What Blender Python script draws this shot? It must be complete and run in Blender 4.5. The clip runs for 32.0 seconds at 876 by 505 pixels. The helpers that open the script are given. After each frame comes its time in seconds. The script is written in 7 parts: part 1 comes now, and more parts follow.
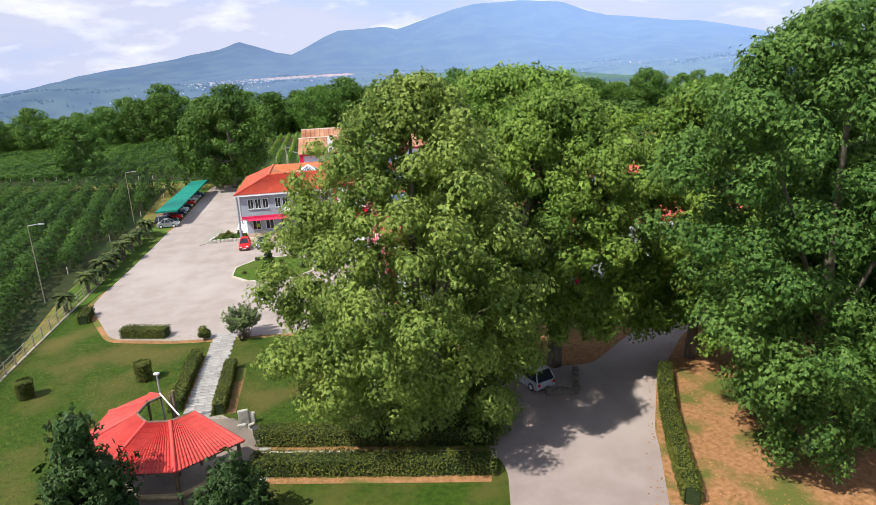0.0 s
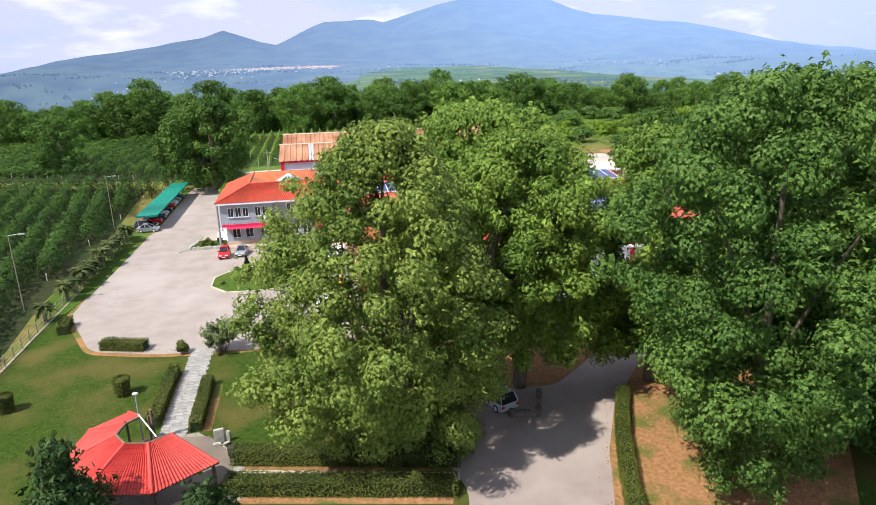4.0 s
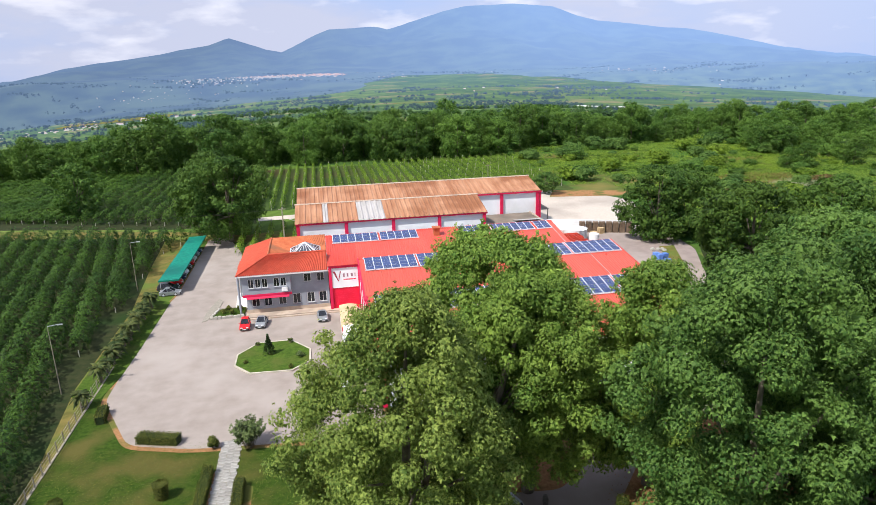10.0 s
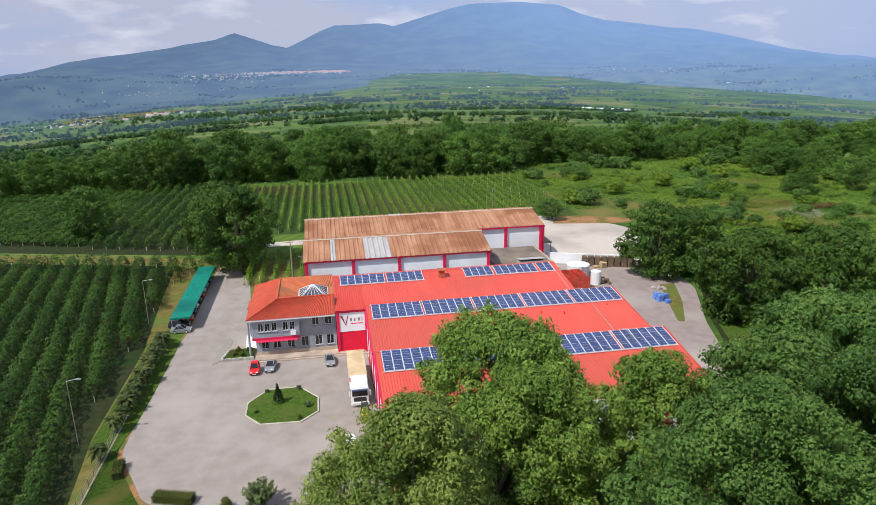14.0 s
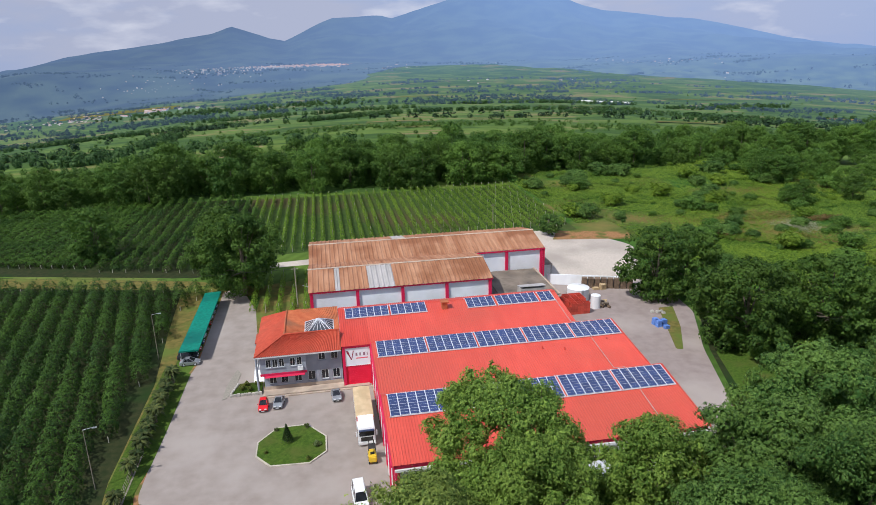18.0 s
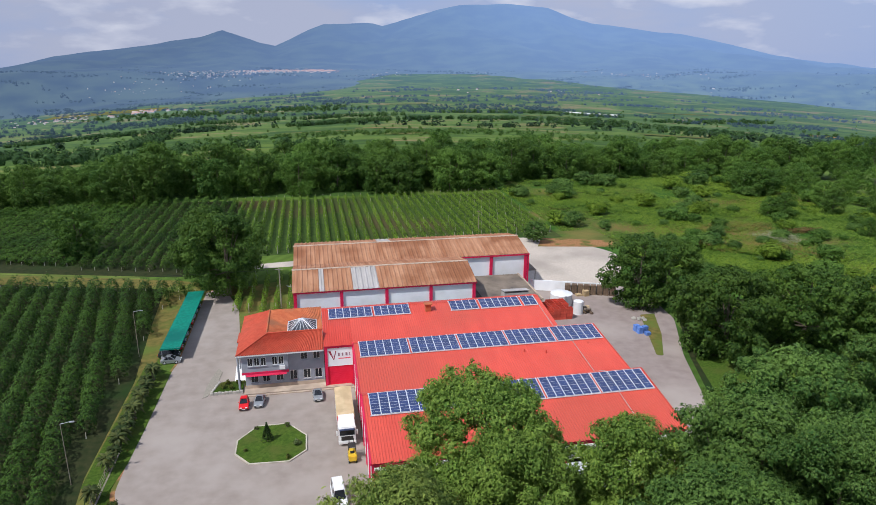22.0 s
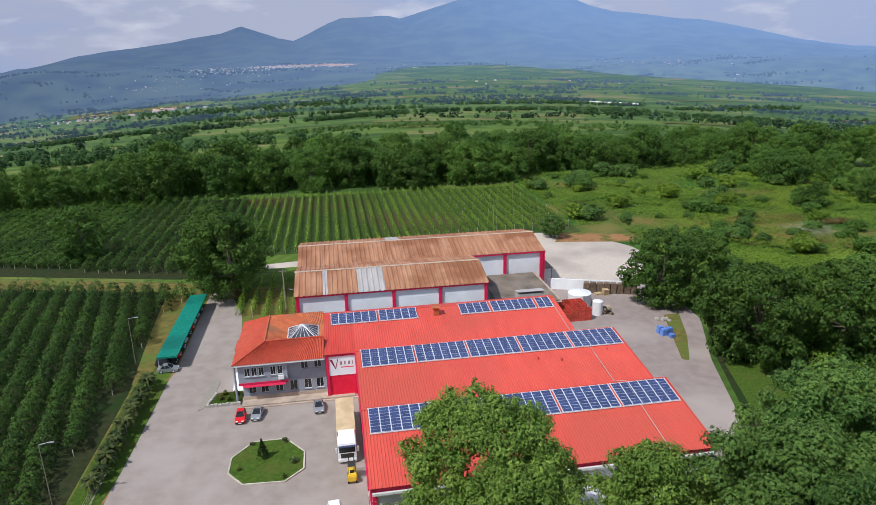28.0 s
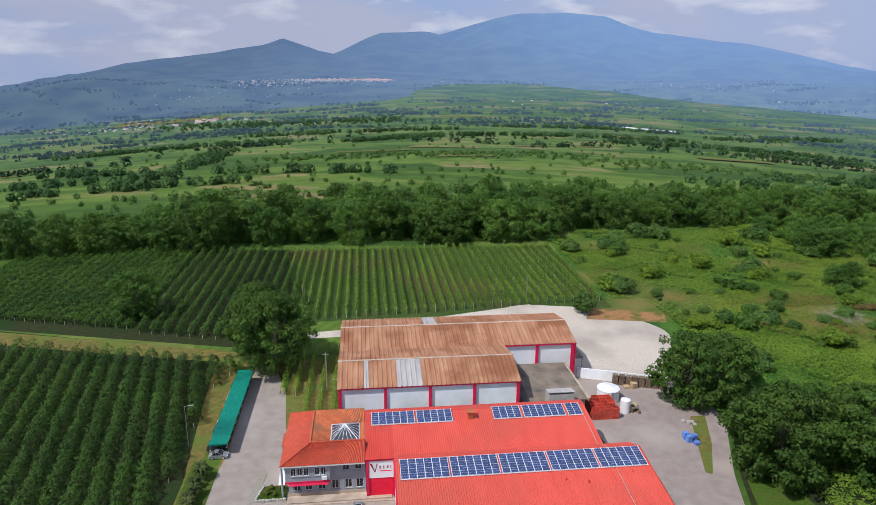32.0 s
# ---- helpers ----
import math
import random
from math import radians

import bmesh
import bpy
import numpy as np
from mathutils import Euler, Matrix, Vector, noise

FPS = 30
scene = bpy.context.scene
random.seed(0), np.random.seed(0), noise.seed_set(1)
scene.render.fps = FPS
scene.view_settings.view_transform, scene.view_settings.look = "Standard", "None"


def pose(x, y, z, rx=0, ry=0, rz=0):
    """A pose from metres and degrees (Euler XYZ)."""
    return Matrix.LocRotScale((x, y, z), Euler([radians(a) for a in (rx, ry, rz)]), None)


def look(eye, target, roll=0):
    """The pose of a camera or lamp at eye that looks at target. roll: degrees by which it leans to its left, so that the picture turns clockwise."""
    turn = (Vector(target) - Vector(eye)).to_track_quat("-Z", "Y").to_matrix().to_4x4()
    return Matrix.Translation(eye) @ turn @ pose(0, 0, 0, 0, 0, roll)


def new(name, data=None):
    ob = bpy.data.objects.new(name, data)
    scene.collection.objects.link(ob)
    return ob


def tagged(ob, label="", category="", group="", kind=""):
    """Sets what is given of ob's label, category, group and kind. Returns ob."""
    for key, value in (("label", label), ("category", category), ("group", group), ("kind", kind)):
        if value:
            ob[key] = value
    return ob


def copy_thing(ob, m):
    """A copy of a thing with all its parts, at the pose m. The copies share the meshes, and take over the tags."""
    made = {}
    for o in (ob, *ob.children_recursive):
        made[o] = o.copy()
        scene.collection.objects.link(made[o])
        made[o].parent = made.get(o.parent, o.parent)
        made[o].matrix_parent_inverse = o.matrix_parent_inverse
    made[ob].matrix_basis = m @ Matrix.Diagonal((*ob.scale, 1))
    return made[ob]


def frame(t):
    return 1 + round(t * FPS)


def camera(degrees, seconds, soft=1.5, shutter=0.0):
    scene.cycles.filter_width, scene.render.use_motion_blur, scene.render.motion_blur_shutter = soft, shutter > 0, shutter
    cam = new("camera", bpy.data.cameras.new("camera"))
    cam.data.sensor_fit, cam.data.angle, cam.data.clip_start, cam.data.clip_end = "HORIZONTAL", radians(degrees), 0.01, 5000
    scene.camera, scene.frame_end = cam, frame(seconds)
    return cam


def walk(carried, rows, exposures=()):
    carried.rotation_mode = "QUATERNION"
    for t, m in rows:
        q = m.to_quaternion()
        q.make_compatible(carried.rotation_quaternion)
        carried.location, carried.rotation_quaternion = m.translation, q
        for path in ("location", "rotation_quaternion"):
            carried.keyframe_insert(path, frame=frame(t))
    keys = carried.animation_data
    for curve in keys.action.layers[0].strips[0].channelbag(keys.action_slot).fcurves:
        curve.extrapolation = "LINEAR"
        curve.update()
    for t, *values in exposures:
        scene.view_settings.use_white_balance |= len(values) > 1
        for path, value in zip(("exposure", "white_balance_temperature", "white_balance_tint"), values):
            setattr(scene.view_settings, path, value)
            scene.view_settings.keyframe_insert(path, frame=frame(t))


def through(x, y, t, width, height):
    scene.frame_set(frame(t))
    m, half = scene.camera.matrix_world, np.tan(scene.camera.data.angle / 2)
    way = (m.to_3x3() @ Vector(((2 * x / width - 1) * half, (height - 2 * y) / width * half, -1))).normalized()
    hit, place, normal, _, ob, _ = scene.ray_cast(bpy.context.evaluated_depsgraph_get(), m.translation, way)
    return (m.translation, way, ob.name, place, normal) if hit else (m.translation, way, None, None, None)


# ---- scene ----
cam = camera(68.0, 32.0, soft=0.8)
PATH = [
    (0, (1.534, 5.725, 21.376), (1.349, 7.637, 20.816), -2.9),
    (0.5, (1.794, 5.588, 22.119), (1.612, 7.5, 21.562), -2.4),
    (1, (1.927, 5.536, 22.496), (1.751, 7.438, 21.904), -2.8),
    (1.5, (1.94, 5.23, 23.002), (1.788, 7.139, 22.424), -2.2),
    (2, (1.84, 4.717, 23.161), (1.723, 6.638, 22.618), -0.5),
    (2.5, (1.84, 4.734, 23.388), (1.717, 6.653, 22.837), -1.2),
    (4.5, (2.606, 4.263, 24.566), (2.473, 6.172, 23.986), -1.3),
    (5, (2.255, 3.744, 25.287), (2.127, 5.668, 24.757), -0.9),
    (5.5, (2.169, 3.771, 25.925), (2.04, 5.694, 25.39), -1.1),
    (6, (1.847, 4.096, 26.391), (1.724, 6.011, 25.829), -1.2),
    (6.5, (2.255, 3.999, 27.4), (2.124, 5.911, 26.826), -2.1),
    (7, (2.228, 3.994, 28.388), (2.095, 5.899, 27.794), -1.7),
    (7.5, (3.085, 3.538, 29.343), (2.944, 5.442, 28.747), -3.3),
    (8, (2.205, 3.433, 30.242), (2.067, 5.342, 29.662), -2.1),
    (8.5, (2.373, 3.153, 31.194), (2.236, 5.067, 30.632), -2.4),
    (9, (2.027, 3.151, 32.046), (1.886, 5.068, 31.495), -2.0),
    (9.5, (2.122, 3.325, 32.89), (1.974, 5.238, 32.326), -2.1),
    (10, (2.004, 3.092, 33.902), (1.86, 5.005, 33.339), -1.5),
    (10.5, (1.997, 3.083, 34.84), (1.851, 4.999, 34.286), -1.4),
    (11, (2.043, 2.967, 35.806), (1.897, 4.883, 35.25), -1.5),
    (11.5, (1.99, 3.031, 36.667), (1.845, 4.94, 36.088), -1.1),
    (12, (1.777, 3.212, 37.46), (1.627, 5.122, 36.884), -1.2),
    (12.5, (1.746, 2.986, 38.464), (1.599, 4.898, 37.894), -0.8),
    (13, (2.074, 2.598, 39.586), (1.925, 4.508, 39.011), -0.9),
    (13.5, (1.819, 2.899, 40.521), (1.673, 4.81, 39.951), -0.5),
    (14, (1.753, 2.887, 41.507), (1.601, 4.796, 40.934), -0.8),
    (14.5, (1.849, 3.266, 42.522), (1.69, 5.173, 41.94), -1.5),
    (16.5, (1.416, 2.426, 47.019), (1.273, 4.339, 46.451), 0.2),
    (17, (1.543, 2.689, 47.75), (1.39, 4.592, 47.155), -0.6),
    (17.5, (1.752, 2.938, 47.985), (1.602, 4.828, 47.346), -0.4),
    (18, (1.46, 2.828, 48.388), (1.308, 4.73, 47.79), -1.3),
    (18.5, (1.536, 2.226, 48.699), (1.413, 4.14, 48.132), -0.6),
    (19, (1.23, 2.511, 48.566), (1.087, 4.433, 48.035), 0.0),
    (19.5, (1.29, 2.621, 48.192), (1.147, 4.541, 47.651), 0.2),
    (20, (1.369, 2.434, 48.061), (1.233, 4.356, 47.523), 0.2),
    (20.5, (1.336, 2.526, 47.968), (1.194, 4.446, 47.426), 0.5),
    (21, (1.392, 2.488, 47.775), (1.252, 4.407, 47.228), 0.4),
    (21.5, (1.674, 2.363, 47.751), (1.544, 4.277, 47.186), 0.2),
    (22, (1.829, 2.085, 47.64), (1.718, 3.997, 47.066), 0.2),
    (22.5, (1.44, 5.028, 45.936), (1.318, 6.935, 45.346), -0.9),
    (23, (3.382, 8.461, 42.513), (3.228, 10.371, 41.94), -0.8),
    (23.5, (3.575, 8.428, 42.417), (3.418, 10.337, 41.841), -0.9),
    (24, (3.631, 8.295, 42.428), (3.484, 10.205, 41.852), -0.6),
    (24.5, (3.427, 8.737, 42.407), (3.258, 10.646, 41.833), -1.7),
    (25, (3.347, 8.643, 42.459), (3.183, 10.558, 41.907), -0.8),
    (25.5, (3.424, 8.541, 42.513), (3.265, 10.458, 41.967), -0.3),
    (27.5, (3.218, 8.285, 45.33), (3.07, 10.203, 44.783), 0.7),
    (28, (3.435, 8.575, 46.97), (3.26, 10.477, 46.374), -1.1),
    (28.5, (3.275, 8.608, 48.747), (3.091, 10.501, 48.126), -0.4),
    (29, (2.875, 8.386, 51.09), (2.679, 10.28, 50.479), -1.0),
    (29.5, (2.51, 8.232, 53.146), (2.292, 10.138, 52.582), -0.7),
    (30, (2.484, 8.203, 55.185), (2.256, 10.107, 54.618), 0.1),
    (30.5, (2.373, 8.043, 57.127), (2.138, 9.947, 56.563), 0.2),
    (31, (2.451, 7.859, 59.17), (2.189, 9.759, 58.603), 0.1),
    (31.5, (2.192, 7.548, 61.363), (1.934, 9.45, 60.8), 0.3),
    (32, (2.037, 6.917, 63.484), (1.771, 8.819, 62.925), 0.5),
]
walk(cam, [(t, look(eye, target, roll)) for t, eye, target, roll in PATH],
     [(0, 0.68, 6330, 11), (4, 0.76, 6330, 11), (8, 0.76, 6300, 11), (10, 0.52, 6250, 11), (13, 0.22, 6160, 10), (19, -0.02, 5980, 11), (32, -0.06, 5960, 11)])

# ---- sky, sun ----
SUN_AZ, SUN_EL = 226.0, 53.0     # degrees from +y clockwise, and above the ground
world = bpy.data.worlds.new("world")
scene.world = world
world.use_nodes = True
wn, wl = world.node_tree.nodes, world.node_tree.links
bg = wn["Background"]
sky = wn.new("ShaderNodeTexSky")
sky.sky_type, sky.sun_disc = "NISHITA", False
sky.sun_elevation, sky.sun_rotation = radians(SUN_EL), radians(SUN_AZ)
sky.dust_density, sky.air_density, sky.ozone_density = 2.2, 1.2, 1.2
co = wn.new("ShaderNodeTexCoord")
mp = wn.new("ShaderNodeMapping")
mp.inputs["Scale"].default_value = (1.0, 1.0, 3.2)
cl = wn.new("ShaderNodeTexNoise")
cl.inputs["Scale"].default_value, cl.inputs["Detail"].default_value, cl.inputs["Roughness"].default_value = 3.1, 9, 0.55
ramp = wn.new("ShaderNodeValToRGB")
ramp.color_ramp.elements[0].position, ramp.color_ramp.elements[1].position = 0.22, 0.56
mixc = wn.new("ShaderNodeMix")
mixc.data_type = "RGBA"
mixc.inputs["B"].default_value = (5.3, 5.5, 6.7, 1)
amt = wn.new("ShaderNodeMath")
amt.operation = "MULTIPLY"
wl.new(co.outputs["Generated"], mp.inputs["Vector"])
wl.new(mp.outputs["Vector"], cl.inputs["Vector"])
wl.new(cl.outputs["Fac"], ramp.inputs["Fac"])
# the cloud thins out towards the east
sep = wn.new("ShaderNodeSeparateXYZ")
wl.new(co.outputs["Generated"], sep.inputs[0])
thin = wn.new("ShaderNodeMapRange")
thin.inputs["From Min"].default_value, thin.inputs["From Max"].default_value = 0.22, 0.62
thin.inputs["To Min"].default_value, thin.inputs["To Max"].default_value = 0.95, 0.25
wl.new(sep.outputs["X"], thin.inputs["Value"])
wl.new(thin.outputs["Result"], amt.inputs[1])
wl.new(ramp.outputs["Color"], amt.inputs[0])
wl.new(amt.outputs["Value"], mixc.inputs["Factor"])
veil = wn.new("ShaderNodeMix")
veil.data_type = "RGBA"
veil.inputs["Factor"].default_value = 0.85
veil.inputs["B"].default_value = (3.5, 4.95, 8.3, 1)
wl.new(sky.outputs["Color"], veil.inputs["A"])
wl.new(veil.outputs["Result"], mixc.inputs["A"])
# brighter overhead than at the horizon, as under a veil of cloud
lift = wn.new("ShaderNodeMapRange")
lift.inputs["To Min"].default_value, lift.inputs["To Max"].default_value = 0.86, 0.84
wl.new(sep.outputs["Z"], lift.inputs["Value"])
scl = wn.new("ShaderNodeVectorMath")
scl.operation = "SCALE"
# heaped white tops in the cloud
heap = wn.new("ShaderNodeTexNoise")
heap.inputs["Scale"].default_value, heap.inputs["Detail"].default_value, heap.inputs["Roughness"].default_value = 9.0, 6, 0.5
wl.new(mp.outputs["Vector"], heap.inputs["Vector"])
hr = wn.new("ShaderNodeMapRange")
hr.inputs["From Min"].default_value, hr.inputs["From Max"].default_value = 0.52, 0.68
hr.inputs["To Min"].default_value, hr.inputs["To Max"].default_value = 0.0, 0.85
wl.new(heap.outputs["Fac"], hr.inputs["Value"])
puff = wn.new("ShaderNodeMix")
puff.data_type = "RGBA"
puff.inputs["B"].default_value = (7.8, 7.8, 8.5, 1)
wl.new(hr.outputs["Result"], puff.inputs["Factor"])
wl.new(mixc.outputs["Result"], puff.inputs["A"])
wl.new(puff.outputs["Result"], scl.inputs[0])
# and a little brighter to the east, where the cloud is thin
side = wn.new("ShaderNodeVectorMath")
side.operation = "DOT_PRODUCT"
side.inputs[1].default_value = (math.sin(radians(SUN_AZ)), math.cos(radians(SUN_AZ)), 0)
wl.new(co.outputs["Generated"], side.inputs[0])
glow = wn.new("ShaderNodeMath")
glow.operation = "MULTIPLY_ADD"
glow.inputs[1].default_value, glow.inputs[2].default_value = -0.10, 0.98
wl.new(side.outputs["Value"], glow.inputs[0])
both = wn.new("ShaderNodeMath")
both.operation = "MULTIPLY"
wl.new(lift.outputs["Result"], both.inputs[0])
wl.new(glow.outputs["Value"], both.inputs[1])
wl.new(both.outputs["Value"], scl.inputs["Scale"])
wl.new(scl.outputs["Vector"], bg.inputs["Color"])
bg.inputs["Strength"].default_value = 0.098
sun = new("sun", bpy.data.lights.new("sun", "SUN"))
sun.data.energy, sun.data.angle, sun.data.color = 4.2, radians(0.7), (1.0, 0.95, 0.87)
sd = Vector((math.sin(radians(SUN_AZ)) * math.cos(radians(SUN_EL)), math.cos(radians(SUN_AZ)) * math.cos(radians(SUN_EL)), math.sin(radians(SUN_EL))))
sun.matrix_world = look(sd * 300, (0, 0, 0))


# ---- materials ----
def nodes_of(name):
    m = bpy.data.materials.new(name)
    m.use_nodes = True
    return m, m.node_tree.nodes, m.node_tree.links, m.node_tree.nodes["Principled BSDF"]


def surface(name, c1, c2, scale=3.0, rough=0.8, metal=0.0, bump=0.0, fine=None, c3=None, big=0.0, stretch=(1, 1, 1), rnd=0.0, spec=0.3, coords="Object", cover=(0.48, 0.66)):
    """A surface whose colour runs between c1 and c2 with grain, with larger stains towards c3 and a spread between objects."""
    m, n, l, p = nodes_of(name)
    tc = n.new("ShaderNodeTexCoord")
    mpg = n.new("ShaderNodeMapping")
    mpg.inputs["Scale"].default_value = stretch
    l.new(tc.outputs[coords], mpg.inputs["Vector"])
    t1 = n.new("ShaderNodeTexNoise")
    t1.inputs["Scale"].default_value, t1.inputs["Detail"].default_value = scale, 8
    l.new(mpg.outputs["Vector"], t1.inputs["Vector"])
    rp = n.new("ShaderNodeValToRGB")
    rp.color_ramp.elements[0].position, rp.color_ramp.elements[1].position = 0.33, 0.67
    rp.color_ramp.elements[0].color, rp.color_ramp.elements[1].color = (*c1, 1), (*c2, 1)
    l.new(t1.outputs["Fac"], rp.inputs["Fac"])
    col = rp.outputs["Color"]
    if c3:
        t2 = n.new("ShaderNodeTexNoise")
        t2.inputs["Scale"].default_value, t2.inputs["Detail"].default_value = big or scale / 12, 5
        l.new(tc.outputs[coords], t2.inputs["Vector"])
        r2 = n.new("ShaderNodeValToRGB")
        r2.color_ramp.elements[0].position, r2.color_ramp.elements[1].position = cover
        l.new(t2.outputs["Fac"], r2.inputs["Fac"])
        mx = n.new("ShaderNodeMix")
        mx.data_type = "RGBA"
        mx.inputs["B"].default_value = (*c3, 1)
        l.new(r2.outputs["Color"], mx.inputs["Factor"])
        l.new(col, mx.inputs["A"])
        col = mx.outputs["Result"]
    if rnd:
        oi = n.new("ShaderNodeObjectInfo")
        mr = n.new("ShaderNodeMapRange")
        mr.inputs["To Min"].default_value, mr.inputs["To Max"].default_value = 1 - rnd, 1 + rnd
        l.new(oi.outputs["Random"], mr.inputs["Value"])
        hs = n.new("ShaderNodeHueSaturation")
        l.new(mr.outputs["Result"], hs.inputs["Value"])
        l.new(col, hs.inputs["Color"])
        col = hs.outputs["Color"]
    l.new(col, p.inputs["Base Color"])
    p.inputs["Roughness"].default_value, p.inputs["Metallic"].default_value = rough, metal
    p.inputs["Specular IOR Level"].default_value = spec
    if bump:
        t3 = n.new("ShaderNodeTexNoise")
        t3.inputs["Scale"].default_value, t3.inputs["Detail"].default_value = fine or scale * 4, 6
        l.new(mpg.outputs["Vector"], t3.inputs["Vector"])
        b = n.new("ShaderNodeBump")
        b.inputs["Strength"].default_value, b.inputs["Distance"].default_value = bump, 0.05
        l.new(t3.outputs["Fac"], b.inputs["Height"])
        l.new(b.outputs["Normal"], p.inputs["Normal"])
    return m


def foliage(name, dark, light, through=0.25, rnd=0.12, patch=0.18):
    """Leaves: every leaf its own shade, some light passing through, larger patches of a lighter green."""
    m, n, l, p = nodes_of(name)
    g = n.new("ShaderNodeNewGeometry")
    rp = n.new("ShaderNodeValToRGB")
    rp.color_ramp.elements[0].color, rp.color_ramp.elements[1].color = (*dark, 1), (*light, 1)
    rp.color_ramp.elements[0].position, rp.color_ramp.elements[1].position = 0.1, 0.95
    tn = n.new("ShaderNodeTexNoise")
    tn.inputs["Scale"].default_value = patch
    l.new(g.outputs["Position"], tn.inputs["Vector"])
    ad = n.new("ShaderNodeMath")
    ad.operation = "MULTIPLY_ADD"
    ad.inputs[1].default_value, ad.inputs[2].default_value = 1.5, -0.65
    l.new(tn.outputs["Fac"], ad.inputs[0])
    su = n.new("ShaderNodeMath")
    su.operation = "MULTIPLY_ADD"
    su.inputs[1].default_value = 0.9
    l.new(g.outputs["Random Per Island"], su.inputs[0])
    l.new(ad.outputs["Value"], su.inputs[2])
    l.new(su.outputs["Value"], rp.inputs["Fac"])
    oi = n.new("ShaderNodeObjectInfo")
    mr = n.new("ShaderNodeMapRange")
    mr.inputs["To Min"].default_value, mr.inputs["To Max"].default_value = 1 - rnd, 1 + rnd
    l.new(oi.outputs["Random"], mr.inputs["Value"])
    hs = n.new("ShaderNodeHueSaturation")
    l.new(mr.outputs["Result"], hs.inputs["Value"])
    l.new(rp.outputs["Color"], hs.inputs["Color"])
    l.new(hs.outputs["Color"], p.inputs["Base Color"])
    p.inputs["Roughness"].default_value, p.inputs["Specular IOR Level"].default_value = 0.55, 0.15
    tr = n.new("ShaderNodeBsdfTranslucent")
    l.new(hs.outputs["Color"], tr.inputs["Color"])
    ms = n.new("ShaderNodeMixShader")
    ms.inputs["Fac"].default_value = through
    l.new(p.outputs["BSDF"], ms.inputs[1])
    l.new(tr.outputs["BSDF"], ms.inputs[2])
    l.new(ms.outputs["Shader"], n["Material Output"].inputs["Surface"])
    return m


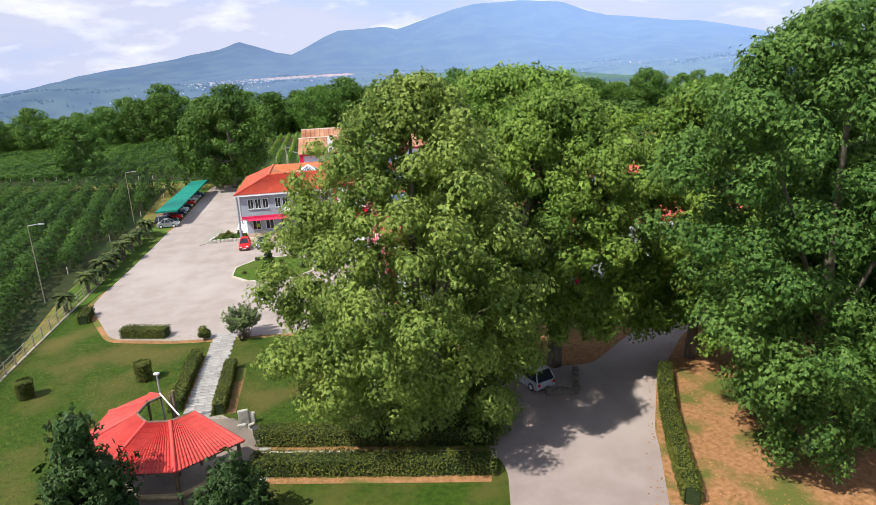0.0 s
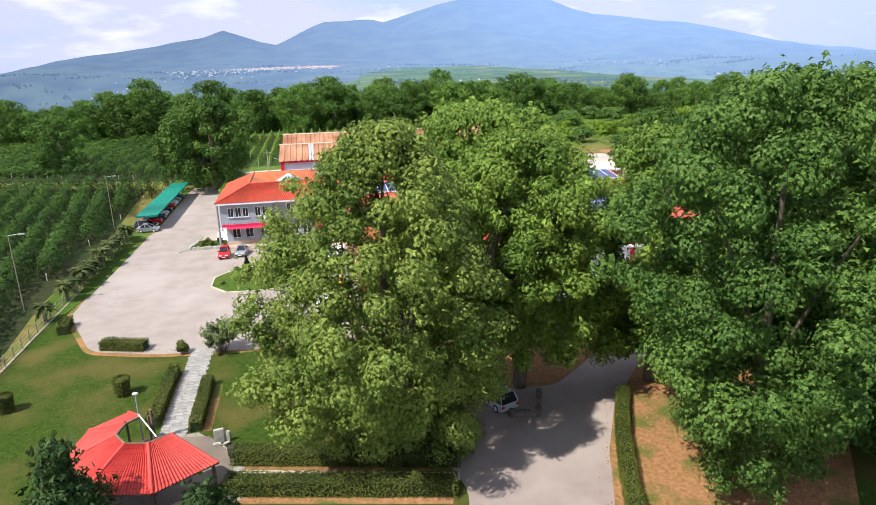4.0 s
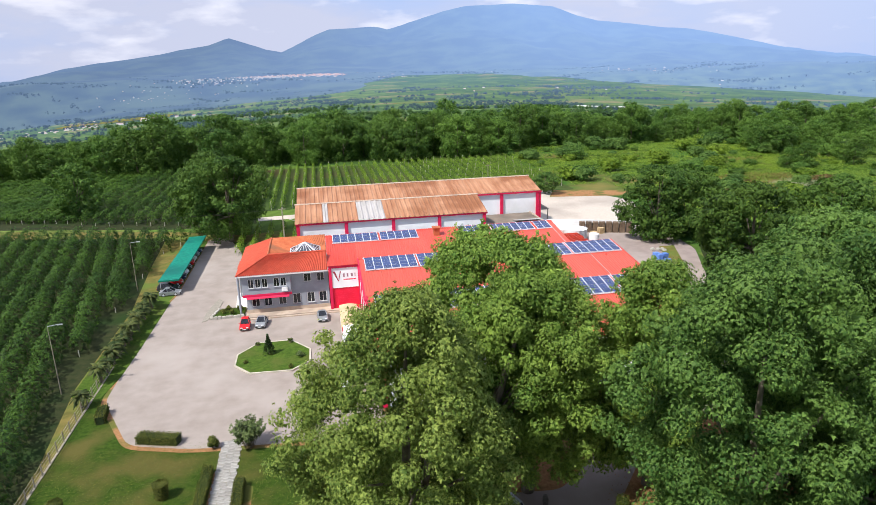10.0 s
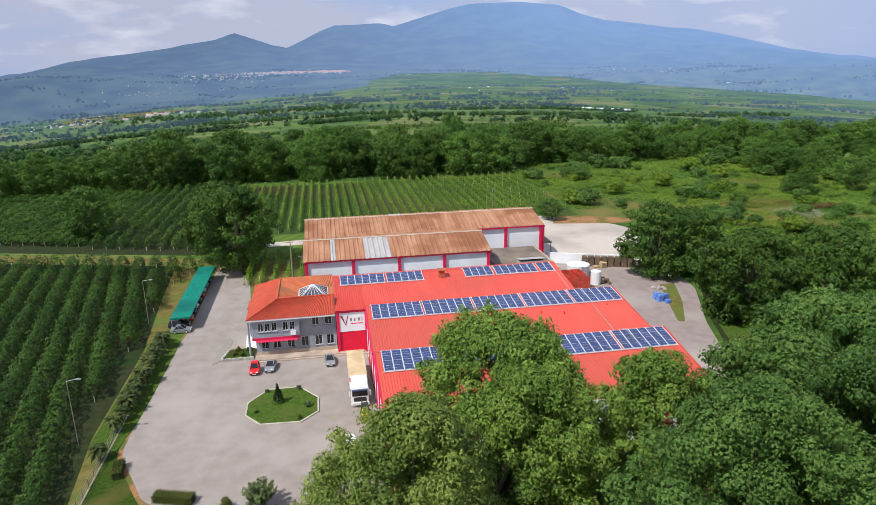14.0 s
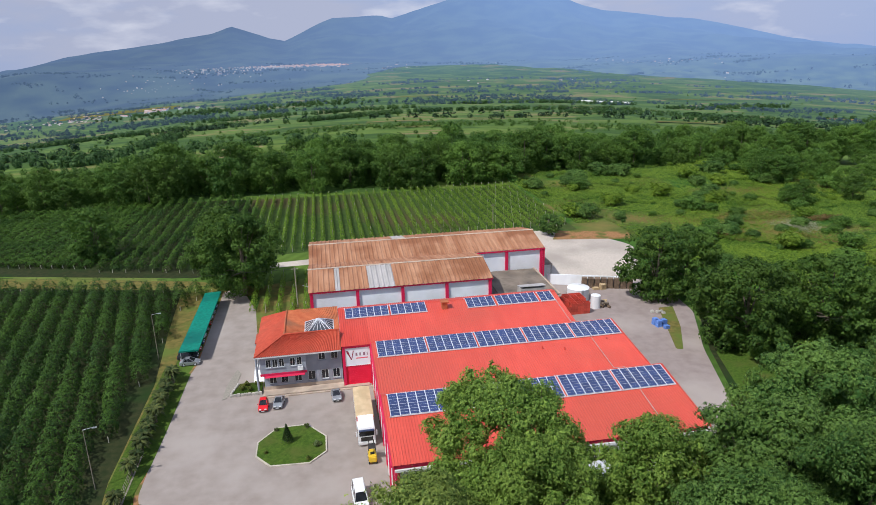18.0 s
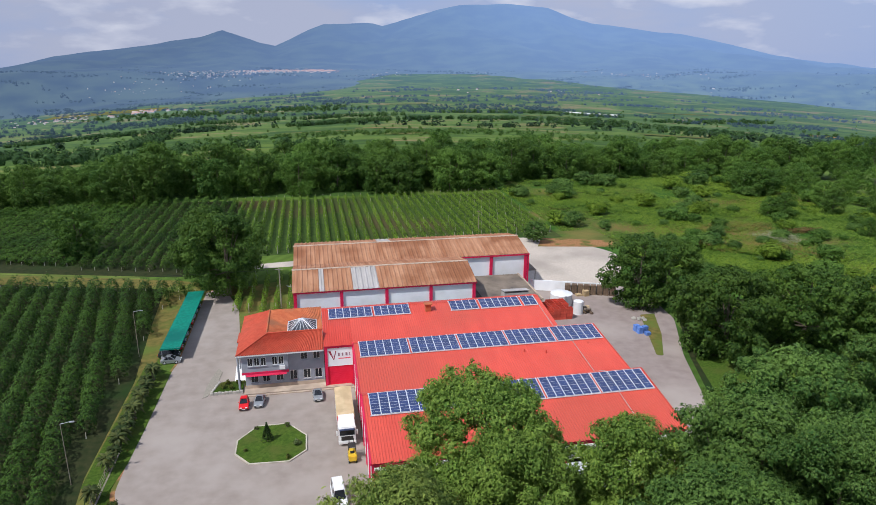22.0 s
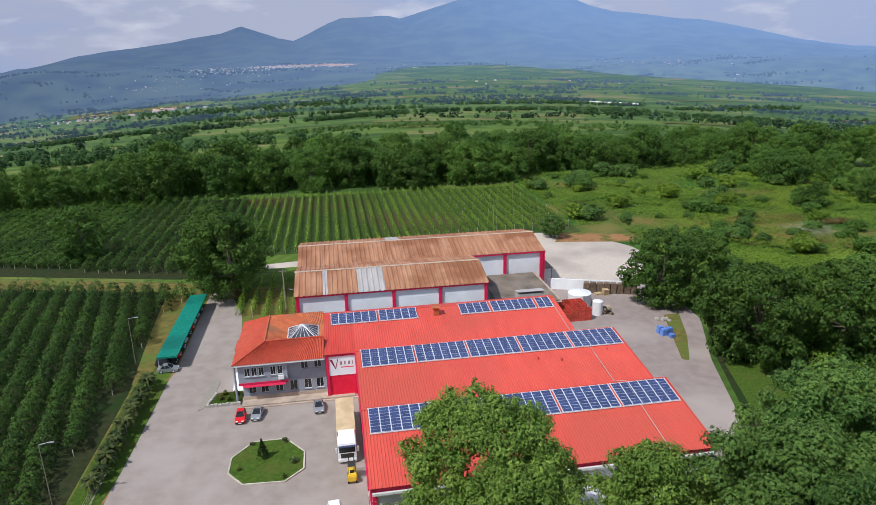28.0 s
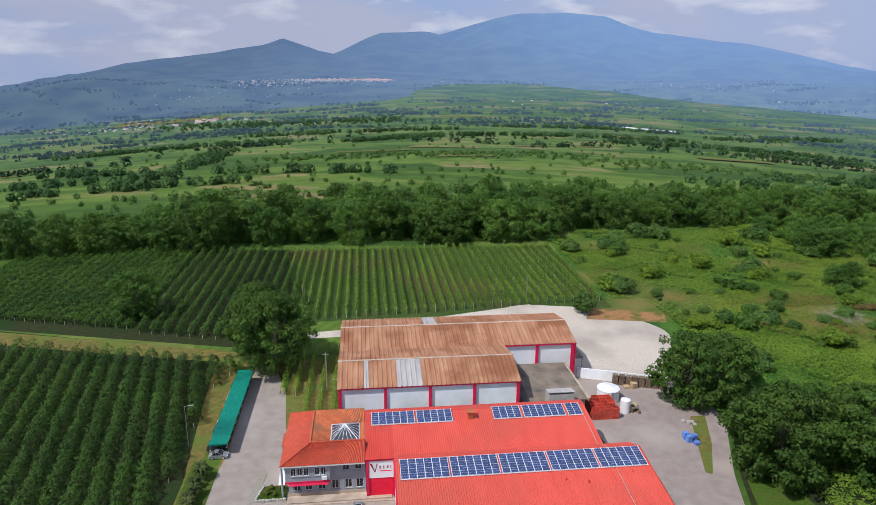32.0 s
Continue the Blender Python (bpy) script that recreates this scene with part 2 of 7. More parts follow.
M = dict(
    asphalt=surface("asphalt", (0.268, 0.226, 0.194), (0.330, 0.282, 0.245), 0.5, 0.9, bump=0.15, fine=30, c3=(0.365, 0.318, 0.280), big=0.07),
    drive=surface("driveway", (0.255, 0.205, 0.182), (0.310, 0.254, 0.228), 0.6, 0.9, bump=0.15, fine=30, c3=(0.37, 0.315, 0.276), big=0.06),
    concrete=surface("concrete", (0.36, 0.34, 0.31), (0.46, 0.43, 0.39), 1.5, 0.9, bump=0.1, c3=(0.30, 0.27, 0.23), big=0.2),
    gravel=surface("gravel", (0.46, 0.395, 0.325), (0.57, 0.50, 0.42), 2.5, 0.95, bump=0.3, c3=(0.36, 0.31, 0.26), big=0.05),
    lawn=surface("lawn", (0.023, 0.050, 0.005), (0.047, 0.082, 0.009), 2.6, 0.95, bump=0.8, fine=16, c3=(0.094, 0.086, 0.022), big=0.2, spec=0.1, cover=(0.44, 0.62)),
    drygrass=surface("drygrass", (0.10, 0.10, 0.025), (0.19, 0.15, 0.045), 0.8, 0.95, bump=0.5, fine=9, c3=(0.11, 0.15, 0.03), big=0.16, spec=0.1),
    meadow=surface("meadow", (0.024, 0.080, 0.011), (0.072, 0.146, 0.022), 0.22, 0.95, bump=1.0, fine=1.6, c3=(0.20, 0.150, 0.050), big=0.028, spec=0.1, cover=(0.50, 0.64)),
    vinegrass=surface("vineyard_grass", (0.030, 0.064, 0.012), (0.062, 0.096, 0.022), 0.5, 0.95, bump=0.4, c3=(0.076, 0.066, 0.027), big=0.03, spec=0.1),
    earth=surface("earth", (0.23, 0.118, 0.048), (0.37, 0.195, 0.090), 3.5, 0.95, bump=0.5, fine=20, c3=(0.110, 0.120, 0.028), big=0.24, spec=0.1, cover=(0.49, 0.60)),
    # soil: darkened colour paints the shade between rows and under trees
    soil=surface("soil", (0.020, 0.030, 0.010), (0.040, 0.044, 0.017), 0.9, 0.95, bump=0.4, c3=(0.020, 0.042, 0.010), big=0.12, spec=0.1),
    flag=surface("flagstone", (0.25, 0.24, 0.215), (0.37, 0.355, 0.325), 2.0, 0.85, bump=0.3, rnd=0.14),
    joint=surface("joint", (0.24, 0.22, 0.18), (0.31, 0.28, 0.23), 5.0, 0.95),
    kerb=surface("kerb", (0.46, 0.42, 0.33), (0.58, 0.53, 0.43), 2.0, 0.85, bump=0.2, c3=(0.34, 0.31, 0.24), big=0.5),
    redroof=surface("red_painted_steel", (0.58, 0.073, 0.048), (0.66, 0.094, 0.061), 0.5, 0.48, c3=(0.53, 0.085, 0.053), big=0.07, stretch=(1, 0.25, 1), spec=0.4),
    redroof2=surface("red_painted_steel_faded", (0.52, 0.05, 0.03), (0.60, 0.07, 0.045), 0.5, 0.5, stretch=(1, 0.25, 1), c3=(0.46, 0.07, 0.05), big=0.1, spec=0.4),
    rust=surface("rusty_sheet", (0.30, 0.128, 0.062), (0.46, 0.245, 0.140), 0.55, 0.85, bump=0.1, c3=(0.25, 0.100, 0.046), big=0.16, stretch=(1.6, 0.12, 1)),
    palesheet=surface("pale_sheet", (0.34, 0.32, 0.30), (0.46, 0.43, 0.41), 0.8, 0.7, stretch=(1, 0.2, 1)),
    oldroof=surface("old_felt_roof", (0.16, 0.13, 0.10), (0.26, 0.21, 0.16), 0.6, 0.9, c3=(0.10, 0.085, 0.07), big=0.3),
    white=surface("white_wall", (0.83, 0.84, 0.86), (0.88, 0.89, 0.90), 0.7, 0.8, c3=(0.72, 0.72, 0.71), big=0.14, stretch=(1, 1, 0.4)),
    pink=surface("crimson_trim", (0.60, 0.012, 0.065), (0.68, 0.018, 0.085), 1.0, 0.55),
    crimson=surface("crimson_door", (0.78, 0.012, 0.05), (0.84, 0.02, 0.065), 1.0, 0.5),
    grey=surface("grey_render", (0.28, 0.30, 0.34), (0.33, 0.35, 0.39), 0.9, 0.85, c3=(0.26, 0.275, 0.31), big=0.25),
    plinth=surface("sand_plinth", (0.42, 0.33, 0.25), (0.52, 0.42, 0.33), 1.6, 0.9, c3=(0.35, 0.28, 0.22), big=0.4),
    tile=surface("orange_roof_tile", (0.42, 0.062, 0.031), (0.52, 0.088, 0.044), 1.5, 0.7, c3=(0.37, 0.070, 0.035), big=0.3),
    oldtile=surface("weathered_roof_tile", (0.40, 0.10, 0.04), (0.52, 0.16, 0.065), 1.2, 0.85, c3=(0.30, 0.12, 0.06), big=0.35),
    gazebo=surface("red_clay_tile", (0.46, 0.048, 0.040), (0.56, 0.072, 0.055), 1.5, 0.65, c3=(0.42, 0.045, 0.035), big=0.4, rnd=0.08),
    window=surface("dark_window_glass", (0.012, 0.014, 0.018), (0.03, 0.034, 0.04), 1.0, 0.12, spec=0.6),
    frame=surface("white_frame", (0.72, 0.72, 0.70), (0.78, 0.78, 0.76), 1.0, 0.5),
    darkframe=surface("dark_frame", (0.03, 0.028, 0.026), (0.05, 0.046, 0.04), 1.0, 0.6),
    cell=surface("solar_cell", (0.020, 0.038, 0.122), (0.036, 0.062, 0.178), 2.0, 0.22, rnd=0.18, spec=1.0),
    alu=surface("aluminium", (0.64, 0.66, 0.70), (0.75, 0.77, 0.80), 2.0, 0.45, 0.3),
    steel=surface("galvanised_steel", (0.40, 0.41, 0.42), (0.52, 0.53, 0.54), 2.0, 0.5, 0.5),
    net=surface("green_shade_net", (0.0, 0.15, 0.10), (0.005, 0.21, 0.145), 2.0, 0.75, c3=(0.0, 0.12, 0.09), big=0.2),
    bark=surface("bark", (0.11, 0.088, 0.060), (0.21, 0.178, 0.130), 2.2, 0.9, bump=0.5, c3=(0.07, 0.055, 0.038), big=0.8, stretch=(1, 1, 0.3)),
    post=surface("weathered_post", (0.22, 0.19, 0.14), (0.32, 0.28, 0.22), 3.0, 0.9),
    wood=surface("pale_wood", (0.42, 0.30, 0.16), (0.55, 0.42, 0.25), 2.0, 0.8, stretch=(1, 0.3, 1)),
    darkwood=surface("stacked_dark_wood", (0.11, 0.075, 0.05), (0.20, 0.14, 0.095), 2.0, 0.9, rnd=0.2),
    tarp=surface("tan_tarpaulin", (0.56, 0.43, 0.25), (0.66, 0.52, 0.32), 0.9, 0.8, c3=(0.50, 0.38, 0.22), big=0.4, stretch=(1, 0.4, 1)),
    paintwhite=surface("white_paint", (0.74, 0.74, 0.73), (0.80, 0.80, 0.79), 1.0, 0.35, spec=0.5),
    paintred=surface("red_paint", (0.62, 0.008, 0.012), (0.68, 0.014, 0.018), 1.0, 0.3, spec=0.5),
    paintgrey=surface("silver_grey_paint", (0.34, 0.36, 0.38), (0.42, 0.44, 0.46), 1.0, 0.3, 0.5, spec=0.5),
    paintsilver=surface("bright_silver_paint", (0.52, 0.54, 0.57), (0.60, 0.62, 0.65), 1.0, 0.3, 0.3, spec=0.5),
    # grey base colour paints the reflected sky into the roof panes
    roofglass=surface("roof_glass_painted_sky", (0.10, 0.11, 0.13), (0.16, 0.175, 0.20), 1.0, 0.15, spec=0.6),
    paintblue=surface("dark_blue_paint", (0.03, 0.05, 0.12), (0.045, 0.07, 0.16), 1.0, 0.3, 0.3, spec=0.5),
    paintgreen=surface("dark_car_paint", (0.03, 0.035, 0.04), (0.05, 0.055, 0.06), 1.0, 0.3, 0.3, spec=0.5),
    yellow=surface("yellow_paint", (0.70, 0.46, 0.03), (0.78, 0.54, 0.05), 1.0, 0.4),
    rubber=surface("tyre_rubber", (0.015, 0.015, 0.015), (0.03, 0.03, 0.03), 4.0, 0.85),
    red=surface("red_crate_plastic", (0.42, 0.05, 0.03), (0.52, 0.08, 0.05), 2.5, 0.6, rnd=0.2),
    blue=surface("blue_crate_plastic", (0.10, 0.20, 0.52), (0.16, 0.28, 0.62), 2.0, 0.5, rnd=0.15),
    ink=surface("dark_lettering", (0.30, 0.17, 0.21), (0.36, 0.22, 0.26), 1.0, 0.7),
    maroon=surface("maroon_lettering", (0.26, 0.03, 0.05), (0.32, 0.04, 0.07), 1.0, 0.7),
    stone=surface("rough_stone", (0.36, 0.34, 0.29), (0.52, 0.49, 0.43), 2.5, 0.9, bump=0.5, rnd=0.15),
    fieldstone=surface("dark_field_stone", (0.13, 0.112, 0.092), (0.25, 0.22, 0.185), 3.0, 0.92, bump=0.5, c3=(0.085, 0.085, 0.05), big=0.9, rnd=0.2),
    lightlens=surface("lamp_lens", (0.75, 0.75, 0.72), (0.8, 0.8, 0.78), 1.0, 0.3),
    redlens=surface("tail_lamp", (0.45, 0.01, 0.01), (0.55, 0.02, 0.02), 1.0, 0.3),
    leaf=foliage("plane_leaf", (0.084, 0.168, 0.025), (0.272, 0.388, 0.068), 0.32),
    leafyellow=foliage("sunny_plane_leaf", (0.089, 0.150, 0.027), (0.282, 0.348, 0.074), 0.32),
    grove=foliage("grove_leaf", (0.028, 0.072, 0.012), (0.110, 0.190, 0.029), 0.3),
    turf=surface("turf", (0.040, 0.082, 0.010), (0.078, 0.128, 0.017), 2.6, 0.95, bump=0.8, fine=16, c3=(0.085, 0.105, 0.022), big=0.3, spec=0.1, cover=(0.5, 0.7)),
    leafdark=foliage("dark_leaf", (0.041, 0.102, 0.020), (0.156, 0.260, 0.053), 0.32),
    wood_leaf=foliage("forest_leaf", (0.034, 0.092, 0.016), (0.142, 0.248, 0.038), 0.32, 0.22, 0.05),
    orchard=foliage("orchard_leaf", (0.015, 0.046, 0.008), (0.070, 0.138, 0.016), 0.2, 0.10, 0.06),
    belt=foliage("far_belt_leaf", (0.024, 0.070, 0.020), (0.080, 0.150, 0.038), 0.2, 0.1, 0.01),
    orchardfar=foliage("far_orchard_leaf", (0.024, 0.068, 0.011), (0.100, 0.184, 0.024), 0.22, 0.08, 0.06),
    vine=foliage("vine_leaf", (0.078, 0.16, 0.016), (0.22, 0.33, 0.034), 0.3, 0.10, 0.05),
    # dark filler colour: painted shade inside hedges and clipped bushes
    core=surface("painted_inner_shade", (0.016, 0.030, 0.007), (0.030, 0.045, 0.012), 6.0, 0.95),
    litter=foliage("fallen_leaf", (0.20, 0.09, 0.03), (0.42, 0.22, 0.08), 0.1, 0.1, 0.5),
    hedge=foliage("box_hedge_leaf", (0.038, 0.060, 0.009), (0.130, 0.140, 0.024), 0.15, 0.10, 0.5),
    palm=foliage("palm_frond", (0.025, 0.045, 0.010), (0.085, 0.10, 0.026), 0.15, 0.15, 0.4),
    olive=foliage("grey_green_leaf", (0.07, 0.11, 0.035), (0.18, 0.23, 0.080), 0.2, 0.1, 0.5),
    weeds=foliage("weed_leaf", (0.056, 0.130, 0.014), (0.185, 0.270, 0.034), 0.3, 0.2, 0.05),
    scrub=foliage("scrub_leaf", (0.068, 0.142, 0.013), (0.22, 0.315, 0.032), 0.3, 0.2, 0.08),
    bloom=foliage("pale_blossom", (0.20, 0.23, 0.10), (0.40, 0.40, 0.27), 0.3, 0.1, 0.2),
    straw=foliage("straw_blade", (0.13, 0.13, 0.03), (0.32, 0.26, 0.07), 0.3, 0.1, 0.1),
    rustweed=foliage("withered_reed", (0.11, 0.075, 0.025), (0.24, 0.16, 0.06), 0.25, 0.1, 0.2),
    conifer=foliage("conifer_needle", (0.018, 0.042, 0.010), (0.055, 0.095, 0.026), 0.05, 0.1, 0.6),
)

# ---- mesh helpers ----
THETA = radians(14.5)
SITE = Matrix.Rotation(THETA, 4, "Z")    # the buildings, rows and roads share one heading
rng = np.random.default_rng(7)


def site(u, v, z=0.0, turn=0.0):
    """A pose in the site's own axes: u along the fronts, v away from the gate."""
    return SITE @ pose(u, v, z, 0, 0, turn)


def mesh_from(name, verts, faces, material, smooth=False):
    me = bpy.data.meshes.new(name)
    me.from_pydata([tuple(v) for v in verts], [], [tuple(f) for f in faces])
    me.materials.append(M[material])
    if smooth:
        me.polygons.foreach_set("use_smooth", [True] * len(me.polygons))
    me.update()
    return me


def thing(name, m, label, category, group="", kind=""):
    e = new(name)
    e.matrix_world = m
    e.empty_display_size = 0.5
    return tagged(e, label, category, group, kind)


def part(name, data, material, parent, label=""):
    """Links a bmesh or a mesh as one object under its thing."""
    if isinstance(data, bmesh.types.BMesh):
        me = bpy.data.meshes.new(name)
        data.normal_update()
        data.to_mesh(me)
        data.free()
        me.materials.append(M[material])
        data = me
    ob = new(name, data)
    ob.parent = parent
    if label:
        ob["label"] = label
    return ob


def solid(name, data, material, m, label, category, group="", kind=""):
    """A thing that is one mesh."""
    ob = part(name, data, material, None)
    ob.matrix_world = m
    return tagged(ob, label, category, group, kind)


def box(x0, x1, y0, y1, z0, z1, bevel=0.0, bm=None):
    bm2 = bmesh.new()
    vs = [bm2.verts.new(p) for p in ((x0, y0, z0), (x1, y0, z0), (x1, y1, z0), (x0, y1, z0), (x0, y0, z1), (x1, y0, z1), (x1, y1, z1), (x0, y1, z1))]
    for f in ((0, 3, 2, 1), (4, 5, 6, 7), (0, 1, 5, 4), (1, 2, 6, 5), (2, 3, 7, 6), (3, 0, 4, 7)):
        bm2.faces.new([vs[i] for i in f])
    if bevel:
        bmesh.ops.bevel(bm2, geom=list(bm2.edges), offset=bevel, segments=2, affect="EDGES")
    if bm is None:
        return bm2
    me = bpy.data.meshes.new("tmp")
    bm2.to_mesh(me)
    bm2.free()
    bm.from_mesh(me)
    bpy.data.meshes.remove(me)
    return bm


def prism(points, z0, z1):
    """A slab over a ground plan."""
    bm = bmesh.new()
    lo = [bm.verts.new((x, y, z0)) for x, y in points]
    hi = [bm.verts.new((x, y, z1)) for x, y in points]
    n = len(points)
    bm.faces.new(hi)
    bm.faces.new(lo[::-1])
    for i in range(n):
        bm.faces.new((lo[i], lo[(i + 1) % n], hi[(i + 1) % n], hi[i]))
    bmesh.ops.recalc_face_normals(bm, faces=list(bm.faces))
    return bm


def profile(points, x0, x1):
    """A section in y and z carried along x."""
    bm = bmesh.new()
    a = [bm.verts.new((x0, y, z)) for y, z in points]
    b = [bm.verts.new((x1, y, z)) for y, z in points]
    n = len(points)
    bm.faces.new(a)
    bm.faces.new(b[::-1])
    for i in range(n):
        bm.faces.new((a[i], b[i], b[(i + 1) % n], a[(i + 1) % n]))
    bmesh.ops.recalc_face_normals(bm, faces=list(bm.faces))
    return bm


def tube(path, radii, sides=8, bm=None):
    """A tapered limb along a path."""
    bm = bm or bmesh.new()
    rings = []
    for i, p in enumerate(path):
        d = (Vector(path[min(i + 1, len(path) - 1)]) - Vector(path[max(i - 1, 0)])).normalized()
        a = d.orthogonal().normalized()
        b = d.cross(a)
        rings.append([bm.verts.new(Vector(p) + radii[i] * (math.cos(t) * a + math.sin(t) * b)) for t in [2 * math.pi * k / sides for k in range(sides)]])
    for r0, r1 in zip(rings, rings[1:]):
        for k in range(sides):
            bm.faces.new((r0[k], r0[(k + 1) % sides], r1[(k + 1) % sides], r1[k]))
    for f in bm.faces:
        f.smooth = True
    for f in (bm.faces.new(rings[0][::-1]), bm.faces.new(rings[-1])):
        for ed in f.edges:
            ed.smooth = False
    return bm


def ribbed(x0, x1, pitch, depth, y0, z0, y1, z1, thick=0.0):
    """A ribbed roof sheet from an edge (y0, z0) to an edge (y1, z1), ribs up and down the slope."""
    n = max(2, int(round((x1 - x0) / pitch)))
    w = (x1 - x0) / n
    xs, hs = [], []
    for i in range(n):
        for f, h in ((0.0, 0), (0.55, 0), (0.68, 1), (0.87, 1)):
            xs.append(x0 + (i + f) * w), hs.append(h * depth)
    xs.append(x1), hs.append(0.0)
    L = math.hypot(y1 - y0, z1 - z0)
    ny, nz = -(z1 - z0) / L, (y1 - y0) / L
    if nz < 0:
        ny, nz = -ny, -nz
    verts = [(x, y0 + ny * h, z0 + nz * h) for x, h in zip(xs, hs)] + [(x, y1 + ny * h, z1 + nz * h) for x, h in zip(xs, hs)]
    k = len(xs)
    faces = [(i, i + 1, k + i + 1, k + i) for i in range(k - 1)]
    return verts, faces


def leaf_mesh(name, pos, out, size, material, droop=0.25, narrow=0.55, seed=1):
    """Folded leaves at the places pos, facing along out, as one mesh."""
    r = np.random.default_rng(seed)
    n = len(pos)
    nrm = out + r.normal(0, 0.55, (n, 3)) + (0, 0, 0.35)
    nrm /= np.linalg.norm(nrm, axis=1, keepdims=True) + 1e-9
    a = np.cross(nrm, r.normal(0, 1, (n, 3)) + (0, 0, 0.01))
    a /= np.linalg.norm(a, axis=1, keepdims=True) + 1e-9
    b = np.cross(nrm, a)
    s = (size * r.uniform(0.6, 1.35, n))[:, None]
    base, tip = pos - a * s * 0.5, pos + a * s * 0.5 - nrm * s * droop
    l = pos + b * s * narrow * 0.5 + nrm * s * 0.10
    rr = pos - b * s * narrow * 0.5 + nrm * s * 0.10
    verts = np.stack([base, l, tip, rr], 1).reshape(-1, 3)
    me = bpy.data.meshes.new(name)
    me.vertices.add(4 * n)
    me.vertices.foreach_set("co", verts.ravel())
    tri = (np.arange(n)[:, None] * 4 + np.array([0, 1, 2, 0, 2, 3])).ravel()
    me.loops.add(6 * n)
    me.loops.foreach_set("vertex_index", tri.astype(np.int32))
    me.polygons.add(2 * n)
    me.polygons.foreach_set("loop_start", np.arange(0, 6 * n, 3, dtype=np.int32))
    me.polygons.foreach_set("loop_total", np.full(2 * n, 3, np.int32))
    me.materials.append(M[material])
    me.update(calc_edges=True)
    return me


def lobed_points(lobes, per_area, seed, inner=0.22):
    """Places of leaves over the outsides of lobes (centre and three radii each), and the way out of them."""
    r = np.random.default_rng(seed)
    lob = np.array(lobes, float)
    ps, ds = [], []
    for c in lob:
        area = 4 * math.pi * ((c[3] * c[4]) ** 1.6 + (c[3] * c[5]) ** 1.6 + (c[4] * c[5]) ** 1.6) ** (1 / 1.6) / 3 ** (1 / 1.6)
        k = max(8, int(area * per_area))
        d = r.normal(0, 1, (k, 3))
        d /= np.linalg.norm(d, axis=1, keepdims=True)
        f = np.where(r.random(k) < inner, r.uniform(0.45, 0.85, k), r.normal(0.97, 0.12, k))
        ps.append(c[:3] + d * c[3:] * f[:, None])
        ds.append(d)
    p, d = np.concatenate(ps), np.concatenate(ds)
    keep = np.ones(len(p), bool)
    for c in lob:
        keep &= (((p - c[:3]) / c[3:]) ** 2).sum(1) > 0.30
    return p[keep], d[keep]


def spray_mesh(name, pos, out, size, material, leaves=5, seed=1, broad=0.44):
    """Twig tips: a star of drooping broad leaves at each place pos, as one mesh."""
    r = np.random.default_rng(seed)
    n = len(pos)
    ax = out * 0.95 + r.normal(0, 0.28, (n, 3)) + (0, 0, 0.4)
    ax /= np.linalg.norm(ax, axis=1, keepdims=True) + 1e-9
    a = np.cross(ax, r.normal(0, 1, (n, 3)))
    a /= np.linalg.norm(a, axis=1, keepdims=True) + 1e-9
    b = np.cross(ax, a)
    vs = []
    for k in range(leaves):
        t = (6.2832 * (k + r.uniform(-0.3, 0.3, n)) / leaves)[:, None]
        d, w = a * np.cos(t) + b * np.sin(t), b * np.cos(t) - a * np.sin(t)
        s = (size * r.uniform(0.6, 1.25, n))[:, None]
        o = pos + ax * r.uniform(-0.12, 0.12, n)[:, None] * size
        down = np.array((0, 0, -1.0))
        tip = o + d * s + down * s * r.uniform(0.1, 0.55, n)[:, None]
        mid = o + d * s * 0.12 + ax * s * 0.05
        vs.append(np.stack([mid + w * s * broad, tip, mid - w * s * broad], 1))
    verts = np.concatenate(vs).reshape(-1, 3)
    n *= leaves
    me = bpy.data.meshes.new(name)
    me.vertices.add(3 * n)
    me.vertices.foreach_set("co", verts.ravel())
    me.loops.add(3 * n)
    me.loops.foreach_set("vertex_index", np.arange(3 * n, dtype=np.int32))
    me.polygons.add(n)
    me.polygons.foreach_set("loop_start", np.arange(0, 3 * n, 3, dtype=np.int32))
    me.polygons.foreach_set("loop_total", np.full(n, 3, np.int32))
    me.materials.append(M[material])
    me.update(calc_edges=True)
    return me


def crown_centre(f, lean, shift):
    """Where the crown's middle stands at the share f of its height."""
    k = min(1.0, f / 0.3)
    return shift[0] * k + lean[0] * f, shift[1] * k + lean[1] * f


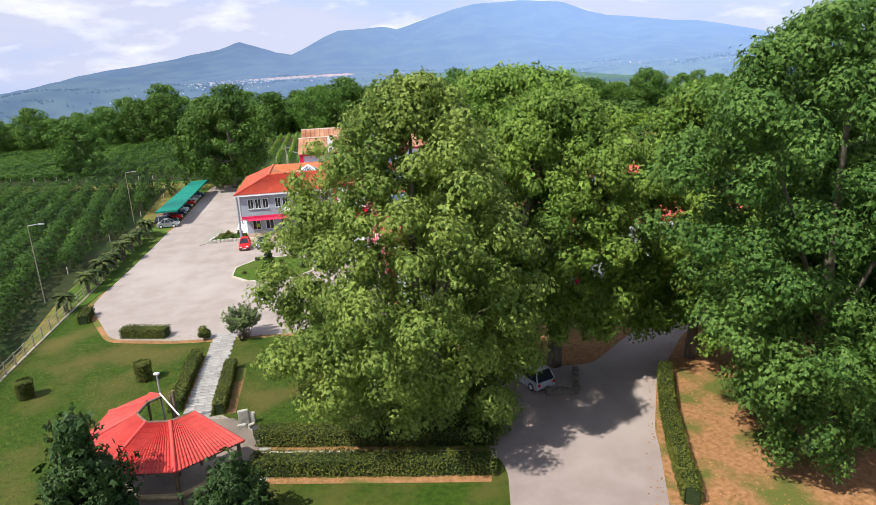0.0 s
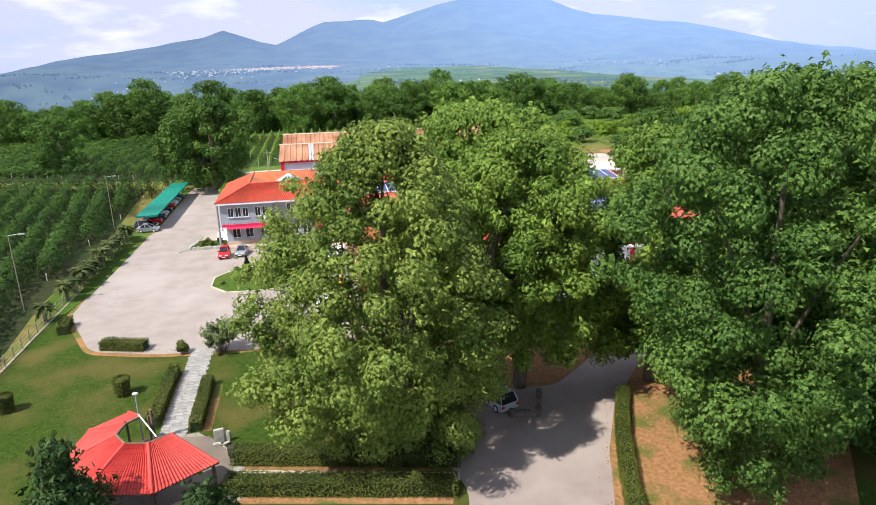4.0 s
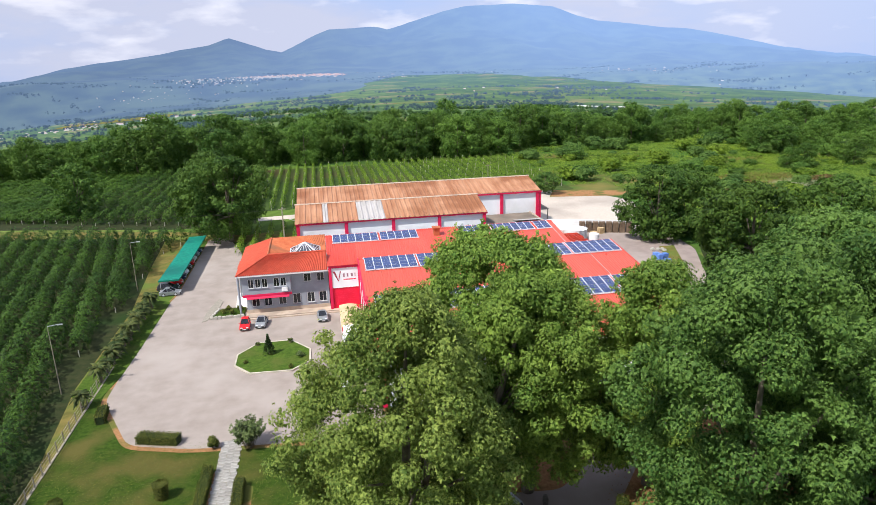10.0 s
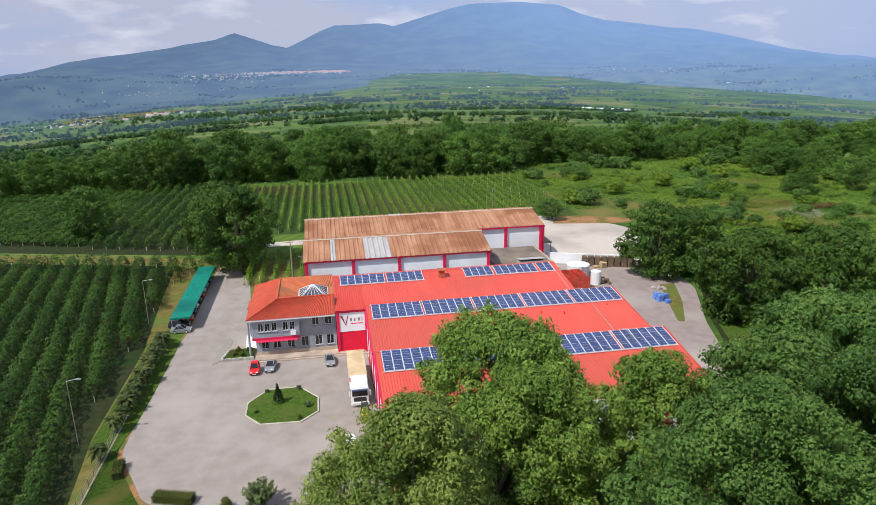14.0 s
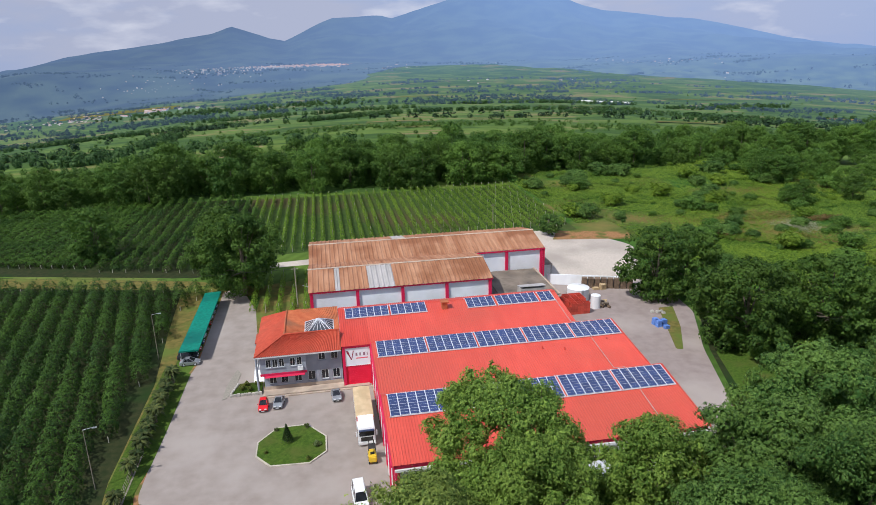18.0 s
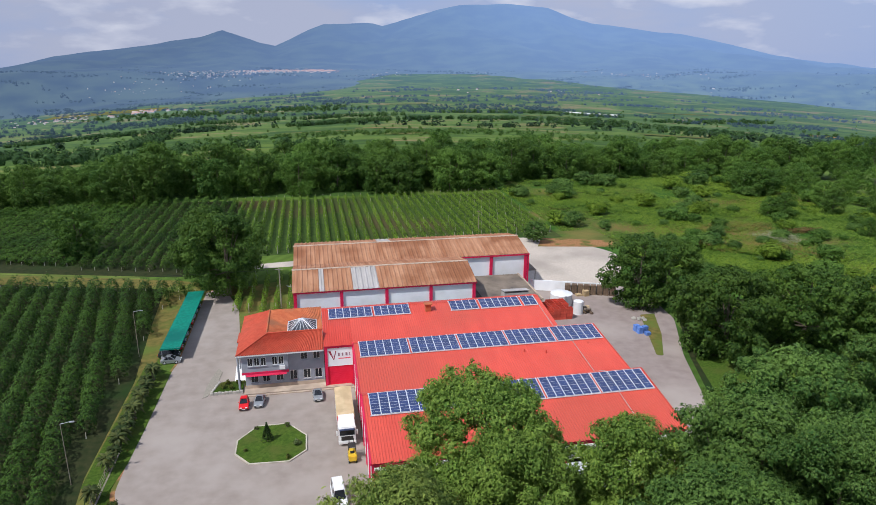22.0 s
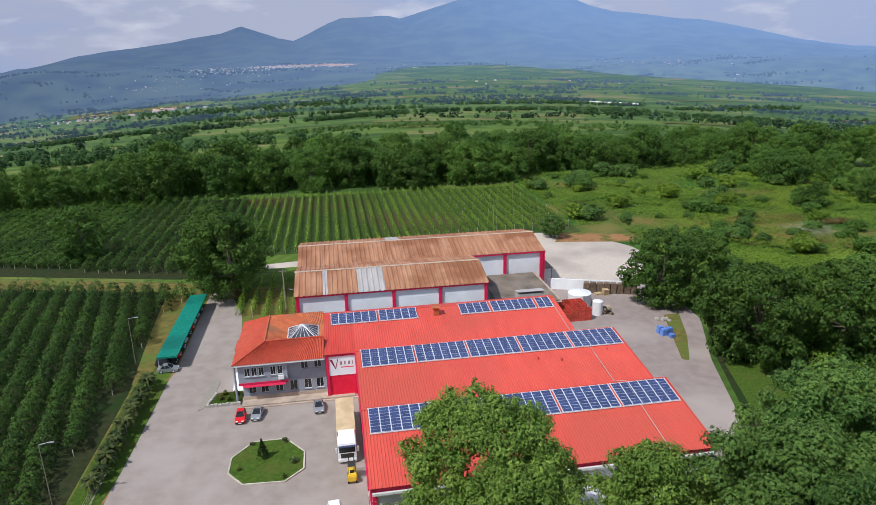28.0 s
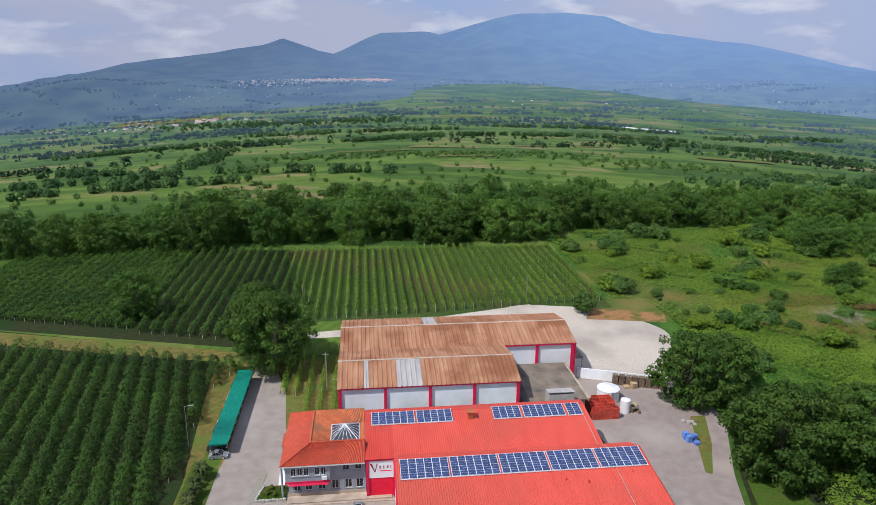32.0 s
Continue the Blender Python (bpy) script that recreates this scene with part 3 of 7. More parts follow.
def crown_lobes(r, z0, z1, rad, count, lean, top, lobe, shift, dome, foot):
    """Sprays of foliage over an uneven crown that is widest at the share top of its height."""
    out = []
    h = z1 - z0
    ph = r.uniform(0, 6.28, 6)

    def width(f):
        x = f / top if f < top else (1 - f) / (1 - top)
        if f < top:
            return foot + (1 - foot) * x ** 0.8
        return x ** dome if dome else max(0.0, 1 - (1 - x) ** 2.2) ** 0.5

    # as many sprays at each height as the girth there needs
    fs = np.linspace(0.005, 0.995, 200)
    need = np.cumsum([width(f) + 0.18 + (0.5 if f > 0.93 else 0) for f in fs])
    for i in range(count):
        f = float(np.interp((i + 0.5) / count, need / need[-1], fs))
        wide = width(f)
        ang = i * 2.399963 + r.uniform(-0.4, 0.4)
        bump = 1 + 0.14 * math.sin(2 * ang + ph[0] + 3 * f) + 0.12 * math.sin(3 * ang + ph[1] - 6 * f) + 0.10 * math.sin(5 * ang + ph[2] + 11 * f)
        q = rad * wide * bump * (r.uniform(0.78, 1.07) if r.random() < 0.78 else r.uniform(0.3, 0.8)) - 0.5 * lobe
        size = lobe * r.uniform(0.7, 1.35)
        z = z0 + h * f + r.uniform(-0.5, 0.5)
        sag = 0.95 if f < 0.35 else 0.7
        cx, cy = crown_centre(f, lean, shift)
        # gaps between the boughs
        if noise.noise((q * math.cos(ang) / (2.6 * lobe) + 9 * ph[3], q * math.sin(ang) / (2.6 * lobe), z / (2.2 * lobe))) > (0.27 if f < 0.75 else 0.45):
            continue
        out.append((q * math.cos(ang) + cx, q * math.sin(ang) + cy, min(z, z1 - size * 0.4), size, size, size * sag))
    return out


def tree(name, m, label, rad, height, bare, seed, leafy="leaf", per_area=5.0, size=0.3, count=140, trunk=0.42, category="tree", group="", lean=(0, 0), top=0.5, limbs=9, lobe=1.0, shift=(0, 0), dome=0.0, foot=0.6, leaves=5):
    r = np.random.default_rng(seed)
    e = thing(name, m, label, category, group)
    lobes = crown_lobes(r, bare, height, rad, count, lean, top, lobe, shift, dome, foot)
    p, d = lobed_points(lobes, per_area, seed + 1, 0.38)
    part("crown", spray_mesh("crown", p, d, size, leafy, leaves, seed + 2), leafy, e)
    if per_area >= 6:
        step = 7 if per_area > 10 else 4
        part("inner_crown", spray_mesh("inner_crown", p[::step] - d[::step] * r.uniform(0.7, 1.7, (len(p[::step]), 1)), d[::step], size * 2.0, leafy, leaves, seed + 3), leafy, e)
    hub = bare + 0.35 * (height - bare)
    bend = r.uniform(-0.4, 0.4, 2)
    a, b = crown_centre(0.35, lean, shift), crown_centre(0.9, lean, shift)
    part("trunk", tube([(0, 0, -0.1), (bend[0] * 0.3, bend[1] * 0.3, 0.3 * hub), (bend[0] + 0.2 * a[0], bend[1] + 0.2 * a[1], 0.7 * hub), (a[0] * 0.5, a[1] * 0.5, hub), (b[0], b[1], 0.9 * height)],
                       [trunk * 1.35, trunk, trunk * 0.85, trunk * 0.7, 0.05]), "bark", e)
    for k in r.choice(len(lobes), min(limbs, len(lobes)), replace=False):
        c = lobes[k]
        s = (bend[0] * 0.6, bend[1] * 0.6, r.uniform(0.55, 0.75) * hub)
        mid = tuple(0.5 * (s[i] + c[i]) + (0.6 if i == 2 else 0) for i in range(3))
        part("limb", tube([s, mid, c[:3]], [trunk * 0.4, trunk * 0.22, 0.04], 6), "bark", e)
    return e


# ---- ground, far plain, mountains ----
def fall(x, y):
    """How far the plain drops away to either side of the valley's middle."""
    d, az = math.hypot(x, y), abs(math.degrees(math.atan2(x, y)) + 2)
    return 66 * max(0.0, d - 330) / 1920 * min(1.6, (max(0.0, az - 5) / 29) ** 1.3)


def terrain(x, y):
    d = math.hypot(x, y)
    if y < 0:
        return 0.0
    west = float(np.interp(math.degrees(math.atan2(x, y)), (-22, -10), (1, 0)))
    z = float(np.interp(d, (0, 265, 500, 900, 1400, 1900, 2500, 2950, 3150, 4800), (0, 0, -15, -40, -62, -60, -42, -8, -90, -130)))
    if d > 1900:
        z = z * (1 - west) + west * float(np.interp(d, (1900, 2250, 2450, 4800), (-60, -56, -110, -140)))
    return z - fall(x, y) + (2.5 * noise.noise((x / 260, y / 260, 0.3)) * min(1, (d - 265) / 300) if d > 265 else 0.0)


def grid_lines(near, far, step, grow):
    v = [0.0]
    while v[-1] < far:
        v.append(v[-1] + (step if v[-1] < near else v[-1] * grow))
    return v


gx = grid_lines(300, 4600, 30, 0.09)
gx = sorted({-a for a in gx} | set(gx))
gy = sorted({-a for a in grid_lines(120, 1500, 60, 0.4)} | set(grid_lines(330, 4600, 30, 0.05)))
verts = [(x, y, terrain(x, y)) for y in gy for x in gx]
W = len(gx)
faces = [(j * W + i, j * W + i + 1, (j + 1) * W + i + 1, (j + 1) * W + i) for j in range(len(gy) - 1) for i in range(W - 1)]


# colour of the glow that paints haze onto the plain
HAZE_GLOW = (0.17, 0.30, 0.48)


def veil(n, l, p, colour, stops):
    """Painted haze: blue emission that takes the place of the surface little by little with distance; returns its
    emission node.
    """
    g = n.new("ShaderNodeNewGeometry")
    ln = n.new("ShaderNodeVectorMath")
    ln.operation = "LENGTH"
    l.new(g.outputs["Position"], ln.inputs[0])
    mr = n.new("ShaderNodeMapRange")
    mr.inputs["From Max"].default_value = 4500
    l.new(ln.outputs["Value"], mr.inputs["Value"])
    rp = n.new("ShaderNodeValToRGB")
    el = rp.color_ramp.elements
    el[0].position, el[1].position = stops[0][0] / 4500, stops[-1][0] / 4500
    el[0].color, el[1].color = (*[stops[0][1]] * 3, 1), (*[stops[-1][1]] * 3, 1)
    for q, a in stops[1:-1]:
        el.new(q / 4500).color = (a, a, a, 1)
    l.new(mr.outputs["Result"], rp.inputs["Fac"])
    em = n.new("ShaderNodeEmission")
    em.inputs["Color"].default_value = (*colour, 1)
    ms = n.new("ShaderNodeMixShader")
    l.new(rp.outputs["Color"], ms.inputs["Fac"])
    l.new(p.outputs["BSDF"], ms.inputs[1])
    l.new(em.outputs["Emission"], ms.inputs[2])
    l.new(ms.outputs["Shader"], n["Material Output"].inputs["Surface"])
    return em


FIELD_HAZE = [(480, 0.0), (1000, 0.04), (1500, 0.10), (2100, 0.22), (2600, 0.36), (3000, 0.46)]


def field_material(name):
    """A plain of small parcels in many greens and straw colours, with haze mixed in as emission far off."""
    m, n, l, p = nodes_of(name)
    g = n.new("ShaderNodeNewGeometry")
    mpg = n.new("ShaderNodeMapping")
    mpg.inputs["Rotation"].default_value = (0, 0, -THETA)
    mpg.inputs["Scale"].default_value = (0.0075, 0.014, 0.0)
    l.new(g.outputs["Position"], mpg.inputs["Vector"])
    vo = n.new("ShaderNodeTexVoronoi")
    vo.distance = "CHEBYCHEV"
    vo.inputs["Scale"].default_value, vo.inputs["Randomness"].default_value = 1.0, 0.8
    l.new(mpg.outputs["Vector"], vo.inputs["Vector"])
    sp = n.new("ShaderNodeSeparateColor")
    l.new(vo.outputs["Color"], sp.inputs["Color"])
    rp = n.new("ShaderNodeValToRGB")
    e = rp.color_ramp.elements
    e[0].position, e[0].color = 0.0, (0.050, 0.102, 0.020, 1)
    e[1].position, e[1].color = 1.0, (0.24, 0.20, 0.085, 1)
    for pos, c in ((0.2, (0.064, 0.124, 0.021, 1)), (0.4, (0.082, 0.148, 0.024, 1)), (0.6, (0.108, 0.176, 0.028, 1)), (0.78, (0.132, 0.200, 0.036, 1)), (0.91, (0.155, 0.190, 0.045, 1))):
        el = e.new(pos)
        el.color = c
    vo2 = n.new("ShaderNodeTexVoronoi")
    vo2.distance = "CHEBYCHEV"
    vo2.inputs["Scale"].default_value = 2.7
    l.new(mpg.outputs["Vector"], vo2.inputs["Vector"])
    sp2 = n.new("ShaderNodeSeparateColor")
    l.new(vo2.outputs["Color"], sp2.inputs["Color"])
    mixf = n.new("ShaderNodeMath")
    mixf.operation = "MULTIPLY_ADD"
    mixf.inputs[1].default_value = 0.45
    half = n.new("ShaderNodeMath")
    half.operation = "MULTIPLY"
    half.inputs[1].default_value = 0.58
    l.new(sp.outputs["Red"], half.inputs[0])
    l.new(sp2.outputs["Green"], mixf.inputs[0])
    l.new(half.outputs["Value"], mixf.inputs[2])
    wide = n.new("ShaderNodeMapRange")
    wide.inputs["From Min"].default_value, wide.inputs["From Max"].default_value = 0.2, 0.86
    l.new(mixf.outputs["Value"], wide.inputs["Value"])
    l.new(wide.outputs["Result"], rp.inputs["Fac"])
    t = n.new("ShaderNodeTexNoise")
    t.inputs["Scale"].default_value, t.inputs["Detail"].default_value, t.inputs["Roughness"].default_value = 0.06, 10, 0.7
    l.new(g.outputs["Position"], t.inputs["Vector"])
    mr = n.new("ShaderNodeMapRange")
    mr.inputs["From Min"].default_value, mr.inputs["From Max"].default_value = 0.3, 0.7
    mr.inputs["To Min"].default_value, mr.inputs["To Max"].default_value = 0.62, 1.1
    l.new(t.outputs["Fac"], mr.inputs["Value"])
    # planting rows, turned from parcel to parcel
    wav = n.new("ShaderNodeTexWave")
    wav.inputs["Scale"].default_value, wav.inputs["Distortion"].default_value = 0.11, 0.8
    rot = n.new("ShaderNodeVectorRotate")
    rot.rotation_type = "Z_AXIS"
    turn = n.new("ShaderNodeMath")
    turn.operation = "MULTIPLY"
    turn.inputs[1].default_value = 3.0
    l.new(sp.outputs["Blue"], turn.inputs[0])
    l.new(turn.outputs["Value"], rot.inputs["Angle"])
    l.new(g.outputs["Position"], rot.inputs["Vector"])
    l.new(rot.outputs["Vector"], wav.inputs["Vector"])
    mw = n.new("ShaderNodeMapRange")
    mw.inputs["To Min"].default_value, mw.inputs["To Max"].default_value = 0.86, 1.08
    l.new(wav.outputs["Fac"], mw.inputs["Value"])
    mm = n.new("ShaderNodeMath")
    mm.operation = "MULTIPLY"
    l.new(mw.outputs["Result"], mm.inputs[0])
    l.new(mr.outputs["Result"], mm.inputs[1])
    hs = n.new("ShaderNodeHueSaturation")
    l.new(rp.outputs["Color"], hs.inputs["Color"])
    l.new(mm.outputs["Value"], hs.inputs["Value"])
    l.new(hs.outputs["Color"], p.inputs["Base Color"])
    p.inputs["Roughness"].default_value, p.inputs["Specular IOR Level"].default_value = 0.95, 0.1
    veil(n, l, p, HAZE_GLOW, FIELD_HAZE)
    return m


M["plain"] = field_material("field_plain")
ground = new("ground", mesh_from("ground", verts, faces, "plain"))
tagged(ground, "green plain of small fields and orchards", "ground", kind="structure")

RIDGE = [(-89, 0.5), (-60, -0.8), (-45, -2.4), (-40, -1.7), (-38, -1.15), (-36, -0.68), (-33, -0.05), (-30, 0.43), (-27, 0.83), (-24.4, 1.17), (-22.5, 1.5), (-20.9, 2.1), (-19.2, 1.5), (-17.9, 1.05), (-16.8, 0.88), (-14.7, 1.92), (-12.8, 2.55), (-9.1, 2.77), (-8.0, 2.55), (-5.9, 3.17), (-3.5, 3.84), (-1.7, 4.15),
         (2.5, 4.16), (5.7, 3.87), (7.5, 3.2), (9.3, 2.65), (12.4, 2.22), (14.6, 1.94), (16.2, 1.82), (18.3, 1.35), (21.5, 0.65), (22.3, 0.42), (25.3, -0.1), (27.1, -0.35), (28.8, -0.6), (40, -1.2), (60, 0.2), (89, 0.8)]


def painted_haze(name, lo, hi, scale, stops, foot=False):
    """A far surface with blue haze painted in as emission, more the farther off it lies; foot: fields and scrub on the
    lowest slopes.
    """
    m, n, l, p = nodes_of(name)
    g = n.new("ShaderNodeNewGeometry")

    def blotches(k, dark, light):
        t = n.new("ShaderNodeTexNoise")
        t.inputs["Scale"].default_value, t.inputs["Detail"].default_value = k, 10
        l.new(g.outputs["Position"], t.inputs["Vector"])
        rp = n.new("ShaderNodeValToRGB")
        rp.color_ramp.elements[0].position, rp.color_ramp.elements[1].position = 0.40, 0.62
        rp.color_ramp.elements[0].color, rp.color_ramp.elements[1].color = (*dark, 1), (*light, 1)
        l.new(t.outputs["Fac"], rp.inputs["Fac"])
        return rp.outputs["Color"]

    col = blotches(scale, lo, hi)
    if foot:
        low = blotches(0.016, (0.020, 0.052, 0.022), (0.090, 0.138, 0.045))
        ln = n.new("ShaderNodeVectorMath")
        ln.operation = "LENGTH"
        l.new(g.outputs["Position"], ln.inputs[0])
        up = n.new("ShaderNodeMapRange")
        up.interpolation_type = "SMOOTHSTEP"
        up.inputs["From Min"].default_value, up.inputs["From Max"].default_value = 2500, 3150
        l.new(ln.outputs["Value"], up.inputs["Value"])
        mx = n.new("ShaderNodeMix")
        mx.data_type = "RGBA"
        ox = n.new("ShaderNodeSeparateXYZ")
        l.new(g.outputs["Position"], ox.inputs[0])
        we = n.new("ShaderNodeMapRange")
        we.inputs["From Min"].default_value, we.inputs["From Max"].default_value = 300, -700
        l.new(ox.outputs["X"], we.inputs["Value"])
        hi_ = n.new("ShaderNodeMath")
        hi_.operation = "MAXIMUM"
        l.new(up.outputs["Result"], hi_.inputs[0])
        l.new(we.outputs["Result"], hi_.inputs[1])
        l.new(hi_.outputs["Value"], mx.inputs["Factor"])
        l.new(low, mx.inputs["A"])
        l.new(col, mx.inputs["B"])
        col = mx.outputs["Result"]
    l.new(col, p.inputs["Base Color"])
    p.inputs["Roughness"].default_value = 1.0
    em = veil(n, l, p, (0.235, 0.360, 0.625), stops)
    # the painted haze glows less over the western slopes
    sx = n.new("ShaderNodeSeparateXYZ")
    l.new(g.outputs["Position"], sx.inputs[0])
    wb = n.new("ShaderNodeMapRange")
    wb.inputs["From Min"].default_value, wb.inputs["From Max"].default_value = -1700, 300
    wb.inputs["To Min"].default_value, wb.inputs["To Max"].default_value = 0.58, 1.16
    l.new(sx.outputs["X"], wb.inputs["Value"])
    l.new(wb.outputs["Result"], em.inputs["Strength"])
    return m


# shares of painted haze by distance
RANGE_HAZE = [(2100, 0.36), (2600, 0.52), (3000, 0.62), (3600, 0.69), (4300, 0.78)]
TOWN_HAZE = [(2100, 0.22), (2600, 0.34), (3000, 0.42), (4300, 0.6)]
M["mountain"] = painted_haze("mountain_painted_haze", (0.012, 0.034, 0.030), (0.062, 0.098, 0.054), 0.007, RANGE_HAZE, True)
# far trees, walls and tiles get the same emissive haze in their materials
M["far_wood"] = painted_haze("wood_painted_haze", (0.010, 0.032, 0.014), (0.030, 0.070, 0.022), 0.05, [(1000, 0.0), (1500, 0.12), (2100, 0.26), (2600, 0.42), (3200, 0.56)])
M["far_wall"] = painted_haze("wall_painted_haze", (0.56, 0.52, 0.48), (0.80, 0.76, 0.70), 0.05, TOWN_HAZE)
M["far_tile"] = painted_haze("tile_painted_haze", (0.48, 0.24, 0.16), (0.62, 0.38, 0.27), 0.05, TOWN_HAZE)


def west_drop(x, y):
    """How far the slopes sink towards the open west."""
    q = math.hypot(x, y)
    return float(np.interp(math.degrees(math.atan2(x, y)), (-48, -36), (95, 0))) * max(0.0, min(1.0, (q - 2280) / 300))


def foothill(x, y):
    """Height of the slopes between the plain and the range."""
    q = math.hypot(x, y)
    return float(np.interp(q, (2250, 2300, 2600, 2900, 4500), (-80, -58, -40, -12, 60))) - fall(x, y) * max(0.0, min(1.0, 1 - (q - 2450) / 400)) - west_drop(x, y)


def mountains():
    az = np.arange(-88, 88.1, 0.4)
    el = np.interp(az, [a for a, _ in RIDGE], [b for _, b in RIDGE])
    ds = np.concatenate([np.linspace(2250, 2900, 14), np.linspace(2960, 4500, 34)])
    vs, fs = [], []
    for d in ds:
        for a, e in zip(az, el):
            crest = 49 + 4500 * math.tan(radians(e))
            x, y = d * math.sin(radians(a)), d * math.cos(radians(a))
            foot = float(np.interp(d, (2250, 2300, 2600, 2900), (-80, -58, -40, -12))) - fall(x, y) * max(0.0, min(1.0, 1 - (d - 2450) / 400)) - west_drop(x, y)
            s = max(0.0, (d - 2900) / 1600)
            spur = noise.fractal((x / 420, y / 420, 3.1), 1.0, 2.2, 6) * (12 if d < 2900 else 12 + 46 * math.sin(math.pi * min(1, s * 1.02)) * (0.35 + 0.65 * s))
            vs.append((x, y, foot + max(-60, crest - foot) * s ** 1.35 + spur))
    w = len(az)
    for j in range(len(ds) - 1):
        for i in range(w - 1):
            fs.append((j * w + i, j * w + i + 1, (j + 1) * w + i + 1, (j + 1) * w + i))
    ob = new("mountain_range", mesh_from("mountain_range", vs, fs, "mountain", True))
    tagged(ob, "long blue mountain range with painted haze, under cloud", "mountains", kind="structure")
    ob["category"] = "backdrop"


mountains()


def patch(name, points, material, z, label, category, m=SITE, low=-0.15):
    """A flat piece of made ground over a plan in the site's axes."""
    ob = part(name, prism(points, low, z), material, None)
    ob.matrix_world = m
    return tagged(ob, label, category, kind="structure")


def rounded(points, r=2.0, seg=5):
    """A plan with its corners rounded."""
    out = []
    n = len(points)
    for i in range(n):
        p0, p1, p2 = (Vector(points[(i + k) % n]) for k in (-1, 0, 1))
        a, b = (p0 - p1), (p2 - p1)
        q = min(r, 0.45 * a.length, 0.45 * b.length)
        s, e = p1 + a.normalized() * q, p1 + b.normalized() * q
        for k in range(seg + 1):
            t = k / seg
            v = s * (1 - t) ** 2 + p1 * 2 * t * (1 - t) + e * t ** 2
            out.append((v.x, v.y))
    return out


ID = Matrix()
patch("lawn", [(-24, 20), (60, 10), (62, 66), (7, 64), (-10, 66), (-24, 72)], "lawn", 0.02, "mown lawn with dry patches", "lawn")
# earth-coloured strips by the hedges, partly painting the shadow that falls there
for pts, frame_m in (([(-8.4, 46.2), (-7.75, 46.2), (-7.75, 54.2), (-8.4, 54.4)], SITE), ([(-5.45, 45.0), (-4.75, 45.0), (-4.75, 51.6), (-5.45, 52.0)], SITE), ([(-12.6, 37.95), (0.9, 38.15), (0.9, 38.75), (-12.6, 38.45)], ID), ([(-12.4, 36.5), (0.9, 36.9), (0.9, 37.25), (-12.4, 36.85)], ID), ([(-12.0, 34.9), (0.9, 35.3), (0.9, 35.95), (-12.0, 35.5)], ID)):
    patch("bare_strip", pts, "earth", 0.032, "brown earth strip beside the hedge, partly standing in for its shadow", "earth strip", frame_m)
patch("vine_ground", [(-13.2, 112), (-2.2, 112), (-2.2, 143), (-12.4, 140)], "drygrass", 0.03, "half-dry grass under the vines by the sheds", "grass")
patch("verge", [(-24.0, 20), (-23.2, 20), (-23.2, 75), (-24, 104), (-23.2, 134), (-30, 146), (-28.0, 120), (-26.4, 104), (-25.8, 98), (-25.8, 74), (-23.9, 58)], "drygrass", 0.022, "verge of mown half-dry grass", "grass verge")
patch("orchard_floor", [(-100, 20), (-23.8, 20), (-23.8, 58), (-25.7, 74), (-25.7, 98), (-26.3, 104), (-28.0, 146), (-100, 168)], "soil", 0.012, "soil darkened for the shade under the orchard rows", "soil")
patch("track", [(-100, 160), (-29, 141), (-8, 131), (-8, 137), (-29, 147), (-100, 167)], "drygrass", 0.026, "dry grassy farm track", "track")
patch("vineyard_floor", [(-22, 162), (70, 166), (70, 229), (-24, 230)], "vinegrass", 0.014, "grass and brown soil between vine rows", "vineyard soil")
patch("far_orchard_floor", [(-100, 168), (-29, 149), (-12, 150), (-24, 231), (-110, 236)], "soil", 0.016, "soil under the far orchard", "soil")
patch("meadow", [(62, 66), (150, 66), (190, 245), (72, 240), (68, 172), (60, 160), (74, 140)], "meadow", 0.010, "rough green meadow with tall weeds", "meadow")
lot = rounded([(-21.6, 70), (-17, 60.5), (-11, 58.6), (0, 57.4), (7.6, 58.2), (7.2, 62), (7, 93), (-9, 93), (-9.2, 94), (-9.6, 107), (-11.5, 112), (-13, 126), (-17, 139), (-20.6, 138), (-20.4, 104), (-21.6, 96)], 1.5, 4)
patch("dirt_rim", [(x + 0.6 * (x + 8) / math.hypot(x + 8, y - 82), y + 0.6 * (y - 82) / math.hypot(x + 8, y - 82)) for x, y in lot], "earth", 0.03, "brown dirt rim of the asphalt yard", "earth strip")
patch("car_park", lot, "asphalt", 0.04, "pale worn asphalt yard before the office", "car park")
drive = rounded([(8.8, 26), (10, 20), (17.5, 18), (18.3, 30.5), (20.2, 36.5), (23.6, 42.4), (29.1, 48.9), (37, 53), (47, 58), (56, 74), (62, 91), (69, 106), (71, 124), (46, 130), (44, 112), (45.8, 62), (45.4, 59), (38, 57.5), (31.7, 53.8), (25.6, 50.9), (20, 45.8), (16, 46.3), (12, 43.2), (10.1, 37.6), (10.9, 35.1)], 1.5, 4)
patch("driveway", drive, "drive", 0.042, "worn asphalt drive and back yard", "driveway")
patch("bare_strip", [(9.6, 33.6), (10.3, 38.5), (11.0, 42.5), (12.2, 47.3), (12.7, 47.3), (11.7, 42.5), (11.15, 38.5), (10.7, 33.6)], "earth", 0.048, "bare orange earth between hedge and drive", "earth strip", ID)
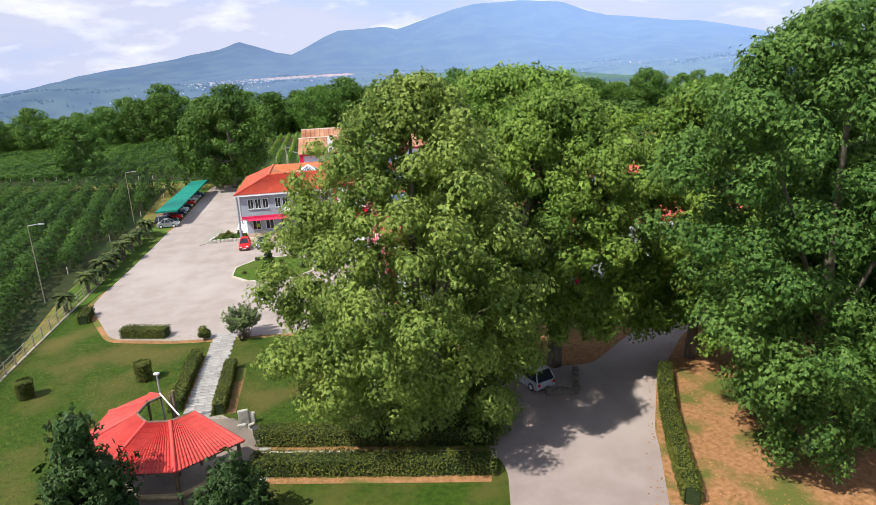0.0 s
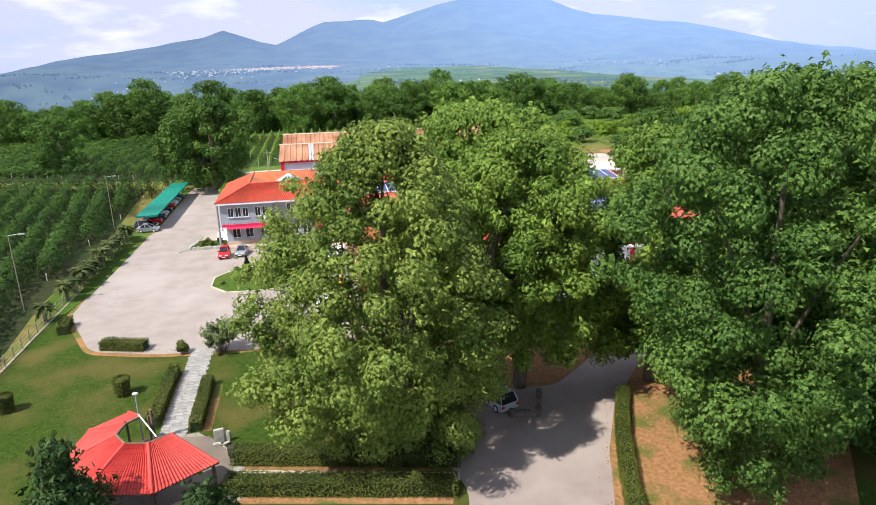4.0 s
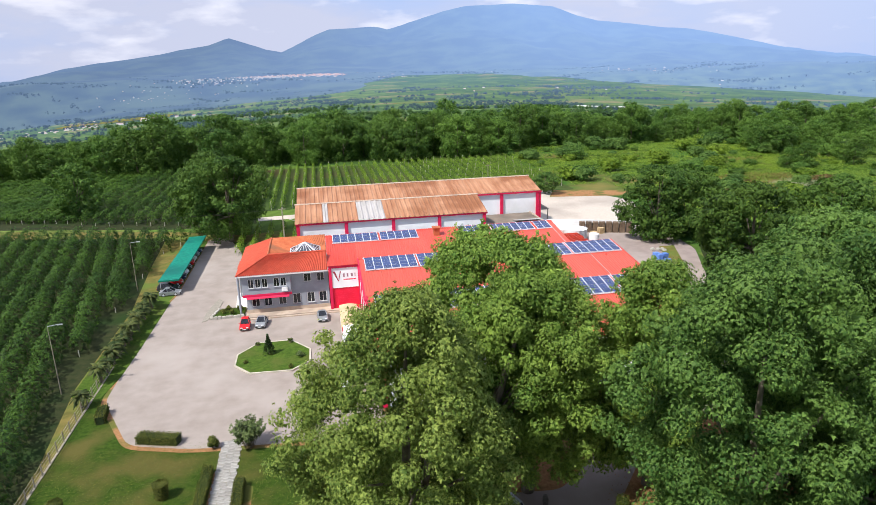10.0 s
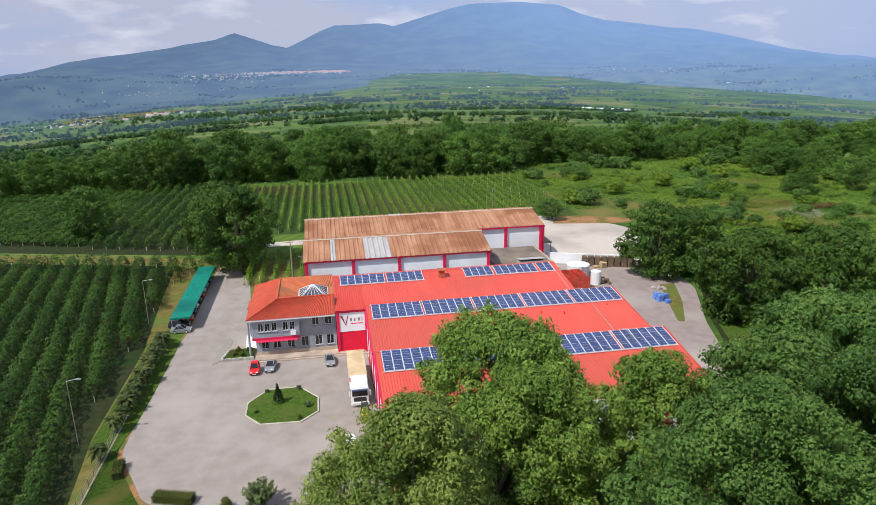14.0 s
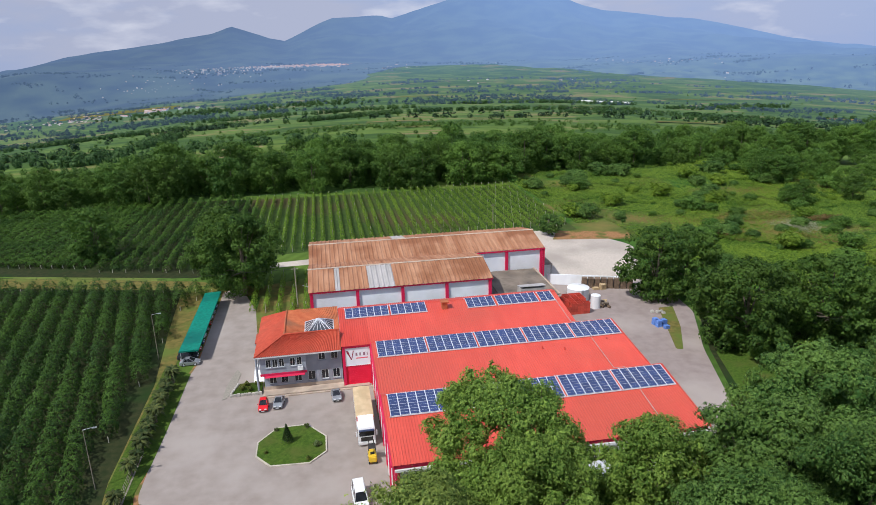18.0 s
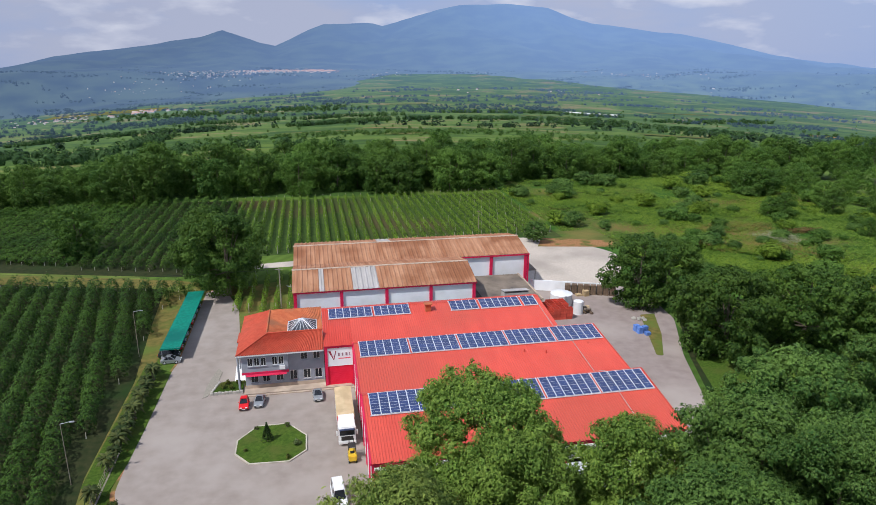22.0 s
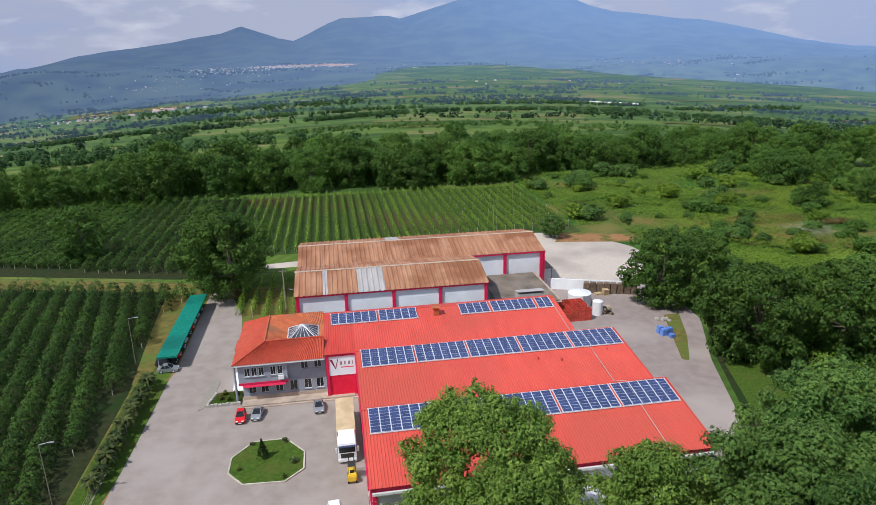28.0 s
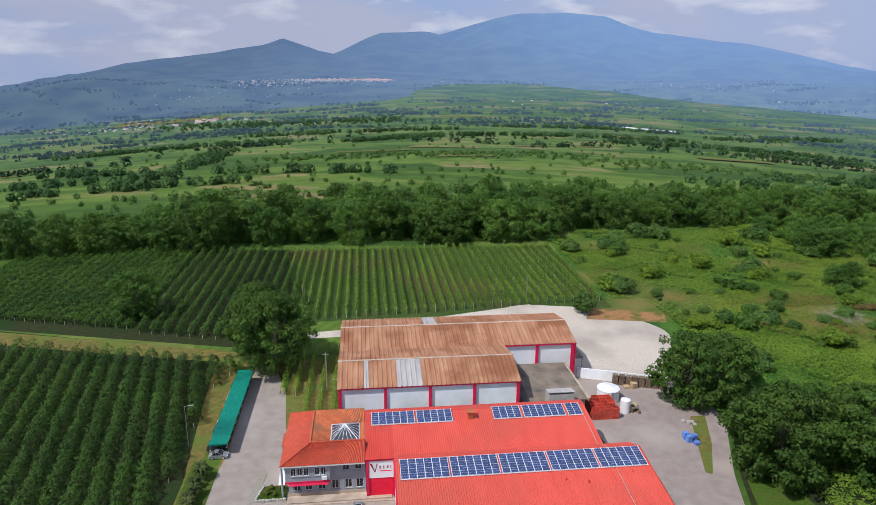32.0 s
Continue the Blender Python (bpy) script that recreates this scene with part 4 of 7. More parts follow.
patch("gravel_yard", rounded([(44, 128), (63, 123), (73, 136), (78, 148), (74, 156), (64, 166), (46, 170), (40, 168), (46, 142)], 4), "gravel", 0.05, "pale gravel yard behind the sheds", "gravel yard")
patch("farm_road", [(-12, 152), (-2, 152.5), (-2, 144), (2, 144), (48, 166), (48, 170), (0, 157), (-12, 155.5)], "gravel", 0.045, "pale gravel farm road", "farm road")
patch("grove_floor", rounded([(47, 57.5), (57, 74), (63, 91), (70, 106), (75, 113), (112, 113), (112, 40), (60, 18), (41, 41), (39, 53)], 1.0), "soil", 0.028, "ground darkened for the shade under the grove", "woodland floor")
patch("grove_grass", rounded([(58.5, 74.5), (63.6, 90.5), (69.5, 89.0), (70.5, 78), (66, 71), (59.5, 69.5)], 1.5), "turf", 0.034, "bright mown grass beside the drive", "grass")
patch("earth_bank", rounded([(16.6, 22), (26, 22), (40, 40), (38, 54), (28, 49.5), (22.0, 42), (18.4, 33)], 1.0), "earth", 0.03, "bare orange earth with fallen leaves", "earth")
patch("tree_bed", rounded([(13.5, 46.5), (16.5, 46.0), (20.2, 45.6), (26, 50.6), (20, 54), (13, 52)], 1.0), "earth", 0.06, "brown earth bed under the trees", "earth")
patch("grass_strip", rounded([(63.5, 109), (66.5, 109), (63, 100), (58.6, 91.5), (57.6, 92.0)], 0.4), "drygrass", 0.07, "narrow dry grass strip in the yard", "grass strip")
patch("bare_ground", [(60, 158), (64, 166), (82, 160), (80, 154)], "earth", 0.055, "bare orange earth by the gravel yard", "earth")


# ---- winery hall ----
def hall():
    e = thing("winery_hall", site(7.3, 62), "large white winery hall under red ribbed steel roofs", "winery hall")
    W1, D = 36.4, 29.5
    # walls: hollow, 0.25 thick, with section lines of the two roofs
    for x0 in (0.0, W1 - 0.25):
        part("side_wall", profile([(0, 0), (29.5, 0), (29.5, 6.5), (26.3, 8.05), (13.7, 6.5), (11, 8.05), (0, 6.2)], x0, x0 + 0.25), "white", e)
    part("gable_side_wall", profile([(29.5, 0), (41.1, 0), (41.1, 7.7), (39.8, 8.0), (29.5, 6.5)], W1 - 4.4, W1 - 4.15), "white", e)
    part("end_wall", box(W1 - 4.15, W1 - 0.25, 29.25, 29.5, 0, 6.5), "white", e)
    part("front_wall", box(0.25, 22.0, 0, 0.25, 0, 6.2), "white", e)
    part("front_wall", box(26.2, W1 - 0.25, 0, 0.25, 0, 6.2), "white", e)
    part("lintel_wall", box(22.0, 26.2, 0, 0.25, 3.6, 6.2), "white", e)
    part("back_wall", box(-4.3, W1 - 4.4, 40.85, 41.1, 0, 7.7), "white", e)
    part("gate_wall", box(-4.3, 0, 29.3, 29.55, 3.3, 6.5), "white", e, "white wall panel that carries the winery's name")
    part("gable_side_wall", profile([(29.56, 0), (40.84, 0), (40.84, 7.75), (39.8, 8.0), (29.56, 6.5)], -4.3, -4.05), "white", e)
    part("roller_gate", box(-4.0, -0.3, 29.42, 29.5, 0.02, 3.3), "crimson", e, "closed crimson roller gate")
    for k in range(11):
        part("gate_slat", box(-3.98, -0.32, 29.385, 29.42, 0.06 + k * 0.295, 0.06 + k * 0.295 + 0.25, 0.012), "crimson", e)
    for x in (-4.42, -0.3):
        part("gate_jamb", box(x, x + 0.42, 29.2, 29.5, 0, 6.6), "pink", e)
    for z, h in ((6.3, 0.35),):
        part("gate_band", box(-4.4, 0.1, 29.15, 29.5, z, z + h), "pink", e)
    # crimson bands and posts on the walls
    part("eave_band", box(-0.1, W1 + 0.1, -0.35, -0.02, 5.55, 6.2), "pink", e)
    part("white_gutter", box(0, W1, -0.62, -0.36, 5.35, 5.62), "paintwhite", e)
    for k in range(9):
        x = k * (W1 - 0.5) / 8
        if not 21.5 < x < 26.2:
            part("wall_post", box(x, x + 0.5, -0.16, -0.003, 0, 5.5), "pink", e)
    for k in range(8):
        y = 0.2 + k * 4.1
        part("wall_post", box(-0.20, -0.003, y, y + 0.5, 0, 6.0), "pink", e)
        if k < 7:
            part("downpipe", tube([(-0.12, y + 2.2, 0), (-0.12, y + 2.2, 6.1)], [0.07, 0.07], 6), "paintwhite", e)
            part("side_window_frame", box(-0.06, -0.004, y + 1.0, y + 3.6, 2.9, 4.4), "frame", e)
            part("side_window_glass", box(-0.075, -0.062, y + 1.1, y + 3.5, 3.0, 4.3), "window", e)
    part("side_gutter", box(-0.35, -0.08, -0.3, 29.2, 6.05, 6.2), "pink", e)
    # open goods door with its canopy
    for x in (21.75, 26.2):
        part("door_jamb", box(x, x + 0.25, -0.12, 0.3, 0, 3.6), "pink", e)
    # dark sheet set back in the doorway stands for the unlit interior
    part("goods_door", box(22.0, 26.2, 1.6, 1.7, 0, 3.6), "darkframe", e, "dark sheet painting the unlit inside of a goods door")
    part("canopy", profile([(-4.2, 2.55), (-0.3, 3.25), (-0.3, 3.32), (-4.2, 2.62)], 20.8, 27.6), "alu", e, "silver sheet canopy over the goods door")
    for x in (21.0, 27.3):
        part("canopy_post", tube([(x, -4.0, 0), (x, -4.0, 2.6)], [0.06, 0.06], 6), "steel", e)
    for x0 in (28.3, 32.5):
        part("front_window_frame", box(x0, x0 + 3.4, -0.05, -0.004, 3.4, 4.9), "frame", e)
        part("front_window_glass", box(x0 + 0.1, x0 + 3.3, -0.068, -0.053, 3.5, 4.8), "window", e)
    # roofs: front slopes and short back slopes of two spans, and the gabled third
    def sheet(name, x0, x1, y0, z0, y1, z1, mat="redroof"):
        v, f = ribbed(x0, x1, 0.34, 0.05, y0, z0, y1, z1)
        part(name, mesh_from(name, v, f, mat), mat, e)
    sheet("roof_sheet", -0.3, W1 + 0.2, -0.65, 6.25, 11, 8.3)
    sheet("roof_sheet", -0.3, W1 + 0.2, 11, 8.3, 13.8, 6.75)
    sheet("roof_sheet", -0.3, W1 + 0.2, 13.7, 6.75, 26.3, 8.3)
    sheet("roof_sheet", -0.3, W1 + 0.2, 26.3, 8.3, 29.5, 6.85)
    sheet("roof_sheet", -0.2, W1 - 4.0, 29.3, 6.75, 39.8, 8.3)
    sheet("roof_sheet", -4.5, -0.2, 29.0, 6.70, 39.8, 8.3, "redroof2")
    sheet("roof_sheet", -4.5, W1 - 4.0, 39.8, 8.3, 41.3, 8.03, "redroof2")
    for y, x0, x1 in ((11, -0.35, W1 + 0.25), (26.3, -0.35, W1 + 0.25), (39.8, -4.55, W1 - 4.0)):
        part("ridge_cap", profile([(y - 0.32, 8.3), (y, 8.40), (y + 0.32, 8.28), (y + 0.3, 8.25), (y, 8.34), (y - 0.3, 8.26)], x0, x1), "redroof2", e)
    for x in (-0.42, W1 + 0.2):
        for y0, z0, y1, z1 in ((-0.65, 6.25, 11, 8.3), (13.7, 6.75, 26.3, 8.3)):
            part("verge_trim", profile([(y0, z0 - 0.18), (y1, z1 - 0.18), (y1, z1 + 0.09), (y0, z0 + 0.09)], x, x + 0.12), "pink" if x < 0 else "redroof2", e)
    part("conduit", tube([(31.4, -0.5, 6.42), (31.4, 11, 8.5), (31.4, 13.8, 6.9), (31.4, 26.3, 8.5), (31.4, 29.4, 7.0), (31.4, 39.8, 8.5)], [0.05] * 6, 6), "palesheet", e)
    # chimney cowl and roof lights
    c = part("roof_cowl", box(12.2, 13.1, 36.9, 37.8, 7.7, 9.1, 0.03), "oldtile", e, "small brown roof cowl")
    part("cowl_hood", box(12.0, 13.3, 36.7, 38.0, 9.1, 9.22), "oldtile", c)
    for x, y in ((23.5, 20.2), (26.5, 19.4), (33.5, 21)):
        part("roof_vent", tube([(x, y, 7.2), (x, y, 7.95)], [0.09, 0.09], 6), "redroof2", e)
    # the name on its board
    v = bmesh.new()
    for x0, x1, w0 in ((-3.7, -3.1, 0.17), (-2.75, -3.1, 0.07)):
        q = [v.verts.new(p) for p in ((x0 - w0, 29.27, 5.8), (x0 + w0, 29.27, 5.8), (x1 + 0.05, 29.27, 4.3), (x1 - 0.05, 29.27, 4.3))]
        v.faces.new(q)
    part("emblem", v, "maroon", e, "large maroon emblem stroke on the board")
    for k, w in enumerate((0.42, 0.34, 0.46, 0.16)):
        x = -2.45 + k * 0.56
        part("sign_bar", box(x, x + w * 0.62, 29.275, 29.297, 4.9, 5.4), "ink", e)
    part("sign_bar", box(-2.4, -0.6, 29.275, 29.297, 4.45, 4.58), "crimson", e)
    return e


hall()


# ---- solar arrays on the hall's roofs ----
CELLW, CELLH = 1.15, 0.98


def arrays():
    me = bpy.data.meshes.new("cell")
    bm = box(-0.515, 0.515, 0.025, 0.466, 0.0, 0.012)
    box(-0.515, 0.515, 0.500, 0.948, 0.0, 0.012, bm=bm)
    bm.to_mesh(me)
    bm.free()
    me.materials.append(M["cell"])
    fr = bpy.data.meshes.new("module_frame")
    bm = box(-0.57, 0.57, -0.01, 0.98, -0.05, -0.002)
    bm.to_mesh(fr)
    bm.free()
    fr.materials.append(M["alu"])

    def group(u, v, z, slope, cols, rows):
        e = thing("solar_array", SITE @ Matrix.Translation((u, v, z)) @ Matrix.Rotation(slope, 4, "X"), "blue solar modules in pale frames on the red roof", "solar array", "solar arrays on the roof")
        for y in (-0.12, rows * CELLH + 0.02):
            part("rail", box(-0.15, cols * CELLW + 0.15, y, y + 0.1, -0.14, -0.06), "alu", e)
        for k in range(cols + 1):
            part("bearer", box(k * CELLW - 0.045, k * CELLW + 0.045, -0.1, rows * CELLH + 0.1, -0.055, 0.022), "alu", e)
        for i in range(cols):
            for j in range(rows):
                p = part("module", fr, "alu", e)
                p.location = ((i + 0.5) * CELLW, j * CELLH, 0)
                part("cell_sheet", me, "cell", p)

    for v1, z1, y0, y1, za, zb in ((73.0, 8.3, 61.35, 73, 6.25, 8.3), (88.3, 8.3, 75.7, 88.3, 6.75, 8.3)):
        s = math.atan2(zb - za, y1 - y0)
        L = 4 * CELLH + 0.35
        for k in range(5):
            group(7.75 + 7.22 * k, v1 - L * math.cos(s), z1 - L * math.sin(s) + 0.22, s, 6, 4)
    s = math.atan2(1.55, 10.5)
    L = 3 * CELLH + 0.3
    for u, cols in ((3.9, 6), (11.2, 5), (23.8, 4), (28.9, 6), (36.3, 2)):
        group(u, 101.8 - L * math.cos(s), 8.3 - L * math.sin(s) + 0.22, s, cols, 3)


arrays()


# ---- office ----
def office():
    e = thing("office_building", site(-8.8, 92.4), "two-storey grey office with an orange tiled hip roof", "office building")
    W1, D = 11.6, 13.6
    wins1 = [0.75, 2.45, 4.45, 6.45, 8.45, 10.15]
    part("plinth", box(-0.06, W1 + 0.02, -0.06, D, 0, 0.75), "plinth", e)
    # ground-floor front wall, pierced by its windows
    def pierced(name, x0, x1, y0, y1, z0, z1, holes, mat):
        bm = bmesh.new()
        xs = x0
        for h0, h1, zz0, zz1 in holes:
            box(xs, h0, y0, y1, z0, z1, bm=bm)
            box(h0, h1, y0, y1, z0, zz0, bm=bm)
            box(h0, h1, y0, y1, zz1, z1, bm=bm)
            xs = h1
        box(xs, x1, y0, y1, z0, z1, bm=bm)
        part(name, bm, mat, e)
    def window(x0, x1, y, z0, z1, curtain=False):
        w = part("window", box(x0 + 0.04, x1 - 0.04, y + 0.10, y + 0.12, z0 + 0.04, z1 - 0.04), "window", e)
        f = bmesh.new()
        for a in ((x0, x0 + 0.05, z0, z1), (x1 - 0.05, x1, z0, z1), (x0 + 0.05, x1 - 0.05, z0, z0 + 0.05), (x0 + 0.05, x1 - 0.05, z1 - 0.05, z1), ((x0 + x1) / 2 - 0.02, (x0 + x1) / 2 + 0.02, z0 + 0.05, z1 - 0.05)):
            box(a[0], a[1], y + 0.04, y + 0.14, a[2], a[3], bm=f)
        part("window_frame", f, "frame", w)
        part("window_sill", box(x0 - 0.08, x1 + 0.08, y - 0.12, y + 0.04, z0 - 0.07, z0 - 0.005), "grey", w)
        if curtain:
            c = bmesh.new()
            for s, a in ((x0 + 0.1, 0.34), (x1 - 0.1, -0.34)):
                q = [c.verts.new(p) for p in ((s, y + 0.145, z1 - 0.1), (s + a, y + 0.145, z1 - 0.1), (s + a * 0.35, y + 0.15, z0 + 0.45), (s, y + 0.15, z0 + 0.1))]
                c.faces.new(q)
            part("curtain", c, "frame", w, "white parted curtain")
    pierced("front_wall", 0, W1, 0, 0.3, 0.75, 3.1, [(x, x + 1.05, 1.15, 2.65) for x in wins1], "grey")
    for x in wins1:
        window(x, x + 1.05, 0, 1.15, 2.65)
    # the upper floor leans out over the first half of the front
    up = [(0.5, 1.25), (1.45, 2.2), (2.4, 3.15), (4.0, 4.75), (4.95, 5.7)]
    pierced("bay_wall", -0.35, 6.3, -0.75, -0.45, 3.1, 6.2, [(a, b, 4.15, 5.45) for a, b in up], "grey")
    for i, (a, b) in enumerate(up):
        window(a, b, -0.75, 4.15, 5.45, i != 4)
    part("bay_cheek", box(6.05, 6.3, -0.45, 0.3, 3.1, 6.2), "grey", e)
    part("bay_cheek", box(-0.35, -0.1, -0.45, 0.3, 3.1, 6.2), "grey", e)
    part("bay_floor", box(-0.35, 6.3, -0.75, 0, 2.95, 3.1), "grey", e)
    part("bay_band", box(-0.4, 6.36, -0.82, -0.752, 2.86, 3.22), "pink", e)
    part("awning", profile([(-0.78, 2.95), (-1.0, 2.62), (-0.98, 2.60), (-0.74, 2.92)], 0.2, 6.0), "pink", e, "crimson awning strip")
    up2 = [(8.15, 9.15), (10.0, 11.0)]
    pierced("front_wall", 6.3, W1, 0, 0.3, 3.1, 6.2, [(a, b, 4.3, 5.5) for a, b in up2], "grey")
    for a, b in up2:
        window(a, b, 0, 4.3, 5.5)
    part("side_wall", box(-0.02, 0.28, 0.3, D, 0.75, 6.2), "grey", e)
    part("back_wall", box(0.28, W1, D - 0.3, D, 0.75, 6.2), "grey", e)
    part("side_wall", box(W1 - 0.3, W1, 0.3, D - 0.3, 0.75, 6.2), "grey", e)
    part("corner_column", tube([(-0.9, -0.2, 0), (-0.9, -0.2, 6.1)], [0.16, 0.16], 10), "grey", e)
    part("air_conditioner", box(5.05, 5.85, -1.08, -0.76, 3.45, 4.05, 0.03), "paintwhite", e, "white air-conditioner unit")
    # roof: outer slopes of orange tile, inner slopes of weathered tile round the roof light
    x0, x1, y0, y1 = -1.0, W1 - 0.05, -1.25, D + 0.6
    rx, ry0, ry1, ez, rz = 3.35, 1.9, D - 2.2, 6.2, 8.1
    def roofslope(name, quad, mat, n, depth=0.07):
        """Rounded tile courses between four corners, eave first."""
        a, b, c, d = (Vector(p) for p in quad)
        nrm = (b - a).cross(d - a).normalized()
        if nrm.z < 0:
            nrm = -nrm
        vs, fs = [], []
        seg = n * 6
        for i in range(seg + 1):
            t = i / seg
            k = i % 6
            h = depth * (0, 0.75, 1, 0.75, 0, -0.3)[k]
            vs += [tuple(a.lerp(b, t) + nrm * h), tuple(d.lerp(c, t) + nrm * h)]
        for i in range(seg):
            fs.append((2 * i, 2 * i + 2, 2 * i + 3, 2 * i + 1))
        part(name, mesh_from(name, vs, fs, mat), mat, e)
    roofslope("roof_slope", ((x0, y0, ez), (x1, y0, ez), (x1, ry0, rz), (rx, ry0, rz)), "tile", 44)
    roofslope("roof_slope", ((x0, y1, ez), (x0, y0, ez), (rx, ry0, rz), (rx, ry1, rz)), "tile", 50)
    roofslope("roof_slope", ((x1, y1, ez), (x0, y1, ez), (rx, ry1, rz), (x1, ry1, rz)), "tile", 44)
    ix0, ix1, iy0, iy1, iz = 6.3, W1 - 0.9, 3.3, 8.6, 6.95
    roofslope("inner_slope", ((ix0, iy0, iz), (ix1 + 0.85, iy0, iz), (x1, ry0, rz), (rx, ry0, rz)), "oldtile", 24)
    roofslope("inner_slope", ((ix0, iy1, iz), (ix0, iy0, iz), (rx, ry0, rz), (rx, ry1, rz)), "oldtile", 26)
    roofslope("inner_slope", ((ix1 + 0.85, iy1, iz), (ix0, iy1, iz), (rx, ry1, rz), (x1, ry1, rz)), "oldtile", 26)
    roofslope("inner_slope", ((ix1, iy0, iz), (ix1, iy1, iz), (x1, iy1, iz + 0.3), (x1, iy0, iz + 0.3)), "oldtile", 14, 0.03)
    part("eave_board", box(x0, x1, y0 + 0.02, y0 + 0.14, ez - 0.24, ez - 0.02), "frame", e)
    part("eave_board", box(x0 + 0.02, x0 + 0.14, y0 + 0.14, y1, ez - 0.24, ez - 0.02), "frame", e)
    part("soffit", box(x0 + 0.14, x1, y0 + 0.14, y1, ez - 0.12, ez - 0.06), "frame", e)
    part("side_porch_roof", profile([(5.6, 5.3), (9.2, 5.3), (9.2, 5.45), (5.6, 5.45)], -1.5, -0.02), "tile", e)
    for y in (5.8, 9.0):
        part("porch_post", tube([(-1.35, y, 0), (-1.35, y, 5.3)], [0.11, 0.11], 8), "grey", e)
    for x, ya, yb in ((rx, ry0, ry1),):
        part("ridge_tile", tube([(x, ya, rz + 0.04), (x, yb, rz + 0.04)], [0.13, 0.13], 8), "oldtile", e)
    part("ridge_tile", tube([(rx, ry0, rz + 0.04), (x1, ry0, rz + 0.04)], [0.13, 0.13], 8), "tile", e)
    part("hip_tile", tube([(x0, y0, ez + 0.03), (rx, ry0, rz + 0.04)], [0.12, 0.12], 8), "tile", e)
    part("hip_tile", tube([(rx, ry0, rz), (ix0, iy0, iz + 0.05)], [0.1, 0.1], 8), "oldtile", e)
    part("hip_tile", tube([(rx, ry1, rz), (ix0, iy1, iz + 0.05)], [0.1, 0.1], 8), "oldtile", e)
    # pyramid roof light
    cx, cy, apex = (ix0 + ix1) / 2, (iy0 + iy1) / 2, Vector(((ix0 + ix1) / 2, (iy0 + iy1) / 2, 8.55))
    cs = [Vector(p) for p in ((ix0, iy0, iz + 0.05), (ix1, iy0, iz + 0.05), (ix1, iy1, iz + 0.05), (ix0, iy1, iz + 0.05))]
    for i in range(4):
        a, b = cs[i], cs[(i + 1) % 4]
        for k in range(5):
            q = bmesh.new()
            p0, p1 = a.lerp(b, k / 5), a.lerp(b, (k + 1) / 5)
            t0, t1 = p0.lerp(apex, 0.97), p1.lerp(apex, 0.97)
            q.faces.new([q.verts.new(p) for p in (p0, p1, t1, t0)])
            bmesh.ops.solidify(q, geom=list(q.faces), thickness=0.03)
            part("pane", q, "roofglass", e)
            part("glazing_bar", tube([p0, p0.lerp(apex, 0.98)], [0.075 if k == 0 else 0.045] * 2, 5), "alu", e)
        part("roof_light_kerb", tube([a, b], [0.09, 0.09], 5), "alu", e)
    # terrace edge, steps and the planted corner before the house
    part("terrace", box(-0.2, W1 + 3.9, -1.7, -0.06, 0, 0.22), "plinth", e, "low sand-coloured terrace")
    return e


office()


